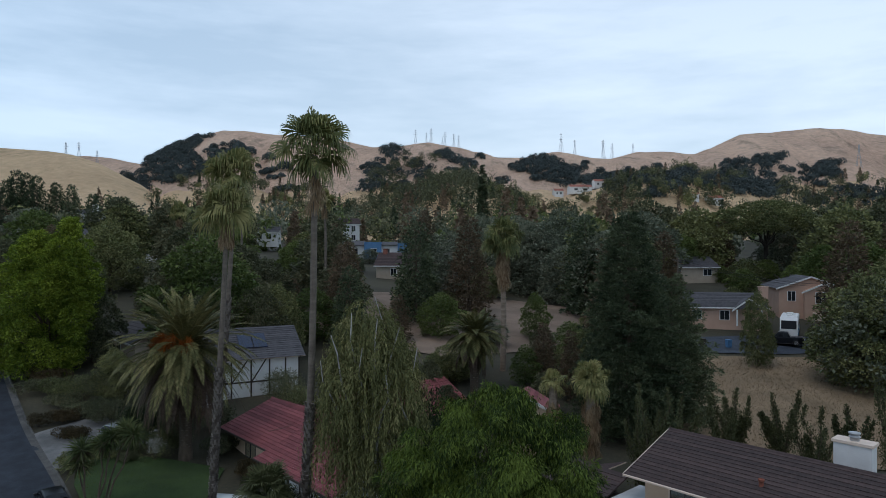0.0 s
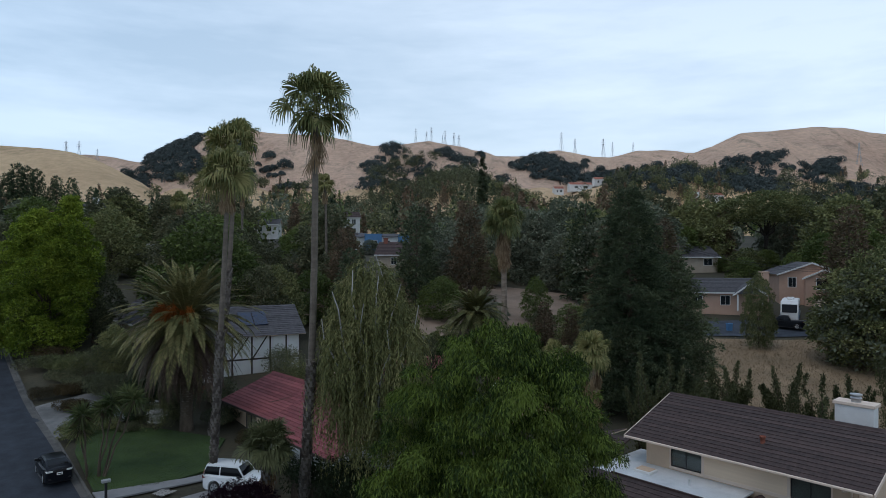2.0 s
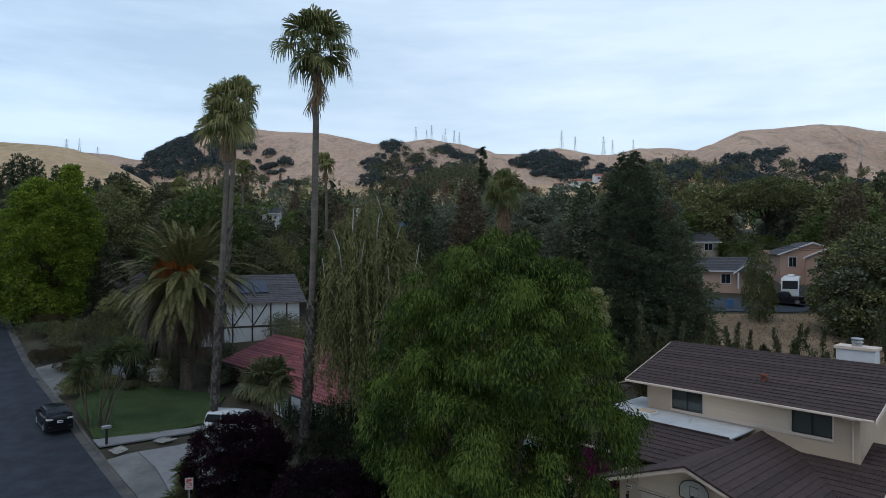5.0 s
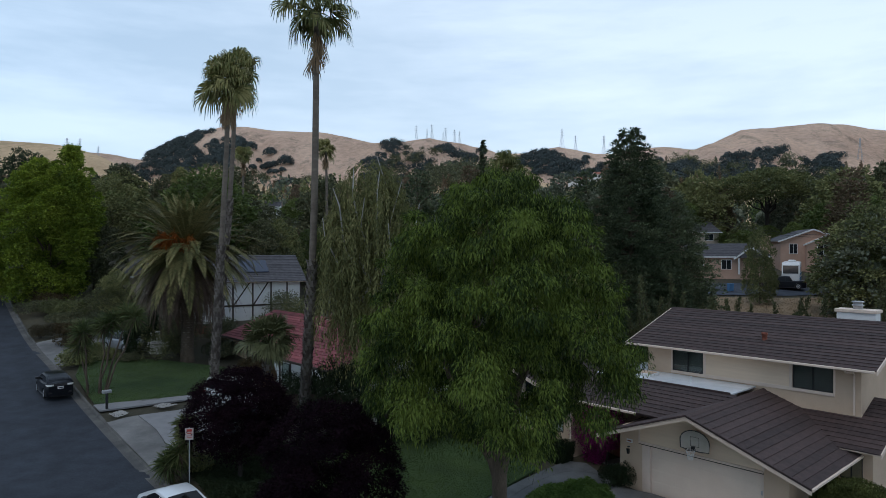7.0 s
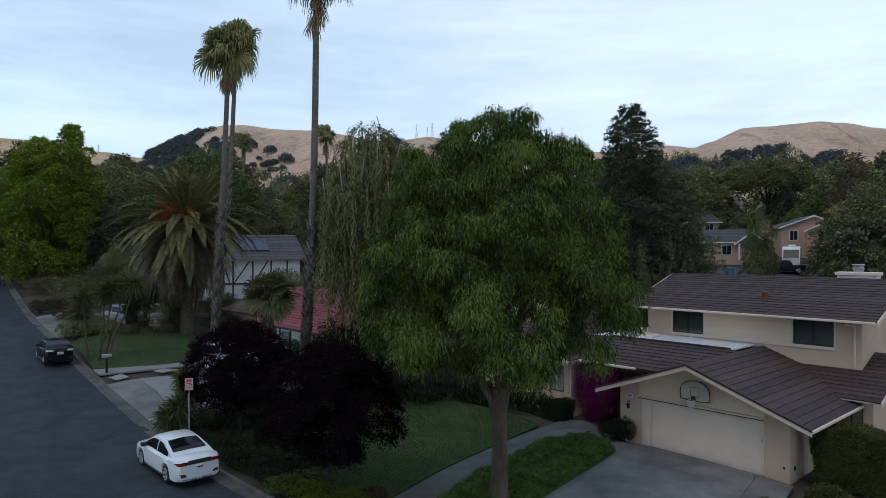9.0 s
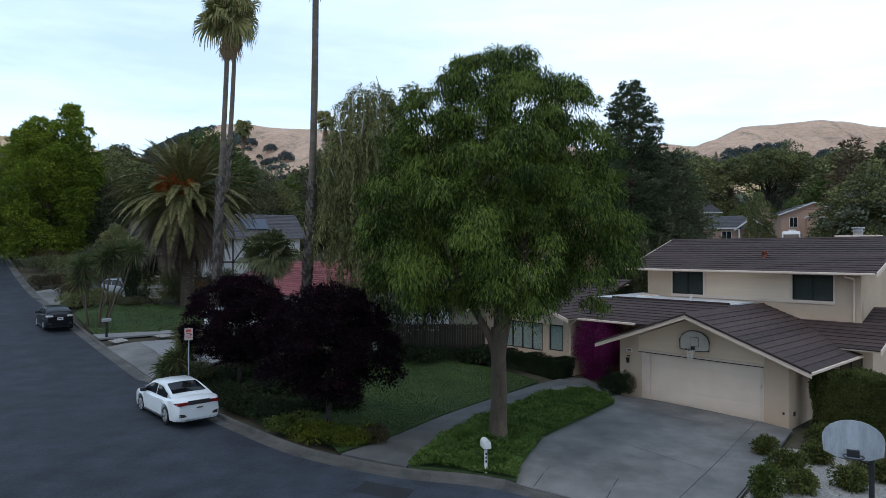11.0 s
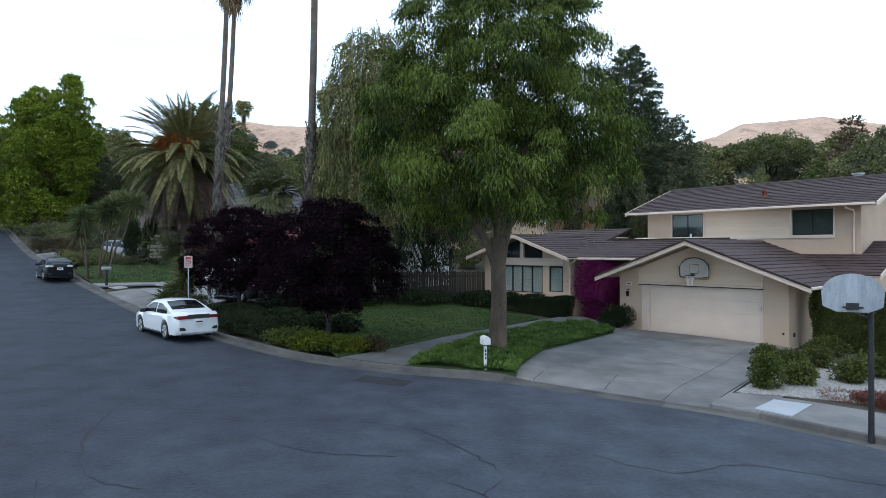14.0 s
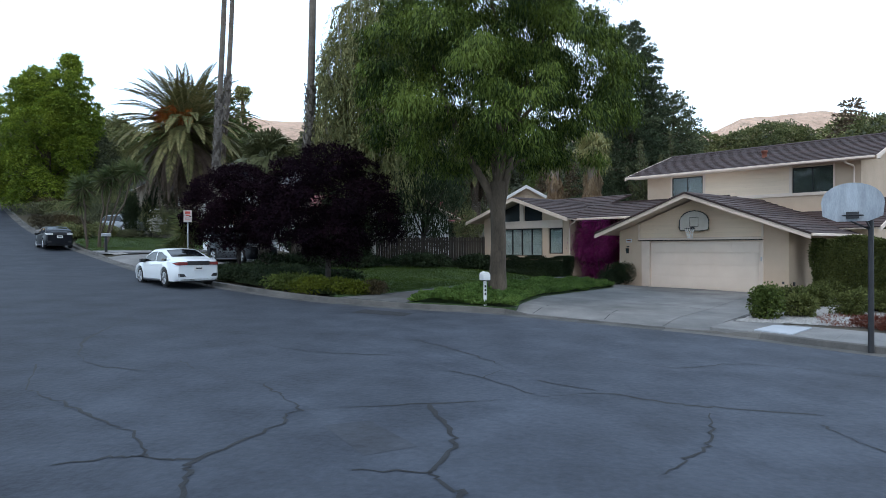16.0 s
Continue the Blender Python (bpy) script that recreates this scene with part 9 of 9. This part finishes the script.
BANK_SHRUBS = (
    (80, -3.5, 23.6, 0.9, 0.55, L_COVER, "yellow-green groundcover mound at the kerb"),
    (81, -4.9, 23.9, 0.9, 0.6, L_COVER, "yellow-green groundcover mound at the kerb"),
    (82, -5.9, 24.8, 0.9, 0.6, L_SHRUB, "green groundcover mound at the kerb"),
    (83, -2.7, 23.9, 0.75, 0.5, L_BROWN, "brownish groundcover beside the path"),
    (84, -6.7, 26.3, 1.1, 0.75, L_HEDGE, "dark low shrub under the plum tree"),
    (85, -8.2, 27.6, 1.1, 0.7, L_HEDGE, "dark low shrub behind the parked car"),
    (87, -5.0, 28.5, 1.3, 0.55, L_HEDGE, "dark low shrub under the plum tree"),
    (88, -7.5, 30.5, 1.3, 0.6, L_HEDGE, "dark low shrub on the bank"),
    (89, -4.8, 36.9, 1.5, 0.7, L_HEDGE, "dark shrub along the fence"),
    (90, -1.5, 38.4, 1.5, 0.75, L_HEDGE, "dark shrub along the fence"),
    (91, 1.6, 38.0, 1.3, 0.8, L_HEDGE, "dark shrub along the fence"),
    (92, -7.6, 34.6, 1.5, 0.9, L_HEDGE, "dark shrub along the side boundary"),
    (129, -8.7, 42.6, 1.5, 2.5, L_HEDGE, "dark shrub in front of the white wall"),
    (108, 5.2, 46.5, 2.0, 2.2, L_DARK, "dark shrub behind the low roof"),
    (109, -2.0, 52.5, 2.4, 2.2, L_MID, "green shrub behind the birch"))
LAWN_SHRUBS = (
    (86, -9.3, 29.4, 1.0, 0.7, L_HEDGE, "dark low shrub by the sign"),
    (93, -12.6, 32.3, 0.9, 1.0, L_YUCCA, "spiky green plant at the drive edge"),
    (98, -22.8, 55.6, 1.4, 2.0, L_DARK, "dark shrub behind the date palm"),
    (99, -26.0, 57.9, 1.4, 2.4, L_DARK, "dark shrub beside the silver car"),
    (100, -19.0, 55.4, 1.5, 1.2, L_DARK, "dark shrub by the tiled house"),
    (104, -15.3, 51.0, 1.4, 1.1, L_BROWN, "dry shrub by the lawn edge"),
    (105, -20.5, 59.5, 1.8, 2.0, L_DARK, "dark shrub at the foot of the white wing"),
    (130, -10.6, 45.4, 1.1, 1.7, L_HEDGE, "dark shrub at the foot of the tall palm"),
    (115, -24.3, 60.2, 1.7, 2.3, L_DARK, "dark shrub before the brick base"),
    (128, -25.8, 52.9, 0.8, 0.7, L_DARK, "small dark shrub at the lawn edge"),
    (106, -13.5, 61.5, 2.0, 3.4, L_MID, "tall shrub before the timbered wall"),
    (107, -16.6, 66.5, 2.4, 3.4, L_DARK, "tall dark shrub before the timbered wall"))
STREET_SHRUBS = (
    (94, -29.0, 51.5, 1.3, 1.2, L_MID, "rounded green shrub by the lawn"),
    (95, -27.4, 53.2, 1.1, 1.0, L_MID, "rounded green shrub by the lawn"),
    (96, -32.5, 56.8, 1.3, 0.9, L_BROWN, "dry brownish shrub by the drive"),
    (97, -35.0, 60.8, 1.4, 1.0, L_BROWN, "dry brownish shrub by the street"),
    (101, -31.0, 61.0, 2.0, 2.2, L_DARK, "dark shrub behind the drive"),
    (102, -38.0, 66.0, 2.2, 1.8, L_MID, "green shrub under the sweetgum"),
    (103, -42.5, 69.5, 2.2, 1.6, L_BROWN, "dry shrub by the upper street"),
    (116, -27.2, 59.6, 1.8, 2.0, L_DARK, "dark shrub behind the parked car"),
    (117, -29.2, 54.4, 0.9, 1.1, L_MID, "green shrub in front of the parked car"),
    (118, -36.8, 59.2, 0.9, 1.2, L_BROWN, "dry reddish shrub at the drive edge"),
    (119, -34.5, 62.2, 1.6, 0.9, L_DARK, "low dark planting up the street"),
    (120, -37.5, 64.0, 1.8, 1.0, L_DARK, "low dark planting up the street"),
    (125, -40.5, 67.6, 2.0, 1.3, L_DARK, "low dark planting under the sweetgum"),
    (126, -44.0, 73.6, 2.6, 3.4, L_DARK, "dark shrub under the sweetgum"),
    (127, -34.0, 66.5, 2.6, 3.0, L_DARK, "large dark shrub by the plum-grey roof"))
for seed, x, y, rx, h, fol, lab in BED_SHRUBS + BANK_SHRUBS + LAWN_SHRUBS + STREET_SHRUBS:
    if x > 9:
        rx *= 0.62
    bush("shrub", seed, rx, rx * 0.9, h, fol, at(x, y, 0.12), lab, int(2600 * max(1, rx)), 0.1 if rx < 1.3 else 0.16, 0.05 if rx < 1.3 else 0.08)
bush("groundcover", 111, 1.3, 0.6, 0.35, L_RED, at(11.9, 17.2, 0.14, -48), "rust-red low groundcover along the pavement", 7000, 0.1, 0.014)
bush("groundcover", 112, 1.2, 0.6, 0.32, L_RED, at(13.2, 15.7, 0.14, -48), "rust-red low groundcover along the pavement", 7000, 0.1, 0.014)
for seed, x, y, r, h in ((131, -26.3, 54.2, 0.75, 3.7), (132, -24.9, 55.2, 0.7, 4.0)):
    bush("shrub", seed, r, r, h, L_HEDGE, at(x, y, 0.1), "tall dark columnar shrub beside the silver car", 6500, 0.13, 0.06)
ole = bush("oleander", 113, 1.0, 0.9, 2.6, L_MID, at(-23.6, 53.3, 0.12), "oleander bush with white flowers beside the palm", 2500, 0.13, 0.04)
rng = np.random.default_rng(114)
d, q = ball_points(700, rng, 0.3)
q *= 0.6 + 0.4 * np.sin(q * 9)
put("blossoms", fast_mesh("b", *blades(np.array([0, 0, 1.3]) + q * np.array([0.95, 0.85, 1.2]), d, rng, 0.09, 0.09)), L_FLOWER, ole)


def rosette_tree(seed, m, stems, label):
    """A cordyline: thin bare stems, each with a burst of sword leaves."""
    rng = np.random.default_rng(seed)
    t = thing("cordyline", label, "shrub", m, "cordylines at the lawn")
    for x, y, z, r in stems:
        top = np.array([x, y, z])
        put("stem", fast_mesh("stem", *tube(bent((x * 0.2, y * 0.2, -0.1), top, rng, 6, 0.06, 0.02), np.linspace(0.075, 0.045, 6), 7)), M_BARK, t, smooth=True)
        r *= 1.08
        n = 260
        d = unit(rng.normal(size=(n, 3)) + np.array([0, 0, 0.35]))
        V, F = blades(np.repeat(top[None], n, 0) + d * 0.08, d, rng, r, 0.07, 0.18)
        n2 = 50
        d2 = unit(rng.normal(size=(n2, 3)) * np.array([1, 1, 0.2]) + np.array([0, 0, -0.9]))
        V2, F2 = blades(np.repeat(top[None], n2, 0), d2, rng, r * 0.9, 0.05, 0.0)
        put("leaf_rosette", fast_mesh("rosette", V, F), L_YUCCA, t)
        put("dry_leaves", fast_mesh("dryleaf", V2, F2), L_DATEDRY, t)


rosette_tree(121, at(-24.3, 44.4, 0.1), ((-0.5, 0.2, 4.2, 1.05), (-0.9, 0.5, 3.2, 0.9)), "slim cordyline with sword-leaf rosettes on the lawn")
rosette_tree(122, at(-23.8, 44.5, 0.1), ((0.9, 0.5, 5.0, 1.0), (1.7, 0.9, 5.4, 1.0), (0.35, 0.3, 4.6, 1.0), (2.4, 0.4, 5.2, 0.9)), "leaning cordyline with several leaf rosettes")
rosette_tree(123, at(-13.0, 31.4, 0.1), ((-0.35, -0.1, 0.75, 0.8), (0.1, 0.1, 1.2, 0.75), (0.45, 0.2, 1.9, 0.75), (0.3, 0.4, 2.5, 0.65)), "spiky yucca at the edge of the drive")


def juniper(seed, x, y, h, r, label):
    """A twisted juniper: leaning spires of dense tufts."""
    rng = np.random.default_rng(seed)
    wood, Ps, Ds = [], [], []
    for k in range(max(4, int(r * 4))):
        a = rng.uniform(0, 2 * np.pi)
        tip = np.array([math.cos(a) * r * rng.uniform(0.2, 1), math.sin(a) * r * rng.uniform(0.2, 1), h * rng.uniform(0.55, 1)])
        line = bent((0, 0, 0.1), tip, rng, 7, 0.06, 0.0)
        wood.append(tube(line, np.linspace(0.08, 0.02, 7), 5))
        m_ = 700
        s = rng.uniform(0.25, 1.0, m_)
        c = np.stack([np.interp(s, np.linspace(0, 1, 7), line[:, q]) for q in range(3)], 1)
        Ps.append(c + rng.normal(size=(m_, 3)) * (0.42 * (1.12 - s))[:, None] * min(1, r))
        Ds.append(unit(tip)[None] + rng.normal(size=(m_, 3)) * 0.6)
    t = thing("juniper", label, "tree", at(x, y, 0.1), "junipers")
    for w_ in wood:
        put("limb", fast_mesh("limb", *w_), M_BARK, t)
    put("foliage", fast_mesh("fol", *blades(np.concatenate(Ps), np.concatenate(Ds), rng, 0.22, 0.08, 0)), L_JUNIPER, t)


juniper(131, 14.9, 46.8, 9.4, 2.1, "twisted yellow-green juniper before the redwood")
juniper(132, 17.0, 48.5, 8.0, 2.8, "twisted juniper behind the roof")
juniper(133, 25.8, 57.7, 6.6, 2.2, "spiky juniper sapling in the dry field")
juniper(134, 29.5, 56.5, 6.2, 2.4, "spiky juniper sapling in the dry field")
juniper(135, 28.3, 49.6, 7.4, 2.2, "spiky juniper behind the house")
juniper(136, 33.2, 52.5, 6.8, 2.1, "spiky juniper behind the house")
juniper(137, 22.5, 52.5, 7.0, 2.4, "spiky juniper behind the house")
juniper(138, 36.0, 52.0, 8.2, 2.3, "spiky juniper behind the chimney")
w, c = broadleaf(141, 10.5, 1.5, 3.0, 2.8, lobes=30, lobe=0.28, n=18000, length=0.2, width=0.06, droop=0.8, trunk=0.12, strand=2.5, limbs=10, inner=0.4, tuft=14, spread=0.4)
plant("weeping_tree", w, c, M_PLUMBARK, L_HEDGE, at(-1.4, 43.6, 0.1), "slender weeping tree behind the board fence")
w, c = broadleaf(142, 4.9, 0.3, 2.3, 2.3, lobes=40, lobe=0.28, n=20000, length=0.16, width=0.06, droop=0.3, trunk=0.13, tuft=14, spread=0.28)
plant("tree", w, c, M_BARK, L_HEDGE, at(-5.3, 37.6, 0.1), "rounded dark green tree beside the weeping birch")

# ---- gravel and grass ----
def gravel(outline, n, seed, label):
    rng = np.random.default_rng(seed)
    xy = scatter_in(outline, n, rng)
    z = ground_z(xy[:, 0], xy[:, 1]) + 0.16
    C = np.stack([xy[:, 0], xy[:, 1], z], 1)
    r = rng.uniform(0.025, 0.06, (n, 1))
    base = np.array([[1, 0, 0], [0, 1, 0], [-1, 0, 0], [0, -1, 0], [0, 0, 0.8]])
    V = C[:, None, :] + base[None] * r[:, None] * rng.uniform(0.7, 1.3, (n, 5, 1))
    F = np.arange(n)[:, None, None] * 5 + np.array([[0, 1, 4, 4], [1, 2, 4, 4], [2, 3, 4, 4], [3, 0, 4, 4]])[None]
    F = F.reshape(-1, 4)[:, :3]
    ob = put("gravel", fast_mesh("gravel", V.reshape(-1, 3), F), M_ROCK)
    tagged(ob, label, "gravel", "", "stuff")


BED = [(8.4, 19.0), (9.7, 18.55), (10.3, 17.85), (13.0, 14.9), (16.0, 17.5), (17.0, 24.0), (14.4, 26.3), (10.7, 21.9)]
bed = part("planting_bed", patch(BED, 0.15, 0.05), M_SOIL, None)
tagged(bed, "planting bed of bare soil and gravel", "bed", "", "structure")
gravel([(8.45, 19.0), (9.7, 18.6), (11.6, 17.6), (13.4, 18.6), (14.6, 21.0), (13.6, 24.0), (12.0, 24.2), (10.8, 21.8)], 15000, 151, "white gravel bed beside the driveway")
gravel([(-20.9, 40.4), (-20.6, 41.3), (-19.8, 40.7), (-20.1, 39.8)], 420, 152, "patch of white gravel by the mailbox")
gravel([(-19.0, 42.2), (-18.6, 42.9), (-17.6, 42.8), (-18.2, 41.9)], 380, 153, "strip of white gravel by the drive")

def turf(outline, n, seed, length, foliage, label, lean=0.5, mound=0.0):
    rng = np.random.default_rng(seed)
    xy = scatter_in(outline, n, rng)
    P = np.stack([xy[:, 0], xy[:, 1], ground_z(xy[:, 0], xy[:, 1]) + 0.15], 1)
    D = rng.normal(size=(n, 3)) * lean
    D[:, 2] = 1
    if mound:
        hump = 0.5 + 0.5 * np.sin(xy[:, 0] * 2.9 + 1.3 * np.sin(xy[:, 1] * 1.7)) * np.sin(xy[:, 1] * 2.3 + 1.1 * np.sin(xy[:, 0] * 2.1))
        fine_hump = 0.5 + 0.5 * np.sin(xy[:, 0] * 7.1 + xy[:, 1] * 2) * np.sin(xy[:, 1] * 6.3)
        P[:, 2] += mound * (0.75 * hump + 0.35 * fine_hump) * rng.uniform(0.55, 1.0, n)
    ob = put("grass", fast_mesh("grass", *blades(P, D, rng, length, 0.03 if not mound else 0.045, 0.25)), foliage)
    tagged(ob, label, "grass", "", "stuff")


ISLAND = [(-1.2, 21.35), (1.25, 20.85), (2.2, 20.45), (2.5, 21.8), (3.7, 24.9), (5.2, 26.9), (6.6, 28.7), (7.9, 30.5), (7.9, 32.0), (7.1, 32.8), (5.2, 31.8), (3.7, 30.3), (1.3, 26.8), (-0.1, 24.4)]
turf(ISLAND, 46000, 161, 0.21, L_GRASS, "long tufted green grass of the island", 0.9, 0.3)
turf([(-3.7, 22.6), (-2.1, 24.5), (-0.4, 27.3), (1.3, 29.7), (3.2, 32.2), (4.9, 34.3), (3.4, 36.2), (0.5, 38.3), (-3, 38.2), (-6.5, 36.0), (-7.0, 30.0), (-5.0, 25.5)], 45000, 162, 0.07, L_LAWN, "short mown blades of the front lawn")
turf([(-22.8, 42.3), (-19.2, 43.6), (-17.0, 46.0), (-17.5, 52.0), (-23.5, 53.6), (-30.0, 53.8), (-27.5, 48.4)], 16000, 163, 0.08, L_LAWN, "short mown blades of the lawn under the palms")
turf([(20, 58), (58, 52), (75, 70), (62, 90), (47, 88.5), (26, 90), (21, 70)], 26000, 164, 0.45, L_STRAW, "dry straw tufts of the sloping field", 0.6)
turf([(21, 58), (56, 53), (73, 70), (61, 89), (47, 87.5), (27, 89), (22, 70)], 9000, 167, 0.6, L_RUST, "dull brown weeds in the sloping field", 0.8)

turf([(-13.4, 33.2), (-9.6, 27.8), (-5.8, 24.3), (-3.8, 22.9), (-5.0, 25.5), (-7.0, 30.0), (-7.6, 36.0), (-11.0, 36.0)], 42000, 165, 0.24, L_HEDGE, "dark low groundcover on the bank under the plums", 0.9)
turf([(-4.0, 38.6), (0.4, 38.6), (3.6, 36.6), (4.6, 36.0), (2.0, 41.5), (-5.0, 41.0), (-8, 37)], 14000, 166, 0.28, L_HEDGE, "dark groundcover along the fence", 0.9)

# ---- cracks and a patch in the asphalt ----
def crack(points, w, seed):
    rng = np.random.default_rng(seed)
    line = curve_line(points, 7)
    q = np.array(line)
    q[1:-1] += rng.normal(size=(len(q) - 2, 2)) * 0.03
    t = unit(np.gradient(q, axis=0))
    swell = np.clip(np.interp(np.arange(len(q)), np.arange(0, len(q) + 6, 6), rng.uniform(-0.2, 2.2, len(np.arange(0, len(q) + 6, 6)))), 0.12, 2.2)
    side = np.stack([-t[:, 1], t[:, 0]], 1) * (w * rng.uniform(0.55, 1.1, (len(q), 1)) * swell[:, None])
    L_, R_ = q + side, q - side
    V = np.concatenate([np.column_stack([L_, ground_z(L_[:, 0], L_[:, 1]) + 0.006]), np.column_stack([R_, ground_z(R_[:, 0], R_[:, 1]) + 0.006])])
    n = len(q)
    i_ = np.arange(n - 1)
    put("crack", fast_mesh("crack", V, np.stack([i_ + n, i_ + n + 1, i_ + 1, i_], 1)), M_CRACK, road)


CRACKS = (([(-2.27, 5.7), (-2.5, 6.4), (-2.56, 6.85), (-2.07, 8.1), (-1.9, 8.8), (-0.3, 9.4), (1.0, 9.8), (2.4, 10.35), (3.2, 9.95), (4.0, 9.7), (5.4, 9.4)], 0.02),
          ([(-2.56, 6.85), (-3.1, 6.85), (-3.6, 7.6), (-4.15, 8.0), (-5.1, 8.8), (-6.0, 9.5), (-7.0, 11.2)], 0.018),
          ([(0.24, 5.9), (0.03, 6.26), (-0.14, 6.63), (0.07, 7.4), (0.08, 8.05), (-0.24, 9.35)], 0.02), ([(-0.14, 6.63), (-0.95, 6.63)], 0.012),
          ([(0.64, 11.2), (1.03, 12.3), (0.2, 13.8), (-0.7, 14.9), (-1.9, 15.3)], 0.022), ([(0.06, 11.7), (0.64, 11.2), (1.34, 10.2)], 0.018),
          ([(-1.9, 8.8), (-2.35, 9.5), (-2.8, 10.15), (-3.2, 10.5), (-4.15, 11.0), (-4.8, 11.85)], 0.018), ([(2.25, 6.8), (2.85, 7.5), (3.3, 8.2), (3.75, 9.35)], 0.012),
          ([(5.06, 8.9), (5.1, 8.2), (5.2, 7.6)], 0.012), ([(1.56, 11.15), (2.4, 10.55)], 0.012), ([(-8.0, 15.9), (-7.45, 13.5), (-6.2, 11.4), (-5.1, 11.0)], 0.018),
          ([(-3.9, 6.5), (-3.4, 6.8), (-3.1, 6.85)], 0.012), ([(-4.6, 14.5), (-3.0, 13.2), (-1.0, 13.0)], 0.012), ([(3.0, 13.5), (4.4, 12.6), (6.0, 13.2), (8.5, 12.2)], 0.012), ([(-9.5, 19.0), (-8.2, 17.0), (-8.0, 15.9)], 0.014))
for k, (pts, w_) in enumerate(CRACKS):
    crack(pts, w_ * 1.2, 300 + k)
part("asphalt_patch", patch([(-2.8, 19.5), (-2.5, 20.35), (-0.95, 19.75), (-1.2, 18.95)], 0.007), M_PATCH, road)
part("asphalt_patch", patch([(-1.52, 8.16), (-0.98, 8.44), (-0.32, 7.45), (-0.89, 7.08)], 0.003), surface("worn_asphalt", (0.018, 0.022, 0.030), (0.042, 0.050, 0.065), 2.2, 0.9, 0.4, 12), road)
